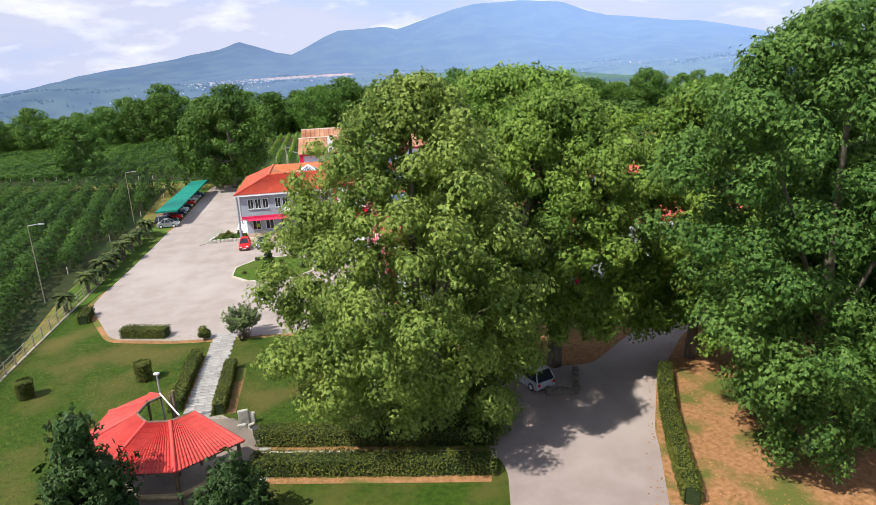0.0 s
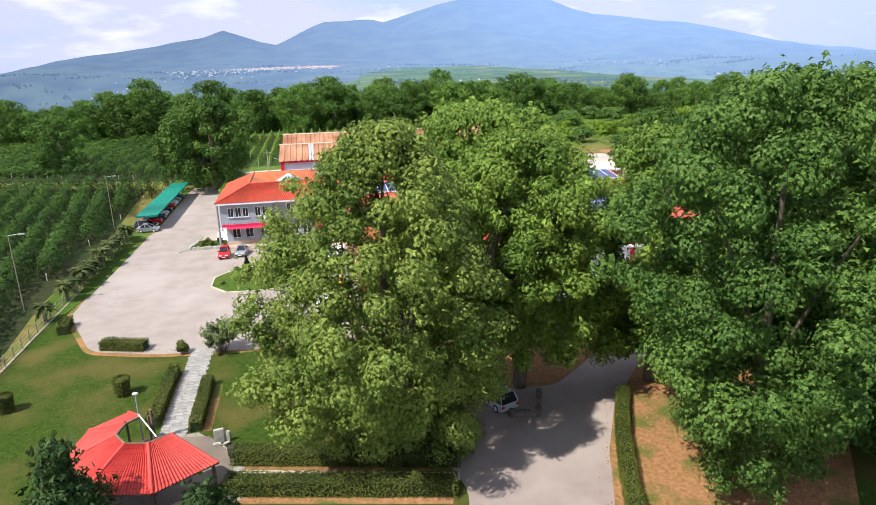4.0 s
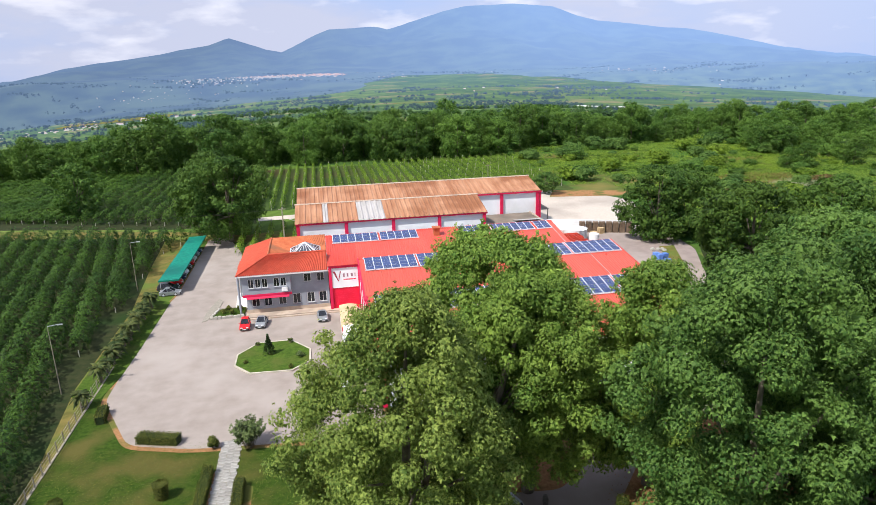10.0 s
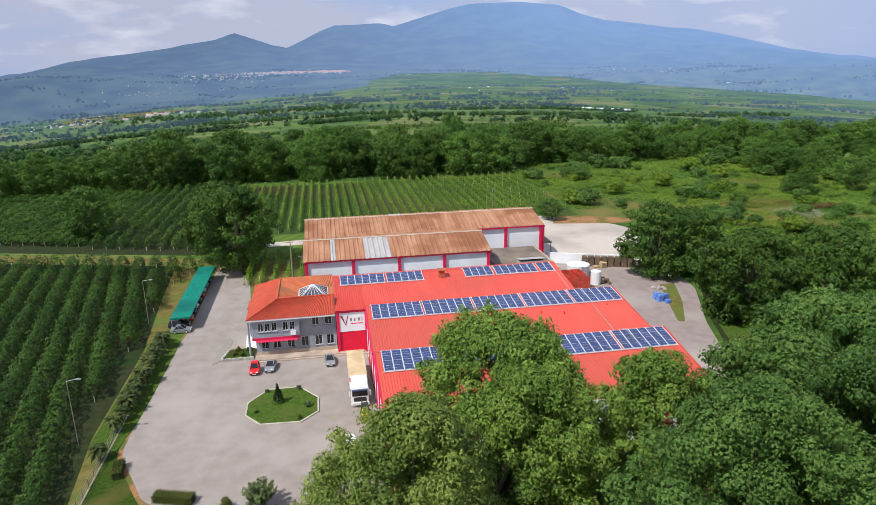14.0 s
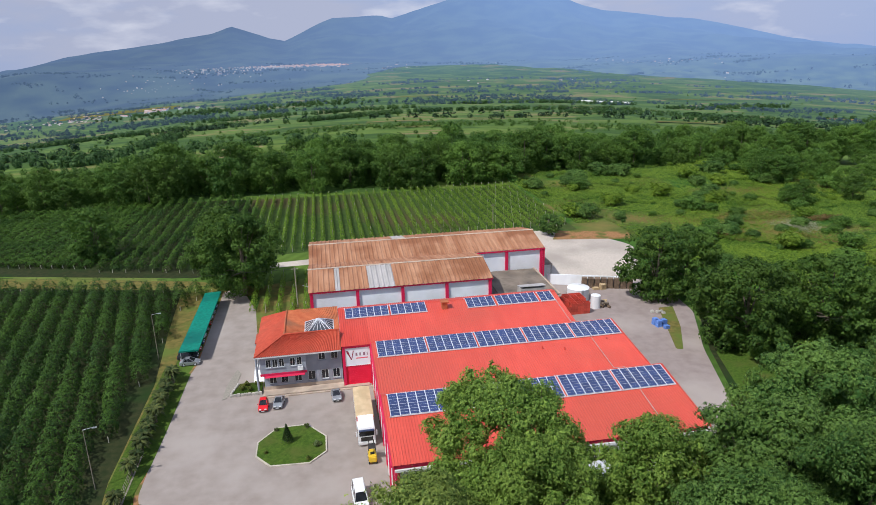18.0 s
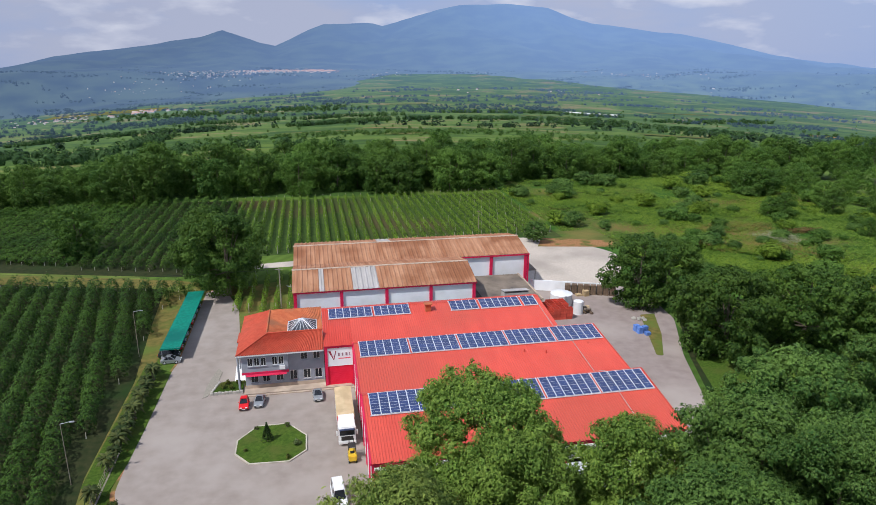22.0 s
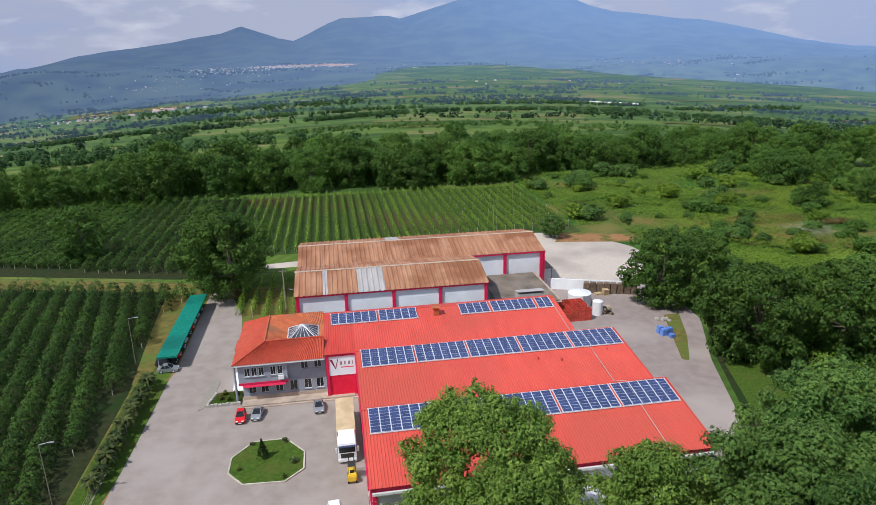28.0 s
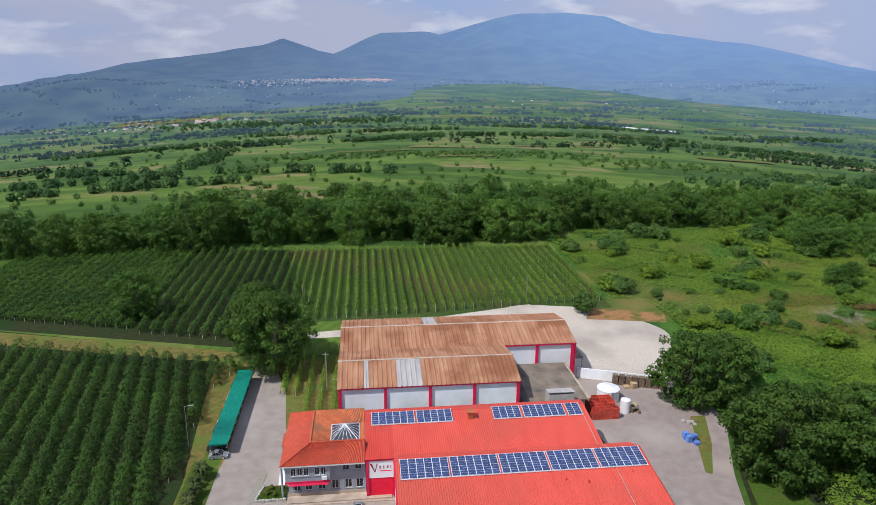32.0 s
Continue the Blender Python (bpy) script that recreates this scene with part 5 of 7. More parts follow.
# ---- old warehouse ----
def warehouse():
    e = thing("old_warehouse", site(-1.7, 110.2), "white warehouse with rusty corrugated gable roofs", "warehouse")
    A, B, D1, D2 = 32.5, 47.6, 15.3, 31.0
    for x0, x1 in ((0, 0.3),):
        part("gable_wall", profile([(0, 0), (D2, 0), (D2, 8.6), (23.3, 10.2), (D1, 8.6), (7.3, 10.2), (0, 8.6)], x0, x1), "white", e)
    part("gable_wall", profile([(0, 0), (D1, 0), (D1, 8.6), (7.3, 10.2), (0, 8.6)], A - 0.3, A), "white", e)
    part("gable_wall", profile([(D1, 0), (D2, 0), (D2, 8.6), (23.3, 10.2), (D1, 8.6)], B - 0.3, B), "white", e)
    part("front_wall", box(0.3, A - 0.3, 0, 0.3, 0, 8.6), "white", e)
    part("front_wall", box(A, B - 0.3, D1, D1 + 0.3, 0, 8.6), "white", e)
    part("back_wall", box(0.3, B - 0.3, D2 - 0.3, D2, 0, 8.6), "white", e)
    for k in range(5):
        x = -0.1 + k * (A - 0.5) / 4
        part("wall_post", box(x, x + 0.55, -0.3, -0.004, 0, 8.6), "pink", e)
    for x in (A + 6.9, B - 0.75):
        part("wall_post", box(x, x + 0.6, D1 - 0.3, D1 - 0.004, 0, 8.6), "pink", e)
    part("wall_post", box(B + 0.004, B + 0.25, D1 - 0.3, D1 + 0.6, 0, 8.6), "pink", e)
    part("eave_band", box(-0.2, A + 0.2, -0.4, -0.304, 8.32, 8.6), "pink", e)
    part("eave_band", box(A, B + 0.3, D1 - 0.4, D1 - 0.304, 8.32, 8.6), "pink", e)
    part("verge_band", profile([(0, 8.2), (7.3, 9.8), (7.3, 10.2), (0, 8.6)], A + 0.003, A + 0.15), "pink", e)
    part("verge_band", profile([(D1, 8.2), (23.3, 9.8), (23.3, 10.2), (D1, 8.6)], B + 0.003, B + 0.15), "pink", e)
    def sheet(x0, x1, y0, z0, y1, z1, mat="rust", lift=0.0):
        v, f = ribbed(x0, x1, 0.86, 0.11, y0, z0 + lift, y1, z1 + lift)
        part("roof_sheet", mesh_from("roof_sheet", v, f, mat), mat, e)
    for x0, x1, mat in ((-0.3, 4.4, "rust"), (4.4, 5.3, "palesheet"), (5.3, 10.3, "rust"), (10.3, 14.9, "palesheet"), (14.9, A + 0.2, "rust")):
        sheet(x0, x1, -0.5, 8.62, 7.3, 10.3, mat)
    sheet(-0.3, A + 0.2, 7.3, 10.3, D1 + 0.1, 8.7)
    sheet(-0.3, B + 0.2, D1 - 0.4, 8.68, 23.3, 10.3)
    for x0, x1, mat in ((-0.3, 17.2, "rust"), (17.2, 20.0, "palesheet"), (20.0, B + 0.2, "rust")):
        sheet(x0, x1, 23.3, 10.3, D2 + 0.5, 8.65, mat)
    for y, x1 in ((7.3, A + 0.3), (23.3, B + 0.3)):
        part("ridge_cap", profile([(y - 0.26, 10.35), (y, 10.47), (y + 0.26, 10.33), (y + 0.26, 10.28), (y, 10.41), (y - 0.26, 10.29)], -0.4, x1), "plinth", e, "pale ridge capping")
    part("lamp_bracket", tube([(-0.1, 3.5, 8.3), (-1.3, 3.5, 8.7)], [0.05, 0.05], 6), "steel", e)
    # side lean-to at the gravel yard
    part("lean_to_roof", profile([(16.5, 4.3), (22.0, 4.3), (22.0, 4.4), (16.5, 4.4)], B + 0.26, B + 2.6), "oldroof", e)
    for y in (16.8, 21.7):
        part("lean_to_post", tube([(B + 2.4, y, 0), (B + 2.4, y, 4.3)], [0.09, 0.09], 6), "post", e)
    return e


warehouse()


def annex():
    e = thing("flat_roofed_annex", site(33.0, 109.8), "low annex with a dark weathered flat roof", "annex")
    part("wall", box(0, 10.2, 0.3, 15.2, 0, 4.1), "concrete", e)
    part("roof_deck", box(-0.2, 10.6, 0, 15.3, 4.1, 4.35), "oldroof", e)
    part("roof_edge", box(10.6, 10.95, 0, 15.3, 4.0, 4.55), "plinth", e)
    part("store_wall", box(2.5, 7.1, -2.5, -0.1, 0, 6.88), "concrete", e)
    part("sheet_roof", profile([(-2.6, 7.3), (-0.4, 6.9), (-0.4, 6.96), (-2.6, 7.36)], 2.4, 7.2), "palesheet", e)
    return e


annex()

# yard wall, tanks, stacks
solid("yard_wall", box(0, 16.5, -0.15, 0.15, 0, 2.3, 0.03), "white", site(47.2, 126.6, 0, -20), "whitewashed yard wall", "wall", kind="structure")


# ---- large trees ----
def W(x, y, turn=0.0):
    return pose(x, y, 0, 0, 0, turn)


BIG = "tall leafy plane tree with drooping branches"
t1 = tree("plane_tree", W(-2.4, 41.4), "broad plane tree, sunlit yellow-green, beside the drive", 7.6, 20.7, 0.9, 11, "leafyellow", 27.0, 0.125, 420, 0.45, lean=(2.4, 0.6), top=0.42, lobe=0.95, shift=(-2.6, -2.6), dome=0.45, foot=0.42, limbs=12, leaves=4)
t1b = tree("plane_tree", W(1.2, 44.6), "plane tree whose branches overhang the drive", 5.7, 19.4, 6.2, 17, "leaf", 26.0, 0.128, 250, 0.36, lean=(0.2, 0.8), top=0.5, lobe=0.95, shift=(3.6, 1.4), dome=0.45, foot=0.4, limbs=12, leaves=4)
t2 = tree("plane_tree", W(5.4, 49.0), BIG + " in the earth bed", 8.4, 20.6, 3.2, 12, "leaf", 19.0, 0.155, 380, 0.42, lean=(-1.8, 2.2), top=0.5, lobe=1.0, shift=(-0.9, 1.6), limbs=12, leaves=4)
t3 = tree("plane_tree", W(15.2, 50.2), "round-headed plane tree at the bend of the drive", 5.3, 18.9, 2.6, 13, "leaf", 19.0, 0.155, 240, 0.34, lean=(-0.2, 0.2), dome=0.4, top=0.45, lobe=0.95, limbs=12, leaves=4)
t4 = tree("plane_tree", W(18.2, 38.6), "tall dark plane tree on the orange bank", 6.9, 23.0, 1.8, 14, "leafdark", 27.0, 0.125, 370, 0.42, top=0.5, lobe=0.95, shift=(-0.9, -1.8), foot=0.5, limbs=6, leaves=4)
t5 = tree("plane_tree", W(26.4, 51.0), BIG + " behind the bank", 8.0, 20.2, 3.5, 15, "leafdark", 12.0, 0.20, 300, 0.4, top=0.5, lobe=1.05, leaves=4)
t6 = tree("plane_tree", W(33.2, 60.6), BIG + " in the grove", 8.4, 20.2, 2.2, 16, "leafdark", 12.0, 0.20, 300, 0.4, top=0.5, lobe=1.05, foot=0.7, leaves=4)
t7 = copy_thing(t5, W(38.0, 49.0, 70))
t8 = copy_thing(t6, W(48.0, 66.5, 140))
t9 = copy_thing(t4, W(27.5, 40.5, 200))
t9["label"] = "tall dark plane tree at the edge of the bank"
for t in (t7, t8):
    t["label"] = BIG + " in the grove"
y1 = tree("walnut_tree", site(69.8, 91.8), "broad dark tree on the grass by the road", 8.8, 14.2, 0.8, 21, "grove", 5.5, 0.29, 260, 0.4, top=0.42, lobe=1.2, foot=0.7)
y2 = tree("walnut_tree", site(65.6, 114.0), "round dark tree over the yard", 6.9, 14.0, 0.9, 22, "grove", 5.5, 0.29, 190, 0.32, top=0.45, foot=0.6)
copy_thing(y2, site(74.0, 117.5, -1.8, 80))
copy_thing(y1, site(84.0, 90.5, 0, 60))
copy_thing(y1, site(97.0, 86.0, 0, 200))
b1 = tree("walnut_tree", site(-15.8, 135.0), "tall broad tree where track and road meet", 7.6, 17.0, 2.2, 31, "grove", 5.5, 0.28, 210, 0.42, top=0.5, lobe=1.15)
copy_thing(b1, site(-19.4, 143.0, 0, 130))
tree("walnut_tree", site(-55.3, 170.0), "lone dark tree among the orchards", 5.6, 12.6, 0.6, 32, "wood_leaf", 5.0, 0.32, 110, 0.3, top=0.45)
tree("small_tree", site(60.5, 162.5), "small round tree on bare orange earth", 3.4, 5.6, 1.0, 33, "leafdark", 5, 0.32, 46, 0.2, top=0.5, lobe=0.8)

# ---- woods ----
W_LABEL = "leafy tree in the dense wood behind the vineyard"
wood_kinds = [tree("woodland_tree", site(-30 + 14 * k, 238 + (k % 2) * 4), W_LABEL, 6.2 + 0.5 * (k % 3), 13.4 + 0.9 * (k % 4), 0.2, 41 + k, "wood_leaf", 3.4, 0.40, 70, 0.2, "tree", "trees of the wood", limbs=2, lobe=1.45, leaves=3) for k in range(5)]
wr = np.random.default_rng(5)
for row, (v0, step, a, b) in enumerate(((238, 9.5, -190, 78), (247, 9.5, -200, 260), (257, 10, -110, 270), (268, 10, -75, 250), (278, 11, -55, 215), (288, 12, -30, 160))):
    u = a
    while u < b:
        if not (row == 0 and -40 < u < 30):
            bend = -8 * math.exp(-((u + 120) / 60) ** 2) + (10 if u > 80 else 0)
            k = wood_kinds[int(wr.integers(5))]
            o = copy_thing(k, site(u + wr.uniform(-3, 3), v0 + bend + wr.uniform(-3.5, 3.5), wr.uniform(-1.5, 0) - 0.13 * max(0, v0 - 246), wr.uniform(0, 360)))
            s = wr.uniform(0.85, 1.3) * (0.82 if u < -60 or u > 110 else 1)
            o.scale = (s, s, s * wr.uniform(0.9, 1.12))
        u += step * wr.uniform(0.8, 1.25)

for _ in range(46):
    o = copy_thing(wood_kinds[int(wr.integers(5))], site(wr.uniform(140, 235), wr.uniform(150, 246), -0.5, wr.uniform(0, 360)))
    o["label"] = "dark leafy tree at the edge of the meadow"
    s = wr.uniform(0.35, 0.8)
    o.scale = (s, s, s * wr.uniform(0.85, 1.1))


# ---- rows of orchard and vines ----
def leafy_row(name, length, width, height, low, per_m, size, mat, seed, wave=2.6):
    """A row of plants along y, its outline swelling and rising at every plant, tips standing out of it."""
    r = np.random.default_rng(seed)
    n = int(length * per_m)
    y = r.uniform(0, length, n)
    plant = np.floor(y / wave).astype(int)
    jit = np.random.default_rng(seed + 1).uniform(0.75, 1.2, int(length / wave) + 2)[plant]
    swell = (0.66 + 0.34 * np.abs(np.sin(math.pi * y / wave)) ** 0.6) * jit
    ang = r.uniform(-0.35, math.pi + 0.35, n)
    f = np.where(r.random(n) < 0.2, r.uniform(0.4, 0.85, n), np.abs(r.normal(0, 0.16, n)) + 0.9)
    hh = (height - low) * 0.5
    x = np.cos(ang) * width * 0.5 * swell * f
    z = low + hh * 0.55 + np.sin(ang) * hh * 1.35 * swell * f
    d = np.stack([np.cos(ang), r.normal(0, 0.3, n), np.sin(ang)], 1)
    return spray_mesh(name, np.stack([x, y, np.maximum(z, 0.05)], 1), d, size, mat, 4, seed + 2, 0.3)


sb = tube([(0, 0, 0), (0, 0, 1)], [0.06, 0.05], 5)
stake = bpy.data.meshes.new("stake")
sb.to_mesh(stake)
sb.free()
stake.materials.append(M["stone"])


def rows(name, us, v_of, mat, width, height, low, per_m, size, label, category, group, wave, seed, lengths=3, turn=0.0, posts=2):
    made = {}
    for i, u in enumerate(us):
        v0, v1 = v_of(u)
        k = math.tan(radians(turn))
        L = (v1 - v0) / math.cos(radians(turn))
        key = (round(L / 4), i % lengths)
        if key not in made:
            made[key] = leafy_row(name, L, width, height, low, per_m, size, mat, seed + 7 * len(made), wave)
        e = thing(name, site(u - k * v0, v0, 0, turn), label, category, group)
        part("foliage", made[key], mat, e)
        n = posts if posts == 2 else max(2, int(L / posts) + 1)
        for j in range(n):
            p = part("stake", stake, "post", e)
            p.location = (0, L * j / (n - 1), 0)
            p.scale = (1, 1, height + 0.25 if posts > 2 else 0.9)


# the near orchard's rows run eleven degrees off the drive; u is taken where v is 0
TURN = 11.5
K = math.tan(radians(TURN))


def row_start(u):
    """Where a slanting row comes out at the orchard's edge."""
    v = 46.0
    while v < 134 and u - K * v > (-25.6 - 0.15 * (v - 60) if v < 77 else -28.2 + 0.012 * (v - 77)):
        v += 1.0
    return v


rows("fruit_hedge", [5.1 - 3.28 * i for i in range(27)], lambda u: (row_start(u), 139 + 0.28 * (-29 - (u - K * 150))), "orchard", 2.45, 3.3, 0.2, 56, 0.29, "row of young fruit trees, dense dark green", "orchard row", "rows of the near orchard", 2.4, 100, turn=TURN)
rows("fruit_hedge", [-13.5 - 3.15 * i for i in range(13)], lambda u: (152.5 + 0.27 * max(0, -29 - u), 229 if u < -24.5 else 160 + 4.6 * (-9 - u)), "orchardfar", 1.3, 2.7, 0.2, 26, 0.34, "dark clipped row of fruit trees", "orchard row", "rows of the far orchard", 2.0, 200)
rows("fruit_hedge", [-55.5 - 2.7 * i for i in range(21)], lambda u: (155.0 + 0.27 * (-29 - u), 231), "orchardfar", 2.9, 1.6, 0.05, 26, 0.42, "low dense row of fruit trees", "orchard row", "rows of the far orchard", 3.0, 300)
rows("vine_hedge", [-22.6 + 2.6 * i for i in range(36)], lambda u: (163.5 + 0.10 * (u + 10) if u > -10 else 163.5 + 4.6 * (-10 - u), 227), "vine", 0.95, 1.9, 0.3, 30, 0.25, "green vine row on posts", "vine row", "rows of the vineyard", 1.3, 400, posts=9)
rows("vine_hedge", [-13.5 + 2.6 * i for i in range(5)], lambda u: (112.5 if u > -9 else 124, 144), "vine", 0.95, 1.9, 0.3, 30, 0.25, "green vine row on posts", "vine row", "rows beside the warehouse", 1.3, 500, posts=8)


# ---- vehicles ----
def wheel(e, x, y, r=0.32, w=0.2):
    t = part("wheel", tube([(x - w / 2, y, r), (x + w / 2, y, r)], [r, r], 14), "rubber", e)
    part("rim", tube([(x - w / 2 - 0.012, y, r), (x + w / 2 + 0.012, y, r)], [r * 0.62, r * 0.62], 10), "alu", t)


def car(m, paint, label, L=4.2, Wd=1.7, H=1.45, estate=False, van=False, category="car", group="parked cars"):
    """A parked car, nose towards -y."""
    e = thing("van" if van else "car", m, label, category, group)
    h = L / 2
    belt = 0.86 if not van else 0.95
    bm = bmesh.new()
    prof = [(-h, 0.32), (-h + 0.06, 0.62), (-h + 0.35, 0.74), (-h + 1.05, belt), (h - 0.25, belt + 0.02), (h - 0.04, 0.74), (h, 0.34), (h - 0.2, 0.22), (-h + 0.2, 0.22)]
    secs = [(-Wd / 2, 0.93), (-Wd / 2 + 0.09, 1.0), (Wd / 2 - 0.09, 1.0), (Wd / 2, 0.93)]
    rings = [[bm.verts.new((x, y * k, 0.25 + (z - 0.25) * (1 if k == 1 else 0.96))) for y, z in prof] for x, k in secs]
    n = len(prof)
    for a, b in zip(rings, rings[1:]):
        for i in range(n):
            bm.faces.new((a[i], b[i], b[(i + 1) % n], a[(i + 1) % n]))
    bm.faces.new(rings[0])
    bm.faces.new(rings[-1][::-1])
    bmesh.ops.recalc_face_normals(bm, faces=list(bm.faces))
    part("body", bm, paint, e)
    f0, f1 = (-h + 0.95, -h + (1.45 if van else 1.75))
    r1, r0 = (h - 0.30, h - 0.16) if van else (h - 0.45, h - 0.12) if estate else (h - 1.15, h - 0.55)
    wi, wr = Wd / 2 - 0.07, Wd / 2 - 0.26
    g = bmesh.new()
    lo = [g.verts.new(p) for p in ((-wi, f0, belt - 0.01), (wi, f0, belt - 0.01), (wi, r0, belt - 0.01), (-wi, r0, belt - 0.01))]
    hi = [g.verts.new(p) for p in ((-wr, f1, H - 0.05), (wr, f1, H - 0.05), (wr, r1, H - 0.05), (-wr, r1, H - 0.05))]
    for i in range(4):
        g.faces.new((lo[i], lo[(i + 1) % 4], hi[(i + 1) % 4], hi[i]))
    part("glasshouse", g, "window", e, "dark car windows")
    part("roof", box(-wr - 0.02, wr + 0.02, f1 - 0.02, r1 + 0.02, H - 0.06, H, 0.025), paint, e)
    for a, b in ((0, 0), (1, 1), (2, 2), (3, 3)):
        la = ((-wi, f0), (wi, f0), (wi, r0), (-wi, r0))[a]
        ha = ((-wr, f1), (wr, f1), (wr, r1), (-wr, r1))[b]
        part("pillar", tube([(la[0], la[1], belt), (ha[0], ha[1], H - 0.04)], [0.045, 0.045], 5), paint, e)
    for s in (-1, 1):
        part("side_pillar", tube([(s * wi, (f0 + r0) / 2 + 0.1, belt), (s * wr, (f1 + r1) / 2 + 0.1, H - 0.04)], [0.04, 0.04], 5), paint, e)
        part("mirror", box(s * (wi + 0.16) - 0.09, s * (wi + 0.16) + 0.09, f0 + 0.25, f0 + 0.35, belt, belt + 0.13, 0.02), paint, e)
        part("headlight", box(s * (Wd / 2 - 0.33) - 0.17, s * (Wd / 2 - 0.33) + 0.17, -h - 0.005, -h + 0.14, 0.56, 0.70, 0.02), "lightlens", e)
        part("tail_lamp", box(s * (Wd / 2 - 0.2) - 0.13, s * (Wd / 2 - 0.2) + 0.13, h - 0.12, h + 0.005, 0.56, 0.76, 0.02), "redlens", e)
    for x in (-Wd / 2 + 0.08, Wd / 2 - 0.08):
        for y in (-h + 0.78, h - 0.78):
            wheel(e, x, y)
    part("bumper", box(-Wd / 2 + 0.1, Wd / 2 - 0.1, -h - 0.05, -h + 0.02, 0.3, 0.48, 0.02), "darkframe", e)
    part("number_plate", box(-0.26, 0.26, -h - 0.062, -h - 0.052, 0.34, 0.45), "paintwhite", e)
    e.scale = (0.88, 0.88, 0.88)
    return e


car(site(-8.7, 87.3, 0, 0), "paintred", "small bright red van parked before the office", 2.7, 1.5, 1.6, van=True, category="van")
car(site(-6.6, 88.0, 0, -6), "paintgrey", "silver-grey hatchback parked before the office", 3.4, 1.5, 1.4)
car(site(1.6, 88.2, 0, 4), "paintgrey", "silver-grey saloon by the crimson gate", 3.4, 1.5, 1.4)
car(pose(3.4, 46.6, 0.04, 0, 0, 216), "paintsilver", "silver off-road estate car in the tree shade", 4.4, 1.8, 1.65, estate=True)
car(site(-21.6, 104.2, 0, 90), "paintgrey", "pale silver saloon at the end of the carport", 3.6, 1.55, 1.42)
for k, (paint, lab) in enumerate((("paintgreen", "dark hatchback under the green carport"), ("paintred", "red hatchback under the green carport"), ("paintblue", "dark blue saloon under the green carport"), ("paintwhite", "white car under the green carport"),
                                  ("paintgreen", "dark saloon under the green carport"), ("paintred", "dark red car under the green carport"), ("paintwhite", "white hatchback under the green carport"), ("paintgrey", "grey hatchback under the green carport"), ("paintblue", "blue car under the green carport"))):
    car(site(-22.35, 106.6 + 2.75 * k, 0, 90), paint, lab, 3.8 + 0.1 * (k % 3), 1.58, 1.45, k % 2 == 0)
car(site(3.5, 64.6, 0, 4), "paintwhite", "white panel van at the edge of the yard", 4.6, 1.8, 2.0, van=True, category="van")


def truck():
    e = thing("truck", site(5.1, 75.2), "white lorry with a tan canvas-topped load bed", "lorry")
    part("chassis", box(-0.5, 0.5, -0.2, 10.9, 0.6, 0.9), "darkframe", e)
    part("cab", box(-1.22, 1.22, -0.3, 2.0, 0.75, 3.0, 0.12), "paintwhite", e)
    part("roof_spoiler", profile([(0.2, 3.0), (2.0, 3.0), (2.0, 3.75), (1.5, 3.75)], -1.1, 1.1), "paintwhite", e)
    part("windscreen", box(-1.05, 1.05, -0.335, -0.29, 1.75, 2.65, 0.015), "window", e)
    part("sun_visor", box(-1.1, 1.1, -0.62, -0.30, 2.68, 2.78), "paintblue", e)
    part("grille", box(-0.85, 0.85, -0.34, -0.29, 0.95, 1.6), "darkframe", e)
    part("bumper", box(-1.24, 1.24, -0.42, -0.2, 0.42, 0.85, 0.03), "paintwhite", e)
    for s in (-1, 1):
        part("side_window", box(s * 1.225 - 0.012, s * 1.225 + 0.012, 0.2, 1.3, 1.8, 2.6), "window", e)
        part("mirror", box(s * 1.42 - 0.1, s * 1.42 + 0.1, -0.25, -0.1, 1.7, 2.5, 0.03), "paintwhite", e)
        part("headlight", box(s * 0.9 - 0.2, s * 0.9 + 0.2, -0.44, -0.40, 0.52, 0.75), "lightlens", e)
    bed = part("load_bed", box(-1.25, 1.25, 2.3, 11.0, 0.95, 1.15), "steel", e)
    for s in (-1, 1):
        part("side_board", box(s * 1.25 - 0.03, s * 1.25 + 0.03, 2.3, 11.0, 1.15, 3.0), "paintwhite", e)
    part("front_board", box(-1.22, 1.22, 2.3, 2.36, 1.15, 3.3), "paintred", e)
    bm = bmesh.new()
    ny = 14
    ring = []
    for i in range(ny + 1):
        y = 2.3 + 8.7 * i / ny
        sag = 0.05 * (1 - math.cos(4 * math.pi * i / ny))
        ring.append([bm.verts.new(p) for p in ((-1.30, y, 2.75), (-1.28, y, 3.22), (-0.6, y, 3.36 - sag), (0, y, 3.40 - sag), (0.6, y, 3.36 - sag), (1.28, y, 3.22), (1.30, y, 2.75))])
    for a, b in zip(ring, ring[1:]):
        for k in range(6):
            bm.faces.new((a[k], a[k + 1], b[k + 1], b[k]))
    bmesh.ops.recalc_face_normals(bm, faces=list(bm.faces))
    part("tarpaulin", bm, "tarp", e, "tan tarpaulin over the load")
    for y in (0.6, 8.0, 9.3):
        for x in (-1.05, 1.05):
            wheel(e, x, y, 0.5, 0.32)
    e.scale = (0.9, 0.92, 0.9)
    return e


truck()


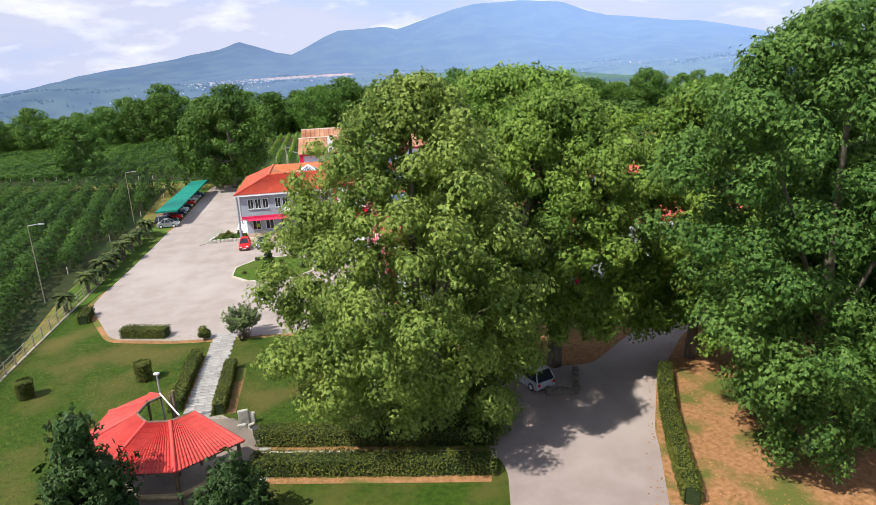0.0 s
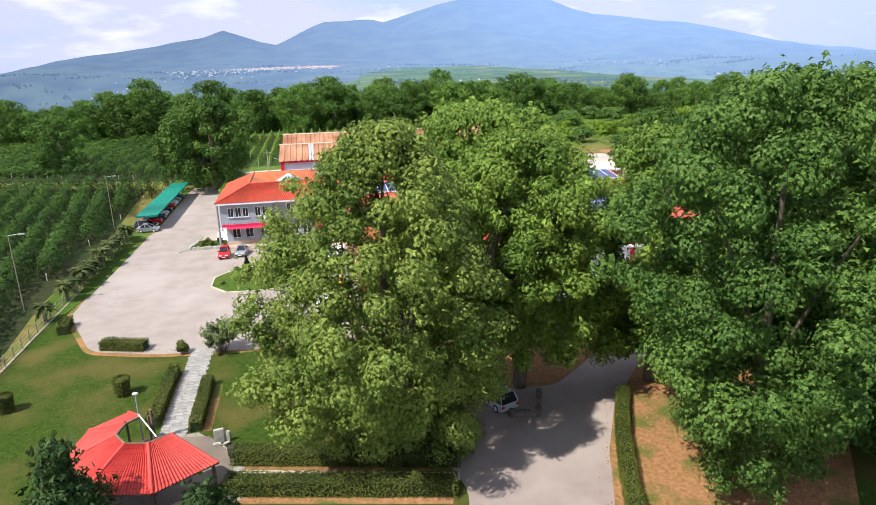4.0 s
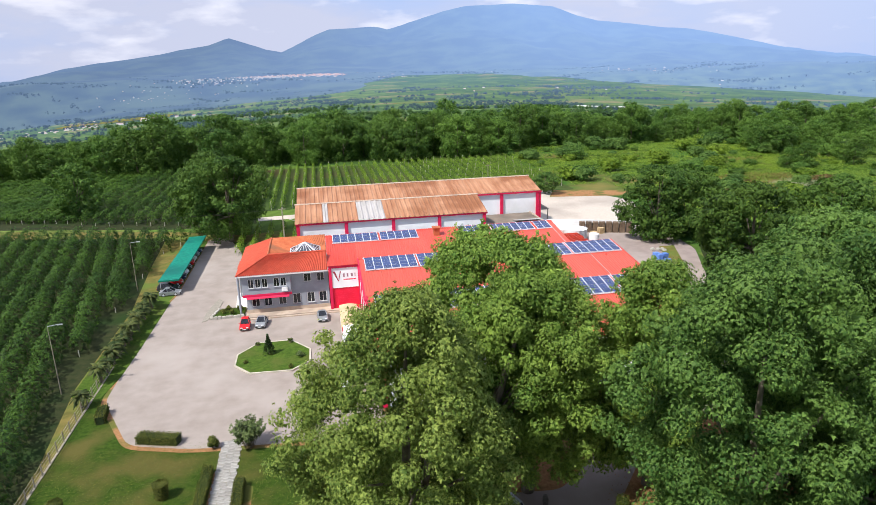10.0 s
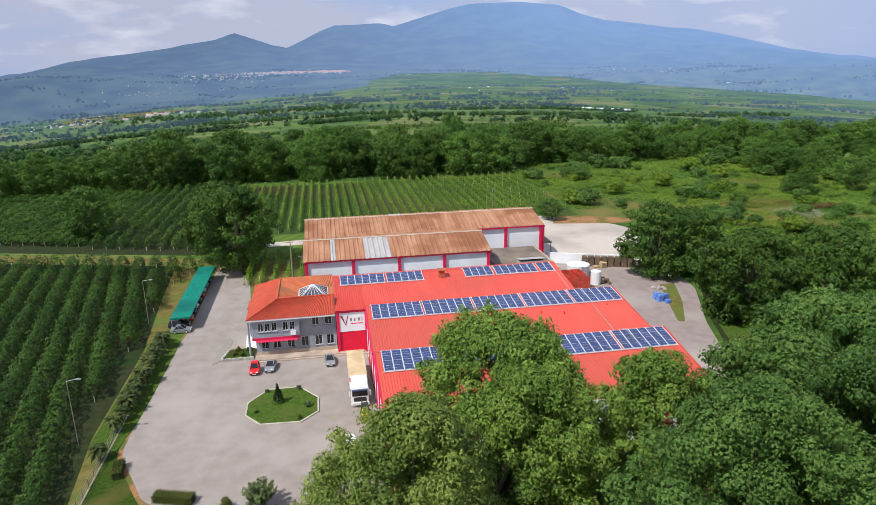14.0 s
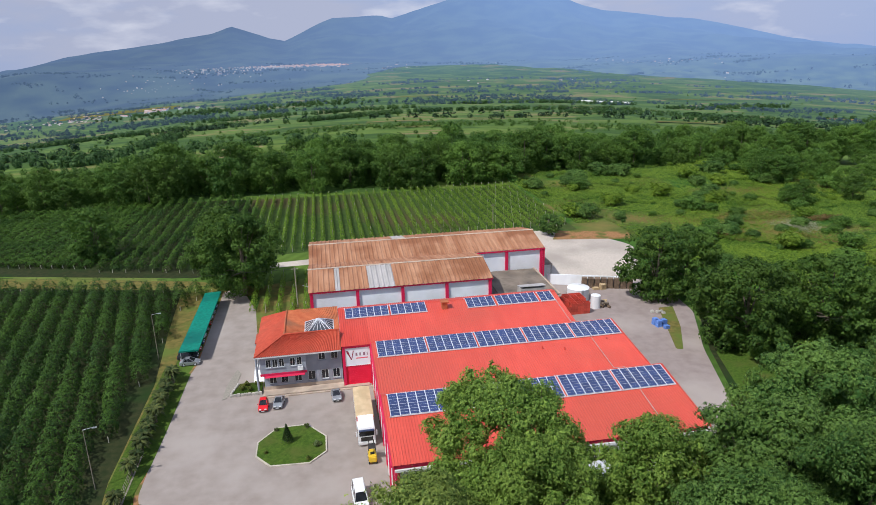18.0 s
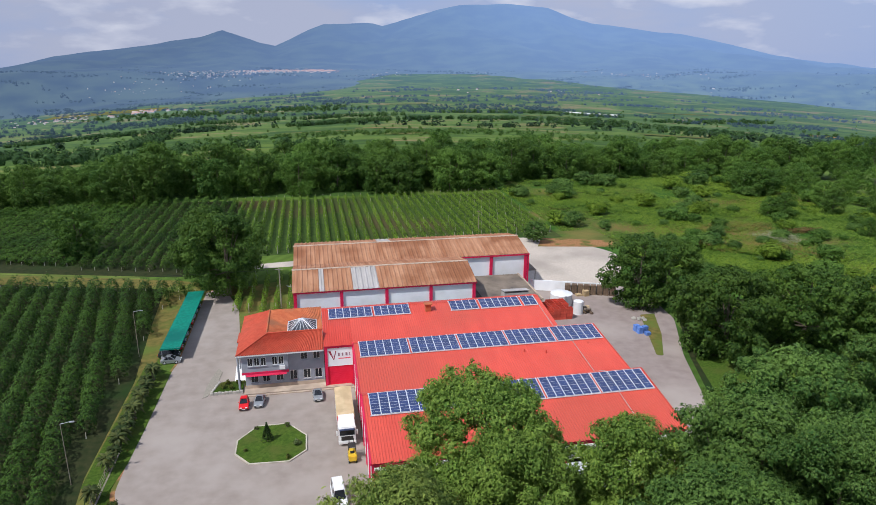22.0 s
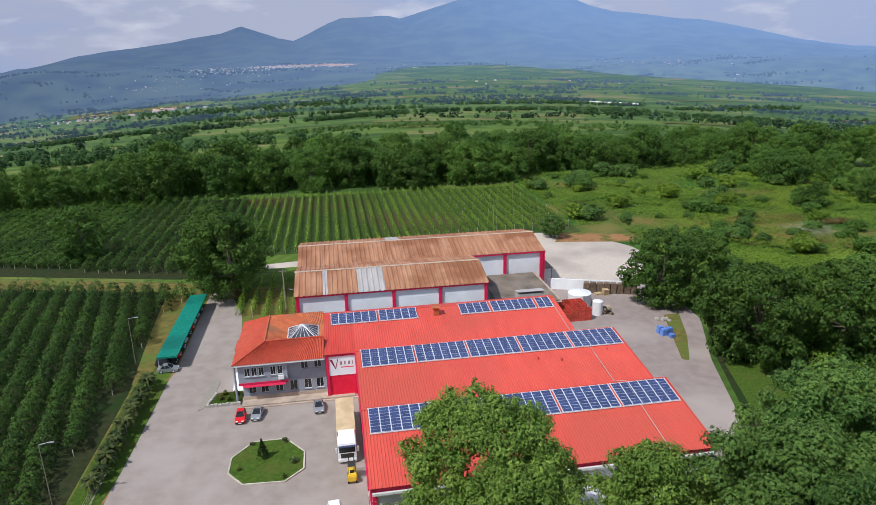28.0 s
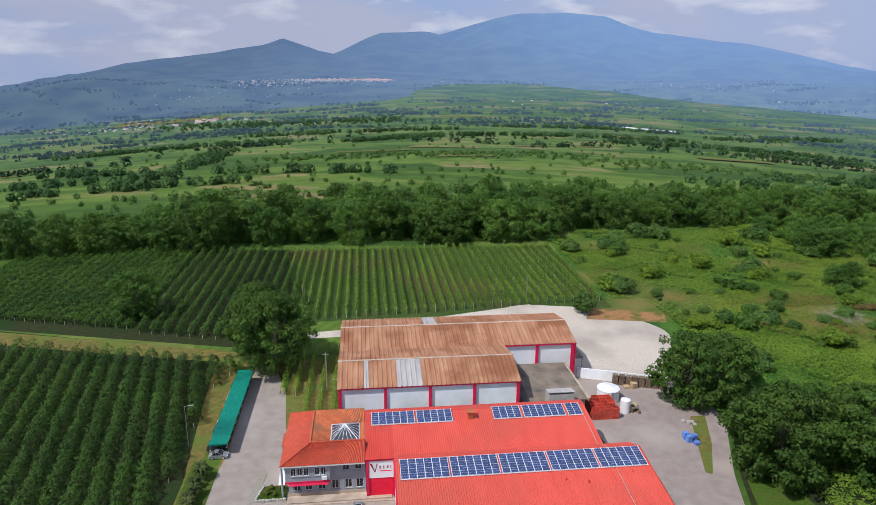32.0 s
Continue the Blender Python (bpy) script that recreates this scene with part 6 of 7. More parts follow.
def forklift():
    e = thing("forklift", site(5.5, 71.6), "small yellow forklift truck beside the lorry", "forklift")
    part("body", box(-0.5, 0.5, -0.2, 1.3, 0.3, 1.0, 0.08), "yellow", e)
    part("counterweight", box(-0.5, 0.5, -0.75, -0.2, 0.35, 1.15, 0.1), "yellow", e)
    part("overhead_guard", box(-0.45, 0.45, -0.1, 0.95, 1.95, 2.02), "darkframe", e)
    for x in (-0.42, 0.42):
        for y in (-0.05, 0.9):
            part("guard_post", tube([(x, y, 0.95), (x, y, 1.96)], [0.03, 0.03], 5), "darkframe", e)
        part("mast", box(x * 0.7 - 0.05, x * 0.7 + 0.05, 1.35, 1.48, 0.1, 2.2), "darkframe", e)
        part("fork", box(x * 0.6 - 0.06, x * 0.6 + 0.06, 1.45, 2.4, 0.1, 0.15), "steel", e)
    part("seat", box(-0.25, 0.25, 0.05, 0.5, 1.0, 1.12, 0.03), "rubber", e)
    for x in (-0.45, 0.45):
        for y in (-0.4, 1.0):
            wheel(e, x, y, 0.25, 0.18)
    return e


forklift()


# ---- carport ----
def carport():
    e = thing("carport", site(-23.2, 104.4), "long green shade-net carport on steel posts", "carport")
    Lc, n = 27.4, 18
    bm = bmesh.new()
    grid = [[bm.verts.new((x, Lc * i / n, 2.35 + 0.12 * x / 3.2 - 0.05 * math.sin(math.pi * ((i * 0.5) % 1.0)))) for x in (0, 1.05, 2.1, 3.15)] for i in range(n + 1)]
    for a, b in zip(grid, grid[1:]):
        for k in range(3):
            bm.faces.new((a[k], a[k + 1], b[k + 1], b[k]))
    bmesh.ops.recalc_face_normals(bm, faces=list(bm.faces))
    part("net_roof", bm, "net", e)
    part("net_edge", box(3.13, 3.17, 0, Lc, 2.25, 2.47), "net", e)
    part("net_end", box(0, 3.15, -0.03, 0.0, 2.15, 2.4), "net", e)
    for i in range(10):
        y = 0.1 + (Lc - 0.2) * i / 9
        part("post", tube([(0.25, y, 0), (0.25, y, 2.34)], [0.05, 0.05], 6), "steel", e)
        part("beam", tube([(0.05, y, 2.29), (3.1, y, 2.40)], [0.035, 0.035], 5), "steel", e)
    return e


carport()


# ---- island, kerbs and beds of the car park ----
def island():
    e = thing("traffic_island", site(-4.45, 77.0), "eight-sided lawn island with a pale kerb", "traffic island")
    pts = [(-4.45, -1.5), (-2.5, -4.0), (2.3, -4.3), (4.45, -2.2), (4.45, 1.3), (2.0, 4.7), (-2.1, 4.7), (-4.45, 1.6)]
    inn = [(x * 0.962, y * 0.958) for x, y in pts]
    part("lawn", prism(inn, 0.02, 0.17), "turf", e)
    n = len(pts)
    for i in range(n):
        j = (i + 1) % n
        part("kerb_stone", prism([pts[i], pts[j], inn[j], inn[i]], 0.02, 0.20), "kerb", e)
    return e


island()


def conifer(m, h, r, label, seed=3):
    e = thing("young_spruce", m, label, "conifer")
    rr = np.random.default_rng(seed)
    k = 1100
    f = rr.random(k) ** 0.7
    a = rr.uniform(0, 6.283, k)
    q = r * (1 - f) * (0.75 + 0.25 * np.sin(f * 40)) * rr.uniform(0.7, 1.05, k)
    p = np.stack([q * np.cos(a), q * np.sin(a), 0.15 + (h - 0.15) * f], 1)
    d = np.stack([np.cos(a), np.sin(a), np.full(k, -0.1)], 1)
    part("foliage", leaf_mesh("foliage", p, d, 0.26, "conifer", 0.3, 0.35, seed), "conifer", e)
    part("trunk", tube([(0, 0, 0), (0, 0, h * 0.95)], [0.07, 0.01], 6), "bark", e)
    return e


def shrub(m, label, r, h, mat="hedge", size=0.16, count=14, seed=1, name="shrub", stems=3, dens=60, group=""):
    e = thing(name, m, label, "shrub", group)
    rr = np.random.default_rng(seed)
    lobes = [(rr.uniform(-0.55, 0.55) * r, rr.uniform(-0.55, 0.55) * r, h * rr.uniform(0.35, 0.85), r * rr.uniform(0.35, 0.6), r * rr.uniform(0.35, 0.6), h * rr.uniform(0.16, 0.28)) for _ in range(count)]
    p, d = lobed_points(lobes, dens * 0.6, seed)
    p[:, 2] = np.maximum(p[:, 2], 0.03)
    part("foliage", spray_mesh("foliage", p, d, size, mat, 4, seed + 1), mat, e)
    for k in range(stems):
        part("stem", tube([(0, 0, -0.03), (rr.uniform(-0.3, 0.3) * r, rr.uniform(-0.3, 0.3) * r, h * 0.7)], [0.05, 0.015], 5), "bark", e)
    return e


def oleander(m):
    """Upright stems fanning out of one root, each with narrow leaves along its upper part."""
    e = thing("oleander_bush", m, "upright grey-green oleander bush at the path head", "bush")
    rr = np.random.default_rng(105)
    p, d = [], []
    for k in range(48):
        a, out = rr.uniform(0, 2 * math.pi), 1.7 * rr.uniform(0.02, 1) ** 0.6
        h = 2.9 - 0.8 * (out / 1.7) ** 2 + rr.uniform(-0.4, 0.3)
        tip = Vector((out * math.cos(a), out * math.sin(a), h))
        knee = Vector((tip.x * 0.45, tip.y * 0.45, h * 0.42))
        part("stem", tube([(0.25 * math.cos(a) * out, 0.25 * math.sin(a) * out, -0.03), tuple(knee), tuple(tip)], [0.022, 0.016, 0.006], 5), "bark", e)
        for t in rr.uniform(0, 1, 46):
            q = knee.lerp(tip, t ** 0.8)
            p.append((q.x + rr.normal(0, 0.09), q.y + rr.normal(0, 0.09), q.z + rr.normal(0, 0.08)))
            d.append((0.6 * math.cos(a) + rr.normal(0, 0.5), 0.6 * math.sin(a) + rr.normal(0, 0.5), 0.8))
    d = np.array(d)
    part("foliage", spray_mesh("foliage", np.array(p), d / np.linalg.norm(d, axis=1, keepdims=True), 0.15, "olive", 3, 106), "olive", e)


conifer(site(-5.0, 77.9, 0.15), 2.6, 0.95, "young dark spruce on the island lawn")
shrub(site(-1.2, 76.3, 0.15), "low pale shrub on the island lawn", 0.5, 0.65, "olive", 0.13, seed=61)
shrub(site(-7.6, 75.9, 0.15), "small shrub on the island lawn", 0.3, 0.35, "hedge", 0.11, seed=62)
shrub(site(-2.3, 73.6, 0.15), "tiny shrub on the island lawn", 0.35, 0.4, "hedge", 0.12, seed=63)


def palm(m, h, label, seed=1, size=1.5, group="palms along the car park"):
    e = thing("palm", m, label, "palm tree", group)
    rr = np.random.default_rng(seed)
    part("trunk", tube([(0, 0, -0.05), (0.05, 0.03, h * 0.5), (0, 0, h)], [0.2, 0.17, 0.15], 8), "bark", e)
    vs, fs = [], []
    for k in range(64):
        a, up = rr.uniform(0, 6.283), rr.uniform(-0.2, 1.25)
        L = size * rr.uniform(0.7, 1.1)
        pr = None
        for i in range(6):
            t = i / 5
            q = L * t * math.cos(up * (1 - 0.5 * t))
            z = h + L * t * math.sin(up) - 0.65 * L * t * t
            w = 0.17 * L * math.sin(math.pi * min(1, 0.12 + 0.85 * t))
            c, s = math.cos(a), math.sin(a)
            for sgn in (-1, 1):
                vs.append((q * c - sgn * w * s, q * s + sgn * w * c, z - 0.10 * w))
            vs.append((q * c, q * s, z + 0.05))
            b = len(vs) - 3
            if pr is not None:
                fs += [(pr, b, b + 2, pr + 2), (pr + 2, b + 2, b + 1, pr + 1)]
            pr = b
    part("fronds", mesh_from("fronds", vs, fs, "palm"), "palm", e)
    return e


p0 = palm(site(-23.6, 69.3), 1.5, "short palm on the grass strip", 71, 1.15)
p1 = palm(site(-23.4, 75.0), 1.8, "short palm on the grass strip", 72, 1.3)
for k, v in enumerate((77.4, 79.5, 81.4, 83.2, 85.0, 86.8, 88.6, 90.4, 92.2, 94.0, 96.0, 98.2, 100.4)):
    o = copy_thing((p0, p1)[k % 2], site(-23.3 + 0.25 * math.sin(3 * k), v, 0, 50 * k))
    o.scale = (0.95 + 0.1 * (k % 3),) * 3
palm(site(-2.6, 80.9, 0.15), 0.4, "small palm on the island lawn", 73, 0.4, "")
palm(site(-6.6, 80.9, 0.15), 0.25, "small palm on the island lawn", 74, 0.3, "")
patch("hedge_bank", [(-25.6, 72), (-22.4, 70), (-21.5, 76), (-21.2, 84), (-20.9, 100.5), (-25.4, 103.5)], "turf", 0.075, "dark grass strip under the palms", "grass")

# planted corner and steps before the office
e = thing("planter_bed", site(-13.9, 91.5), "planted bed with a rough stone edge", "flower bed")
part("soil_bed", prism([(0.3, 0.35), (4.6, 0.35), (4.6, 3.6), (1.2, 3.6)], 0.02, 0.3), "lawn", e)
for i in range(9):
    part("edge_stone", box(0.02 + i * 0.52, 0.5 + i * 0.52, 0, 0.34, 0, 0.40 + 0.04 * (i % 3), 0.04), "stone", e)
for i in range(6):
    part("edge_stone", box(0.02 + 0.14 * i, 0.34 + 0.14 * i, 0.36 + i * 0.55, 0.88 + i * 0.55, 0, 0.42 + 0.04 * (i % 2), 0.04), "stone", e)
for k, (x, y) in enumerate(((1.6, 1.6), (2.8, 1.2), (3.8, 2.6), (2.2, 2.8))):
    shrub(site(-13.9 + x, 91.5 + y, 0.3), "low garden shrub in the bed", 0.45, 0.7, "hedge", 0.15, 8, 80 + k, dens=50)
solid("entrance_ramp", profile([(0, 0), (4.5, 0), (4.5, 0.9), (3.0, 0.9)], -1.6, 0), "paintwhite", site(-9.2, 95.4), "white entrance ramp and steps", "steps")
solid("paved_apron", prism([(-0.7, -0.5), (0, 0), (0.9, 3.8), (1.2, 7.5), (0.5, 9), (0, 7), (-0.6, 3)], 0.02, 0.10), "joint", site(-14.2, 91.4), "pale paved edging by the office", "paving", kind="structure")
solid("loading_kerb", box(0, 16, 0, 0.35, 0.0, 0.2, 0.02), "plinth", site(-8.6, 90.1), "sand-coloured kerb before the office", "kerb", kind="structure")


# ---- garden: hedges, bushes, path, gazebo ----
def hedge(points, w, h, m, label, seed, mat="hedge", group="clipped hedges"):
    """A clipped hedge along a line: leaves over a box-shaped body."""
    r = np.random.default_rng(seed)
    ps, ds = [], []
    for (x0, y0), (x1, y1) in zip(points, points[1:]):
        L = math.hypot(x1 - x0, y1 - y0)
        k = int(L * (2 * h + w) * 190)
        t = r.uniform(-0.02, 1.02, k)
        s = r.uniform(0, 2 * h + w, k)
        side = np.where(s < h, -1.0, np.where(s > h + w, 1.0, 0.0))
        off = np.where(side == 0, s - h - w / 2, side * w / 2)
        z = np.where(side < 0, s, np.where(side > 0, s - h - w, h))
        off, z = off + r.normal(0, 0.04, k), np.maximum(0.03, z + r.normal(0, 0.045, k) + 0.04 * np.sin(t * L * 1.7))
        nx, ny = -(y1 - y0) / L, (x1 - x0) / L
        ps.append(np.stack([x0 + (x1 - x0) * t + nx * off, y0 + (y1 - y0) * t + ny * off, z], 1))
        ds.append(np.stack([nx * side, ny * side, np.where(side == 0, 1.0, 0.2)], 1))
    e = thing("hedge", m @ Matrix.Translation((*points[0], 0)), label, "hedge", group)
    off0 = np.array((*points[0], 0.0))
    part("foliage", leaf_mesh("foliage", np.concatenate(ps) - off0, np.concatenate(ds), 0.13, mat, seed=seed), mat, e)
    # dark body fills the hedge, its inner shade painted by colour
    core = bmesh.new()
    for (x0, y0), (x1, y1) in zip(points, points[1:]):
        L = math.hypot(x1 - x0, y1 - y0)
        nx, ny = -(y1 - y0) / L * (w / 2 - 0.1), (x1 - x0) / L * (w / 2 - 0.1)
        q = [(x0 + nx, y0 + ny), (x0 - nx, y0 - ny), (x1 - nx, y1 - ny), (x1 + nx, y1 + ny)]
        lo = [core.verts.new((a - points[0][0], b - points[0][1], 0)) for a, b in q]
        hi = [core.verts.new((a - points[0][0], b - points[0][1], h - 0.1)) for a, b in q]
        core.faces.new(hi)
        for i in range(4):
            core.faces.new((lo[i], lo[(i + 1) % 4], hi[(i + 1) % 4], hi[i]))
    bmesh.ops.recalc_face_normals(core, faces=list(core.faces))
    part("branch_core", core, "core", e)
    return e


HL = "clipped box hedge, green with brownish top"
hedge([(-8.75, 46.2), (-8.75, 54.4)], 0.8, 0.85, SITE, HL + ", by the stone path", 90)
hedge([(-5.75, 45.0), (-5.85, 52.0)], 0.8, 0.85, SITE, HL + ", by the stone path", 91)
hedge([(-12.8, 38.9), (1.0, 39.2)], 1.15, 1.0, ID, HL + ", beside the cross path", 92)
hedge([(-12.2, 36.0), (0.9, 36.4)], 1.15, 1.0, ID, HL + ", beside the cross path", 93)
hedge([(10.7, 33.6), (11.15, 38.5), (11.7, 42.5), (12.7, 47.3)], 0.85, 1.0, ID, "long clipped green hedge along the drive", 94)
hedge([(-16.0, 61.0), (-12.2, 59.9)], 1.1, 0.9, SITE, "short clipped hedge at the car park edge", 95)
hedge([(-21.0, 67.8), (-20.7, 65.2)], 0.9, 0.9, SITE, "short clipped hedge at the car park corner", 96)


def clipped_bush(x, y, r, h, seed):
    e = thing("clipped_bush", W(x, y), "round clipped bush with a flat top on the lawn", "bush", "clipped bushes on the lawn")
    rr = np.random.default_rng(seed)
    k = 2600
    a, t = rr.uniform(0, 6.283, k), rr.uniform(0, 1.35, k)
    z = np.where(t < 1, t * h, h)
    q = np.where(t < 1, r * (0.78 + 0.22 * t), r * np.sqrt(rr.random(k)))
    p = np.stack([q * np.cos(a), q * np.sin(a), np.maximum(0.04, z)], 1) + rr.normal(0, 0.035, (k, 3))
    d = np.stack([np.cos(a), np.sin(a), np.where(t < 1, 0.1, 2.0)], 1)
    part("foliage", leaf_mesh("foliage", p, d, 0.12, "hedge", seed=seed), "hedge", e)
    # no real stem: a dark drum that paints the bush's inner shade
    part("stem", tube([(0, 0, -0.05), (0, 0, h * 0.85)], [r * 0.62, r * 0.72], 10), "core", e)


clipped_bush(-24.6, 47.0, 0.6, 1.45, 101)
clipped_bush(-32.0, 44.4, 0.6, 1.35, 102)
clipped_bush(-11.5, 44.4, 0.66, 1.3, 103)
shrub(site(-8.9, 58.3), "small round green bush at the path head", 0.6, 1.2, "hedge", 0.13, 14, 104, dens=80)
oleander(site(-5.6, 57.8))
tree("evergreen_bush", W(-18.2, 30.6), "tall dark evergreen bush beside the gazebo", 1.7, 6.4, 0.15, 106, "conifer", 60, 0.12, 110, 0.12, "bush", top=0.3, lobe=0.5, dome=0.6, foot=0.8, limbs=3, leaves=4)
tree("evergreen_bush", W(-11.4, 31.0), "dark evergreen bush beside the gazebo", 1.9, 3.6, 0.15, 107, "conifer", 60, 0.12, 110, 0.12, "bush", top=0.3, lobe=0.5, dome=0.6, foot=0.8, limbs=3, leaves=4)

# flagstones of the path and the paved crossing
stones = []
for k in range(6):
    bm = bmesh.new()
    rr = np.random.default_rng(200 + k)
    w, h = 0.29 + 0.03 * (k % 3), 0.21 + 0.025 * (k % 2)
    pts = [(-w + rr.uniform(0, 0.05), -h + rr.uniform(0, 0.04)), (w - rr.uniform(0, 0.05), -h + rr.uniform(0, 0.04)), (w - rr.uniform(0, 0.03), h - rr.uniform(0, 0.04)), (-w + rr.uniform(0, 0.05), h - rr.uniform(0, 0.03))]
    bm = prism(pts, 0.0, 0.05)
    me = bpy.data.meshes.new("flagstone")
    bm.to_mesh(me)
    bm.free()
    me.materials.append(M["flag"])
    stones.append(me)
path_bed = patch("stone_path", [(-8.15, 44.5), (-6.35, 44.5), (-6.45, 59.2), (-8.2, 59.4)], "joint", 0.045, "pale irregular flagstone path", "path")
court = patch("paved_crossing", [(-8.6, 44.6), (-9.0, 41.0), (-5.4, 37.6), (-3.8, 36.2), (-2.0, 37.0), (-2.2, 41.2), (-5.6, 44.9)], "joint", 0.047, "crazy-paved crossing by the gazebo", "paving")
fr = np.random.default_rng(9)


def lay(parent, u, v, z, turn):
    o = part("flagstone", stones[int(fr.integers(6))], "flag", parent)
    o.location = (u, v, z)
    o.rotation_euler = (0, 0, turn)


for j in range(31):
    for i in range(3):
        lay(path_bed, -7.88 + 0.61 * i + fr.uniform(-0.02, 0.02) + (0.06 if j % 2 else -0.04), 44.85 + 0.47 * j, 0.03 + fr.uniform(0, 0.008), fr.uniform(-0.05, 0.05))
for j in range(14):
    for i in range(12):
        u, v = -8.8 + 0.62 * i, 36.8 + 0.55 * j
        if (u > -8.3 + 0.9 * max(0, 41 - v)) and (v < 44.4 - 0.75 * max(0, u + 5.6)) and u < -2.4 and v > 37.2 and u + v > 32.8 and u - 0.2 * v < -9.4:
            lay(court, u + fr.uniform(-0.04, 0.04), v + fr.uniform(-0.04, 0.04), 0.032 + fr.uniform(0, 0.008), fr.uniform(-0.35, 0.35))
patch("cross_path", [(-12.6, 37.2), (1.2, 37.45), (1.2, 38.2), (-12.6, 38.0)], "kerb", 0.05, "narrow pale concrete path between hedges", "path", ID)


def gazebo():
    e = thing("gazebo", W(-17.1, 37.0, -13), "open gazebo with a red tiled ring roof", "gazebo")
    R0, R1, z0, z1 = 4.95, 1.7, 2.3, 3.5
    def at(r, deg, z):
        return Vector((r * math.cos(radians(deg)), r * math.sin(radians(deg)), z))
    for k in range(5):
        a0, a1 = (130 + 45 * k if k else 145), 175 + 45 * k
        a, b, c, d = at(R0, a0, z0), at(R0, a1, z0), at(R1, a1, z1), at(R1, a0, z1)
        nrm = (b - a).cross(d - a).normalized()
        nrm = nrm if nrm.z > 0 else -nrm
        cols = 19
        for i in range(cols):
            vs, fs = [], []
            t0, t1 = i / cols, (i + 1) / cols
            # nine lapped tiles up the slope, each lip proud of the one above
            for r in range(18):
                q = (r // 2 + r % 2) / 9
                for s in range(5):
                    t = t0 + (t1 - t0) * s / 4
                    hgt = 0.075 * math.sin(math.pi * s / 4) + (0.03 if r % 2 == 0 else 0.0)
                    vs.append(tuple(a.lerp(b, t).lerp(d.lerp(c, t), q) + nrm * hgt))
            for r in range(17):
                for s in range(4):
                    fs.append((5 * r + s, 5 * r + s + 1, 5 * r + s + 6, 5 * r + s + 5))
            part("tile_course", mesh_from("tile_course", vs, fs, "gazebo"), "gazebo", e)
        part("ceiling_board", mesh_from("ceiling_board", [tuple(p - nrm * 0.06) for p in (a, b, c, d)], [(0, 1, 2, 3)], "darkwood"), "darkwood", e)
        part("hip_tile", tube([a + nrm * 0.05, d + nrm * 0.05], [0.11, 0.11], 8), "gazebo", e)
        part("ring_beam", tube([c, d], [0.09, 0.09], 6), "darkwood", e)
        part("eave_beam", tube([at(4.6, a0, 2.32), at(4.6, a1, 2.32)], [0.08, 0.08], 6), "darkwood", e)
    part("hip_tile", tube([at(R0, -5, z0), at(R1, -5, z1)], [0.11, 0.11], 8), "gazebo", e)
    for k in range(2, 8):
        p = at(4.55, 40 + 45 * k, 0)
        part("post", tube([p, p + Vector((0, 0, 2.35))], [0.11, 0.10], 8), "darkwood", e)
        if k < 7:
            q0, q1 = at(4.2, 40 + 45 * k, 0.45), at(4.2, 85 + 45 * k, 0.45)
            part("bench_plank", tube([q0, q1], [0.16, 0.16], 4), "wood", e)
        part("inner_post", tube([at(1.65, 40 + 45 * k, 0), at(1.65, 40 + 45 * k, 3.45)], [0.07, 0.07], 6), "darkwood", e)
    # slab takes the dark felt colour to paint the shade under the roof
    part("floor_slab", prism([(4.75 * math.cos(radians(40 + 45 * k)), 4.75 * math.sin(radians(40 + 45 * k))) for k in range(8)], 0, 0.12), "oldroof", e)
    part("loose_pipe", tube([at(1.85, 146, 3.62), at(1.3, -29, 3.5)], [0.045, 0.045], 6), "frame", e)
    return e


gazebo()
e = thing("garden_lamp", W(-19.6, 40.4), "grey garden lamp post with a flat head", "lamp")
part("post", tube([(0, 0, 0), (0, 0, 3.8)], [0.065, 0.055], 8), "steel", e)
part("head", box(-0.17, 0.17, -0.12, 0.12, 3.8, 3.93, 0.03), "alu", e)
e = thing("stone_monument", W(-14.7, 40.9, 20), "pale stone slabs set upright by the paving", "stone monument")
for k, (x, y, w, h, t) in enumerate(((0, 0, 0.9, 1.5, 8), (0.75, 0.1, 0.5, 1.1, -14), (-0.2, -0.7, 0.7, 0.5, 4), (0.6, -0.6, 0.6, 0.35, 30))):
    p = part("slab", box(-w / 2, w / 2, -0.14, 0.14, 0.03, h, 0.05), "stone", e)
    p.location, p.rotation_euler = (x, y, 0.02), (radians(3), 0, radians(t))
e.scale = (0.72, 0.72, 0.72)
solid("litter_bin", tube([(0, 0, 0.04), (0, 0, 0.75), (0, 0, 0.82)], [0.26, 0.32, 0.30], 12), "darkframe", W(-13.2, 39.3), "black litter bin at the hedge end", "bin")
e = thing("stone_planter", W(5.6, 44.7, 4), "low rough dark stone wall round the tree bed", "stone wall")
rr = np.random.default_rng(207)
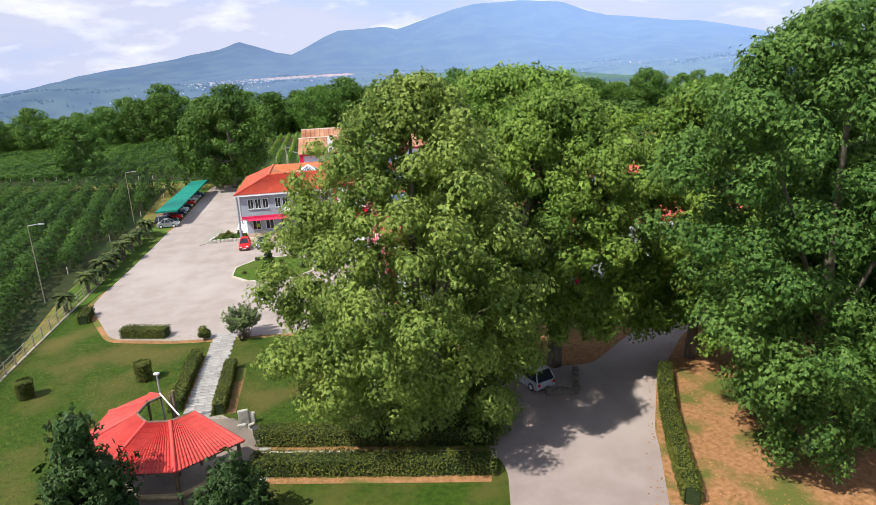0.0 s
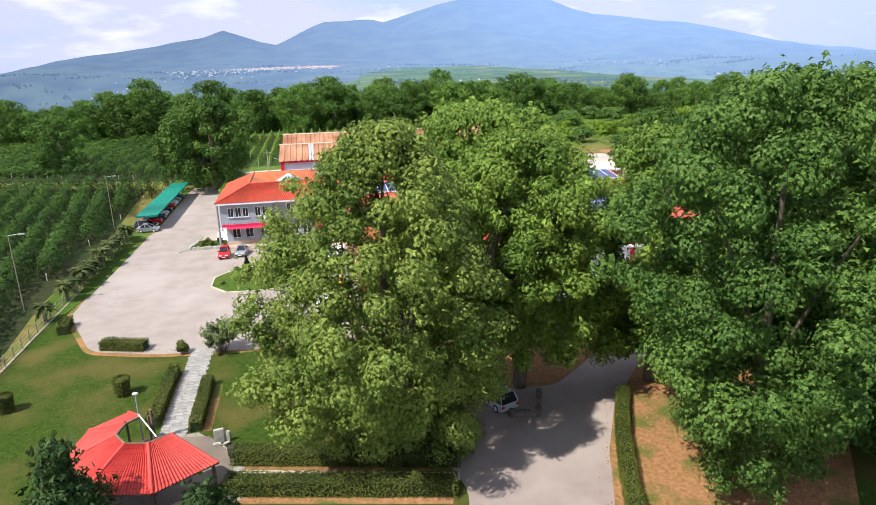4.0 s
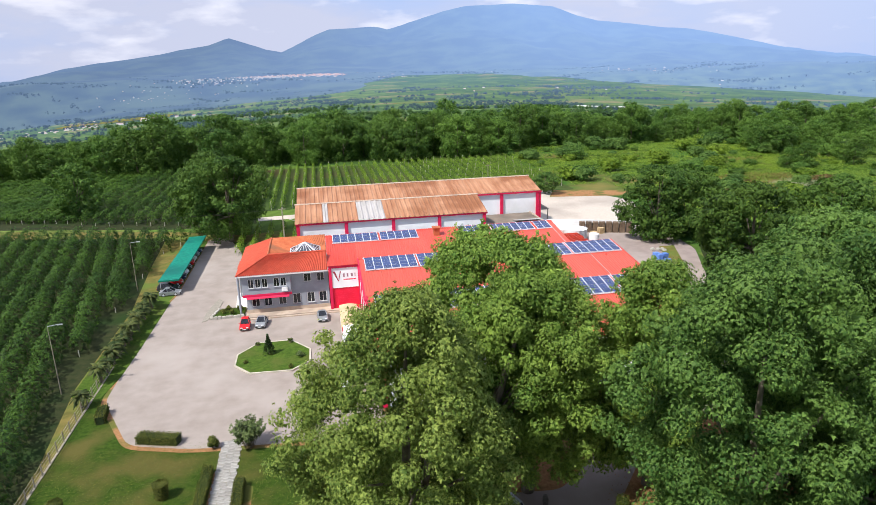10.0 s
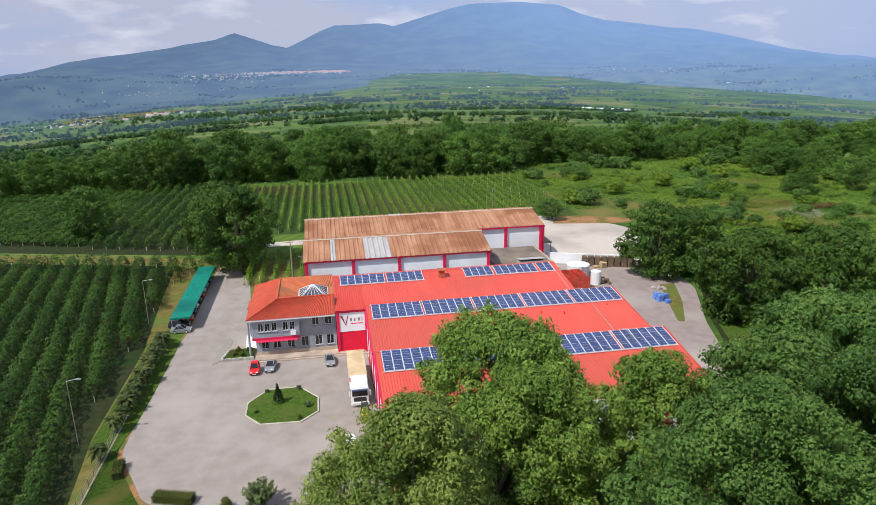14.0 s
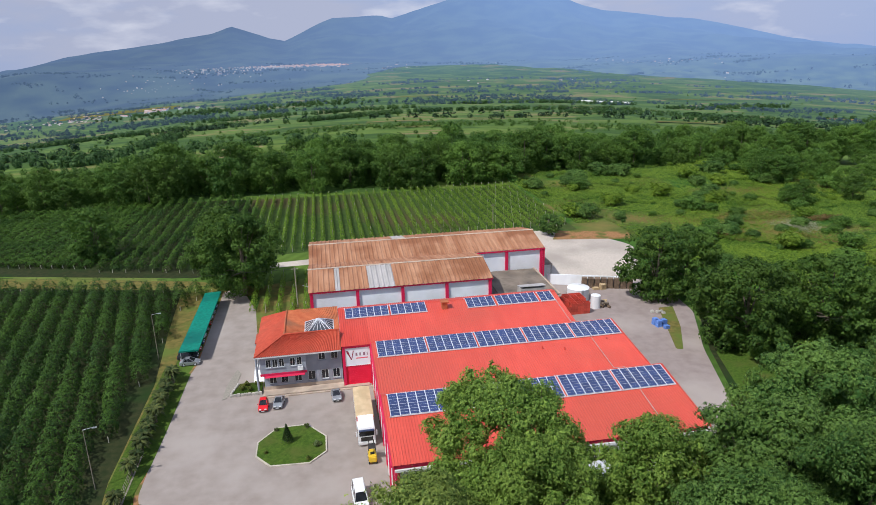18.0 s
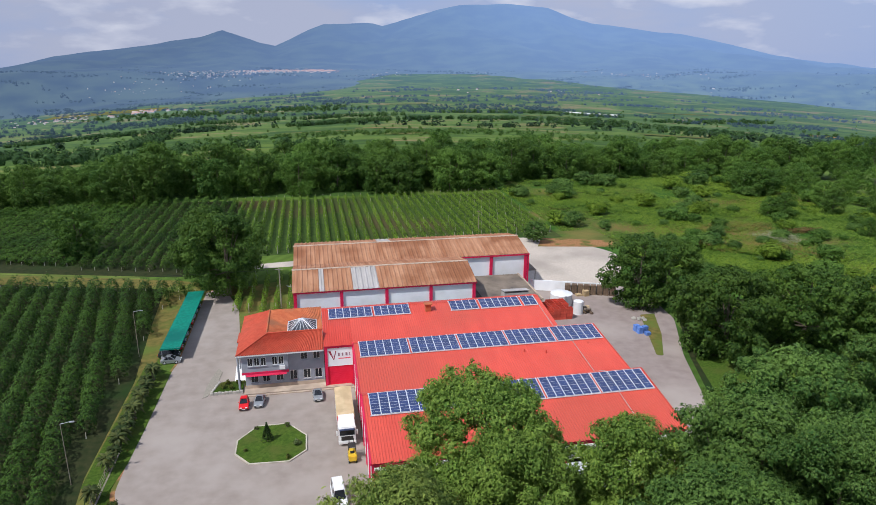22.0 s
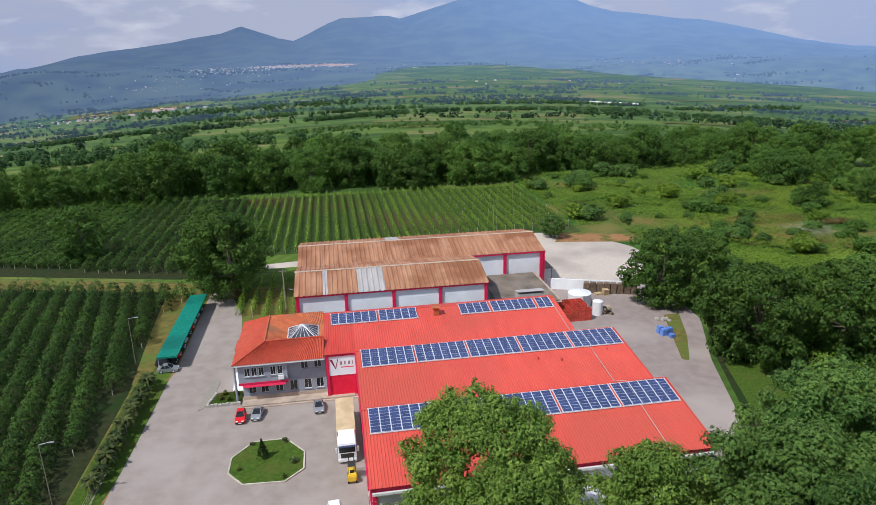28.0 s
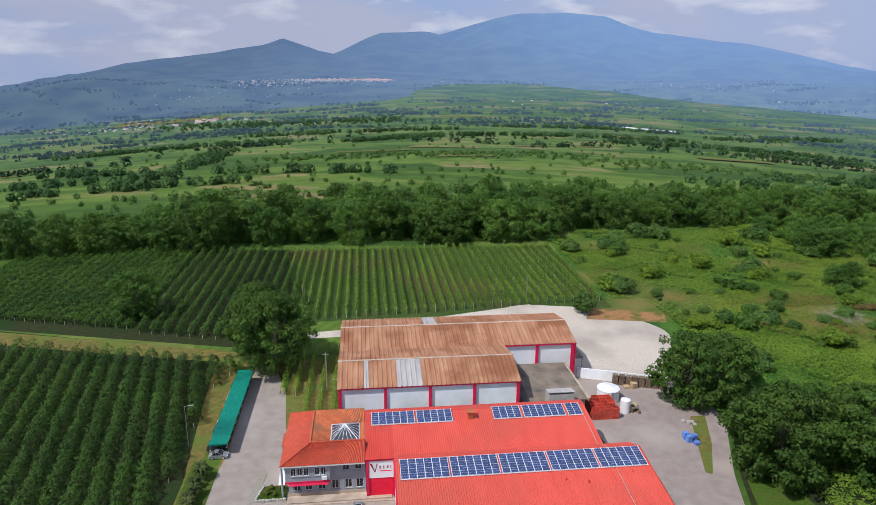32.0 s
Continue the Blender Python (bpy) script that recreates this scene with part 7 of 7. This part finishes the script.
for k in range(14):
    # seven stones along the drive, seven back along the bed
    x, y = (-1.0 + 0.3 * k, 0.0) if k < 7 else (0.95 + 0.07 * (k - 7), 0.1 + 0.42 * (k - 6))
    w, d, h = rr.uniform(0.17, 0.22), rr.uniform(0.2, 0.26), rr.uniform(0.34, 0.62)
    p = part("stone", box(-w, w, -d, d, 0, h, 0.06), "fieldstone", e)
    p.matrix_local = pose(x, y + rr.uniform(-0.06, 0.06), 0, 0, 0, rr.uniform(-14, 14))

# fence at the edge of the lawn
e = thing("fence", site(-23.0, 50), "wooden post-and-wire fence at the lawn's edge", "fence")
for k in range(17):
    part("post", tube([(-0.07 * k / 3, 1.8 * k, 0), (-0.07 * k / 3, 1.8 * k, 1.15)], [0.055, 0.05], 6), "post", e)
for z in (0.35, 0.7, 1.05):
    part("rail", tube([(0, 0, z), (-0.38, 29, z)], [0.022, 0.022], 5), "post", e)
part("base_board", box(-0.20, 0.0, 0, 29, 0.0, 0.08), "post", e)


def street_lamp(m, h, label, arm=1.0):
    e = thing("street_lamp", m, label, "lamp post", "lamp posts by the orchard")
    part("pole", tube([(0, 0, 0), (0, 0, h)], [0.06, 0.035], 8), "post", e)
    part("arm", tube([(0, 0, h), (arm, 0.2, h + 0.1)], [0.045, 0.035], 6), "steel", e)
    part("lamp_head", box(arm - 0.1, arm + 0.45, 0.08, 0.3, h, h + 0.13, 0.03), "steel", e)


street_lamp(site(-27.2, 107.4), 8.0, "tall grey street lamp on the verge")
street_lamp(site(-26.9, 73.0), 8.0, "tall grey street lamp by the orchard edge")
for u, v, h, lab in ((-4.8, 125.5, 8.5, "wooden utility pole beside the warehouse"), (47.9, 173.4, 7.0, "dark utility pole at the vineyard edge")):
    e = thing("utility_pole", site(u, v), lab, "utility pole")
    part("pole", tube([(0, 0, -0.1), (0, 0, h)], [0.14, 0.09], 8), "post", e)
    part("crossarm", box(-0.7, 0.7, -0.06, 0.06, h - 0.5, h - 0.38), "post", e)
solid("overhead_cable", tube([(-100, 128, 7.0), (-70, 130, 6.4), (-40, 131, 6.2), (-5, 125.6, 8.0)], [0.025] * 4, 4), "rubber", SITE, "thin overhead cable above the orchard", "cable")

# ---- yard behind the hall ----
e = thing("water_tank", site(50.4, 117.0), "large round white water tank with a low cone top", "tank")
part("shell", tube([(0, 0, 0), (0, 0, 2.5)], [2.15, 2.15], 28), "paintwhite", e)
part("cone_lid", tube([(0, 0, 2.5), (0, 0, 3.0)], [2.2, 0.15], 28), "paintwhite", e)
part("ladder", box(-0.2, 0.2, -2.3, -2.2, 0, 2.6), "steel", e)
e = thing("water_tank", site(51.9, 111.9), "upright white cylindrical tank by the red crates", "tank")
part("shell", tube([(0, 0, 0), (0, 0, 2.6)], [0.95, 0.95], 20), "paintwhite", e)
part("lid", tube([(0, 0, 2.6), (0, 0, 2.78)], [0.95, 0.4], 20), "paintwhite", e)
crate = bpy.data.meshes.new("crate")
bm = box(-0.6, 0.6, -0.5, 0.5, 0.0, 0.09)
for a in ((-0.6, -0.55, -0.5, 0.5), (0.55, 0.6, -0.5, 0.5), (-0.55, 0.55, -0.5, -0.45), (-0.55, 0.55, 0.45, 0.5)):
    box(*a, 0.09, 0.55, bm=bm)
bm.to_mesh(crate)
bm.free()
crate.materials.append(M["red"])


def stack(m, n, mesh, label, step=0.56, name="crate_stack", group="stacked crates"):
    e = thing(name, m, label, "crate stack", group)
    for k in range(n):
        c = part("crate", mesh, "red", e)
        c.location = (0.03 * math.sin(7 * k), 0.03 * math.cos(5 * k), 0.02 + step * k)
    return e


sr = np.random.default_rng(12)
for i in range(4):
    for j in range(5):
        stack(site(45.4 + 1.25 * i, 109.9 + 1.1 * j), 4 if (i + j) % 4 else 3, crate, "stack of empty red harvest crates")
bc = bpy.data.meshes.new("crate")
bm = box(-0.46, 0.46, -0.42, 0.42, 0.0, 0.6, 0.03)
bm.to_mesh(bc)
bm.free()
bc.materials.append(M["blue"])
for u, v, n in ((59.2, 100.9, 2), (60.3, 101.2, 2), (60.2, 99.9, 1), (59.1, 102.0, 2)):
    stack(site(u, v, 0, 8), n, bc, "stack of blue plastic crates in the yard", 0.61, "crate_stack", "blue crates")
dk = bpy.data.meshes.new("pallet_box")
notch = [(0.5, 0.0)]
for k in range(5):
    notch += [(0.5, 0.19 + 0.2 * k), (0.455, 0.19 + 0.2 * k), (0.455, 0.22 + 0.2 * k), (0.5, 0.22 + 0.2 * k)]
notch += [(0.5, 1.05)]
bm = profile(notch + [(-y, z) for y, z in reversed(notch)], -0.55, 0.55)
bm.to_mesh(dk)
bm.free()
dk.materials.append(M["darkwood"])
for k in range(8):
    stack(site(54.2 + 1.25 * k, 123.0 - 0.42 * k, 0, -20), 2, dk, "stack of dark wooden pallet boxes", 1.06, "pallet_stack", "pallet boxes along the wall")
for k, (u, v) in enumerate(((56.0, 121.2), (57.4, 120.9), (57.4, 122.0))):
    e = thing("pallet", site(u, v, 0, 10 * k), "pale yellow wooden pallets", "pallet", "loose pallets")
    for i in range(3 + 5 * (k > 0)):
        part("deck_board", box(-0.6, 0.6, -0.5, 0.5, 0.03 + 0.15 * i, 0.12 + 0.15 * i), "wood", e)
e = thing("scrap_heap", site(53.6, 112.5), "heap of old barrels and timber by the tank", "scrap heap")
for k in range(14):
    x, y, z = sr.uniform(-0.9, 1.1), sr.uniform(-1.3, 1.3), 0.25 + 0.35 * (k % 3)
    a = sr.uniform(0, 3.14)
    part("barrel", tube([(x - 0.4 * math.cos(a), y - 0.4 * math.sin(a), z), (x + 0.4 * math.cos(a), y + 0.4 * math.sin(a), z)], [0.25, 0.25], 9), ("darkwood", "wood", "oldroof")[k % 3], e)
for k in range(6):
    x, y = sr.uniform(-1.2, 1.2), sr.uniform(-1, 1)
    solid("rubble_stone", box(-0.35, 0.35, -0.3, 0.3, 0, 0.4, 0.1), "stone", site(62.0 + x, 106.5 + y, 0.02, 40 * k), "loose stone under the yard tree", "stone", "stones under the tree")
solid("barrier_pole", tube([(0, 0, 1.0), (3.6, 0.2, 1.0)], [0.05, 0.05], 6), "steel", site(46, 86.5), "grey pole barrier at the hall's side", "barrier")

# ---- meadow scrub ----
kinds = [shrub(site(86 + 9 * k, 150 + 3 * k), "rounded wild shrub in the rough meadow", 2.3, 3.1, ("scrub", "leafdark", "wood_leaf", "leafdark")[k], 0.30, 26, 300 + k, "wild_shrub", 2, 9, "shrubs of the meadow") for k in range(4)]
mr_ = np.random.default_rng(33)
n = 0
while n < 175:
    u, v = mr_.uniform(66, 190), mr_.uniform(112, 250)
    if u < 84 and v < 172 or (u < 72 and v > 170):
        continue
    o = copy_thing(kinds[int(mr_.integers(4))], site(u, v, 0, mr_.uniform(0, 360)))
    s = mr_.uniform(0.25, 1.0) ** 1.5 * 1.35 * (1.25 if v > 215 else 1)
    o.scale = (s * 1.15, s * 1.15, s)
    n += 1
k = 280000
u, v = mr_.uniform(62, 200, k), mr_.uniform(70, 248, k)
ok = ~((u < 82) & (v < 172) & (v > 112)) & (u > 72) & (np.sin(u * 0.13) + np.sin(v * 0.11 + u * 0.05) + mr_.normal(0, 0.7, k) > -1.0)
c_, s_ = math.cos(THETA), math.sin(THETA)
p = np.stack([u * c_ - v * s_, u * s_ + v * c_, mr_.uniform(0.05, 0.35, k) + 0.9 * (np.sin(u * 0.31 + 2 * np.sin(v * 0.17)) + np.sin(v * 0.27 + u * 0.11) > 0.3) * mr_.random(k)], 1)[ok]
gold = (np.sin(p[:, 0] * 0.06 + 1.5 * np.sin(p[:, 1] * 0.045)) + np.sin(p[:, 1] * 0.075) + mr_.normal(0, 0.5, len(p))) > 0.25
for q, mat, lab in ((p[~gold], "scrub", "tall green weeds and grass of the meadow"), (p[gold], "weeds", "yellowing weeds and tall grass of the meadow")):
    tagged(new("tall_grass", spray_mesh("tall_grass", q, np.tile((0, 0, 0.8), (len(q), 1)), 0.36, mat, 3, 5, 0.36)), lab, "tall grass", kind="stuff")



def weed_patch(name, cu, cv, ru, rv, n, height, size, mat, label, category, seed):
    """A ragged patch of one kind of weed in the meadow."""
    r = np.random.default_rng(seed)
    a, q = r.uniform(0, 6.283, n), np.sqrt(r.random(n)) * (0.75 + 0.25 * np.sin(3 * r.uniform(0, 6.283, n)))
    u, v = cu + ru * q * np.cos(a) + 1.5 * np.sin(5 * a), cv + rv * q * np.sin(a)
    p = np.stack([u * c_ - v * s_, u * s_ + v * c_, r.uniform(0.2, height, n)], 1)
    tagged(new(name, spray_mesh(name, p, np.tile((0, 0, 0.8), (n, 1)), size, mat, 3, seed, 0.3)), label, category, kind="stuff")


weed_patch("flowering_weeds", 127.5, 152.0, 7, 7.5, 2600, 1.1, 0.24, "bloom", "pale white flowering weeds in the meadow", "wildflowers", 34)
weed_patch("dry_grass", 124.0, 166.5, 13, 5.5, 4200, 0.8, 0.34, "straw", "straw-coloured dry grass in the meadow", "dry grass", 35)
weed_patch("dry_grass", 116.0, 146.0, 12, 6, 3000, 0.7, 0.34, "straw", "straw-coloured dry grass in the meadow", "dry grass", 36)
weed_patch("brown_reeds", 105.0, 150.0, 5, 2.6, 700, 1.6, 0.4, "rustweed", "clump of brown withered reeds", "reeds", 37)
weed_patch("brown_reeds", 140.0, 158.0, 6, 2.2, 700, 1.3, 0.4, "rustweed", "clump of brown withered reeds", "reeds", 38)

# ---- distance: tree belts, parcels, houses ----
def far_scatter(name, lines, mat, label, size, height, seed, loose=0, k=70):
    r = np.random.default_rng(seed)
    ps = []
    for x0, y0, x1, y1, n, w in lines:
        t = r.random(n)
        ps.append(np.stack([x0 + (x1 - x0) * t + r.normal(0, w, n), y0 + (y1 - y0) * t + r.normal(0, w, n)], 1))
    if loose:
        a, d = np.radians(r.uniform(-42, 38, loose)), 330 * np.exp(r.uniform(0, 1.75, loose))
        ps.append(np.stack([d * np.sin(a), d * np.cos(a)], 1))
    p = np.concatenate(ps)
    z = np.array([terrain(x, y) for x, y in p])
    q = np.repeat(np.concatenate([p, z[:, None]], 1), k, 0)
    d = r.normal(0, 1, (len(q), 3))
    d /= np.linalg.norm(d, axis=1, keepdims=True)
    s = np.repeat(r.uniform(0.45, 1.15, len(p)), k)[:, None]
    q = q + d * (height * 0.5, height * 0.5, height * 0.55) * s + (0, 0, height * 0.36)
    tagged(new(name, spray_mesh(name, q, d, size * 0.4, mat, 4, seed)), label, "trees", kind="stuff")


far_scatter("far_tree_belt", [(-262, 919, -65, 1093, 130, 9), (-65, 1093, 250, 1120, 120, 9), (-306, 560, -390, 809, 60, 10), (-450, 560, -300, 500, 40, 8), (-520, 1150, -150, 1250, 150, 22), (-900, 1550, -300, 1500, 320, 40), (250, 900, 700, 980, 120, 12), (300, 650, 640, 700, 90, 12), (-330, 350, -190, 420, 34, 7), (-420, 420, -260, 480, 30, 6), (-250, 500, -90, 470, 24, 4), (120, 470, 420, 520, 60, 8), (650, 1270, 900, 1250, 90, 25), (200, 560, 520, 600, 80, 6), (380, 480, 560, 560, 70, 9), (120, 980, 480, 1040, 110, 8), (-60, 1350, 300, 1400, 120, 10), (350, 1300, 640, 1500, 110, 14), (-680, 900, -380, 980, 140, 14)],
            "belt", "distant belts of dark trees on the plain", 3.2, 8.0, 51, 0)
far_scatter("far_orchard_trees", [(-180, 330, 160, 360, 260, 26), (60, 420, 330, 440, 180, 22), (-260, 640, 60, 690, 240, 26), (60, 620, 420, 590, 200, 24)], "leafdark", "low scattered orchard trees and bushes on the plain", 2.2, 4.0, 53, 420, 40)


def lies(points, z):
    return [(x, y, terrain(x, y) + z) for x, y in points]


for x, y, wx, wy, mat in ((-168, 723, 90, 16, "drygrass"), (-110, 793, 70, 12, "earth"), (40, 860, 120, 12, "drygrass"), (232, 776, 90, 26, "drygrass"), (420, 800, 80, 14, "drygrass"), (-60, 640, 60, 9, "drygrass"), (649, 1270, 60, 30, "earth"), (-1000, 1740, 300, 130, "drygrass"), (-560, 620, 60, 16, "drygrass"), (150, 1250, 140, 10, "drygrass"), (-160, 1600, 120, 12, "drygrass"), (480, 1600, 150, 14, "drygrass")):
    c, s = math.cos(THETA), math.sin(THETA)
    nx = 8
    pts, fcs = [], []
    for i in range(nx + 1):
        for j in (-1, 0, 1):
            a, b = wx * (i / nx - 0.5), wy * 0.5 * j
            X, Y = x + a * c - b * s, y + a * s + b * c
            pts.append((X, Y, terrain(X, Y) + 1.3))
    for i in range(nx):
        for j in range(2):
            q = i * 3 + j
            fcs.append((q, q + 3, q + 4, q + 1))
    tagged(new("far_field", mesh_from("far_field", pts, fcs, mat)), "distant straw-coloured field parcel", "field", "far fields", "structure")
g = thing("greenhouse", Matrix.Translation((244, 1432, terrain(244, 1432))), "long white plastic greenhouse far on the plain", "greenhouse")
part("tunnel", profile([(-4, 0), (4, 0), (3.3, 2.2), (0, 3.2), (-3.3, 2.2)], -62, 62), "frame", g)
g.rotation_euler = (0, 0, radians(-38))


def houses(name, label, clusters, seed):
    r = np.random.default_rng(seed)
    vs, fs, mi = [], [], []
    for az, spread, d, depth, n, size in clusters:
        for _ in range(n):
            a, q = radians(az + r.normal(0, spread)), d + r.normal(0, depth)
            x, y = q * math.sin(a), q * math.cos(a)
            if q > 2250:
                z = foothill(x, y) + 1
            else:
                z = terrain(x, y)
            w, h, k = size * r.uniform(0.6, 1.3), size * r.uniform(0.4, 0.7), r.uniform(0.6, 1.4)
            b = len(vs)
            for zz in (z - 6, z + h):
                vs.extend([(x - w, y - w * k, zz), (x + w, y - w * k, zz), (x + w, y + w * k, zz), (x - w, y + w * k, zz)])
            vs.extend([(x - w, y, z + h * 1.4), (x + w, y, z + h * 1.4)])
            fs.extend([(b, b + 1, b + 5, b + 4), (b + 1, b + 2, b + 6, b + 9, b + 5), (b + 2, b + 3, b + 7, b + 6), (b + 3, b, b + 4, b + 8, b + 7), (b + 4, b + 5, b + 9, b + 8), (b + 6, b + 7, b + 8, b + 9)])
            mi.extend([0, 0, 0, 0, 1, 1])
    # both house materials hold the painted haze
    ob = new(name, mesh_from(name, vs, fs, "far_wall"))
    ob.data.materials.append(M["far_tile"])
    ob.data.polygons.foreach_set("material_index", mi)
    tagged(ob, label, "town", kind="stuff")


houses("far_town", "white houses with red roofs of a distant hill town", [(-13.6, 1.5, 2960, 38, 420, 4.2), (-17.6, 1.6, 2930, 32, 170, 3.4), (-22, 2.0, 2850, 50, 110, 2.2), (-27, 2.5, 2620, 60, 40, 1.8), (-10, 2.5, 2850, 80, 40, 2.2)], 61)
houses("far_village", "scattered pale houses of distant villages", [(14.5, 2.2, 2820, 45, 60, 2.0), (8, 3, 2900, 60, 26, 2.2), (4.5, 0.4, 3150, 10, 12, 5), (-33.5, 2.0, 1950, 80, 60, 2.4), (-27, 1.0, 1900, 30, 25, 5), (5, 9, 2300, 200, 22, 3.4)], 62)

def far_wood():
    """Clumps and belts of trees, haze painted in, on the far plain and up the foot of the range."""
    r = np.random.default_rng(64)
    ps = []
    for _ in range(260):
        a, d = radians(r.uniform(-44, 38)), r.uniform(1350, 3150) if r.random() < 0.92 else r.uniform(800, 1400)
        n = int(r.integers(8, 34))
        t, turn = r.normal(0, 1, n), r.normal(0.1, 0.35)
        ln = r.uniform(20, 90)
        ps.append(np.stack([d * math.sin(a) + t * ln * math.cos(turn) + r.normal(0, 5, n), d * math.cos(a) + t * ln * math.sin(turn) + r.normal(0, 9, n)], 1))
    p = np.concatenate(ps)
    z = np.array([foothill(x, y) if math.hypot(x, y) > 2260 else terrain(x, y) for x, y in p])
    k = 12
    q = np.repeat(np.concatenate([p, z[:, None]], 1), k, 0)
    d = r.normal(0, 1, (len(q), 3))
    d /= np.linalg.norm(d, axis=1, keepdims=True)
    q = q + d * (4.5, 4.5, 4.0) * np.repeat(r.uniform(0.5, 1.2, len(p)), k)[:, None] + (0, 0, 2.6)
    tagged(new("far_wood", spray_mesh("far_wood", q, d, 2.6, "far_wood", 4, 64)), "copses and hedgerows with painted haze at the foot of the mountains", "trees", kind="stuff")


far_wood()

# ---- fallen leaves on the bank and grass blades of the near lawn ----
lr = np.random.default_rng(77)


def strew(name, n, u, v, z, keep, size, mat, label, category, seed, up=1.0):
    a, b = lr.uniform(*u, n), lr.uniform(*v, n)
    ok = keep(a, b)
    a, b = a[ok], b[ok]
    p = np.stack([a * math.cos(THETA) - b * math.sin(THETA), a * math.sin(THETA) + b * math.cos(THETA), np.full(len(a), z)], 1)
    d = np.tile((0, 0, up), (len(p), 1))
    tagged(new(name, spray_mesh(name, p, d, size, mat, 1, seed, 0.3)), label, category, kind="stuff")


strew("leaf_litter", 5200, (17, 40), (23, 54), 0.06, lambda a, b: (b > 33 + 2.2 * (a - 18.4) - 30) & (b < 33 + 2.05 * (a - 18.0)) & (b < 52), 0.16, "litter", "fallen brown leaves on the bare bank", "fallen leaves", 78, 3.0)
strew("lawn_grass", 42000, (-23, 9), (30, 60), 0.05, lambda a, b: ((a < -8.5) | (a > -5.9) | (b > 60)) & (b < 58 + 0.3 * np.abs(a + 5)) & (b > 36) & (a < 9.6), 0.11, "hedge", "short mown grass of the lawn", "grass", 79, 0.4)
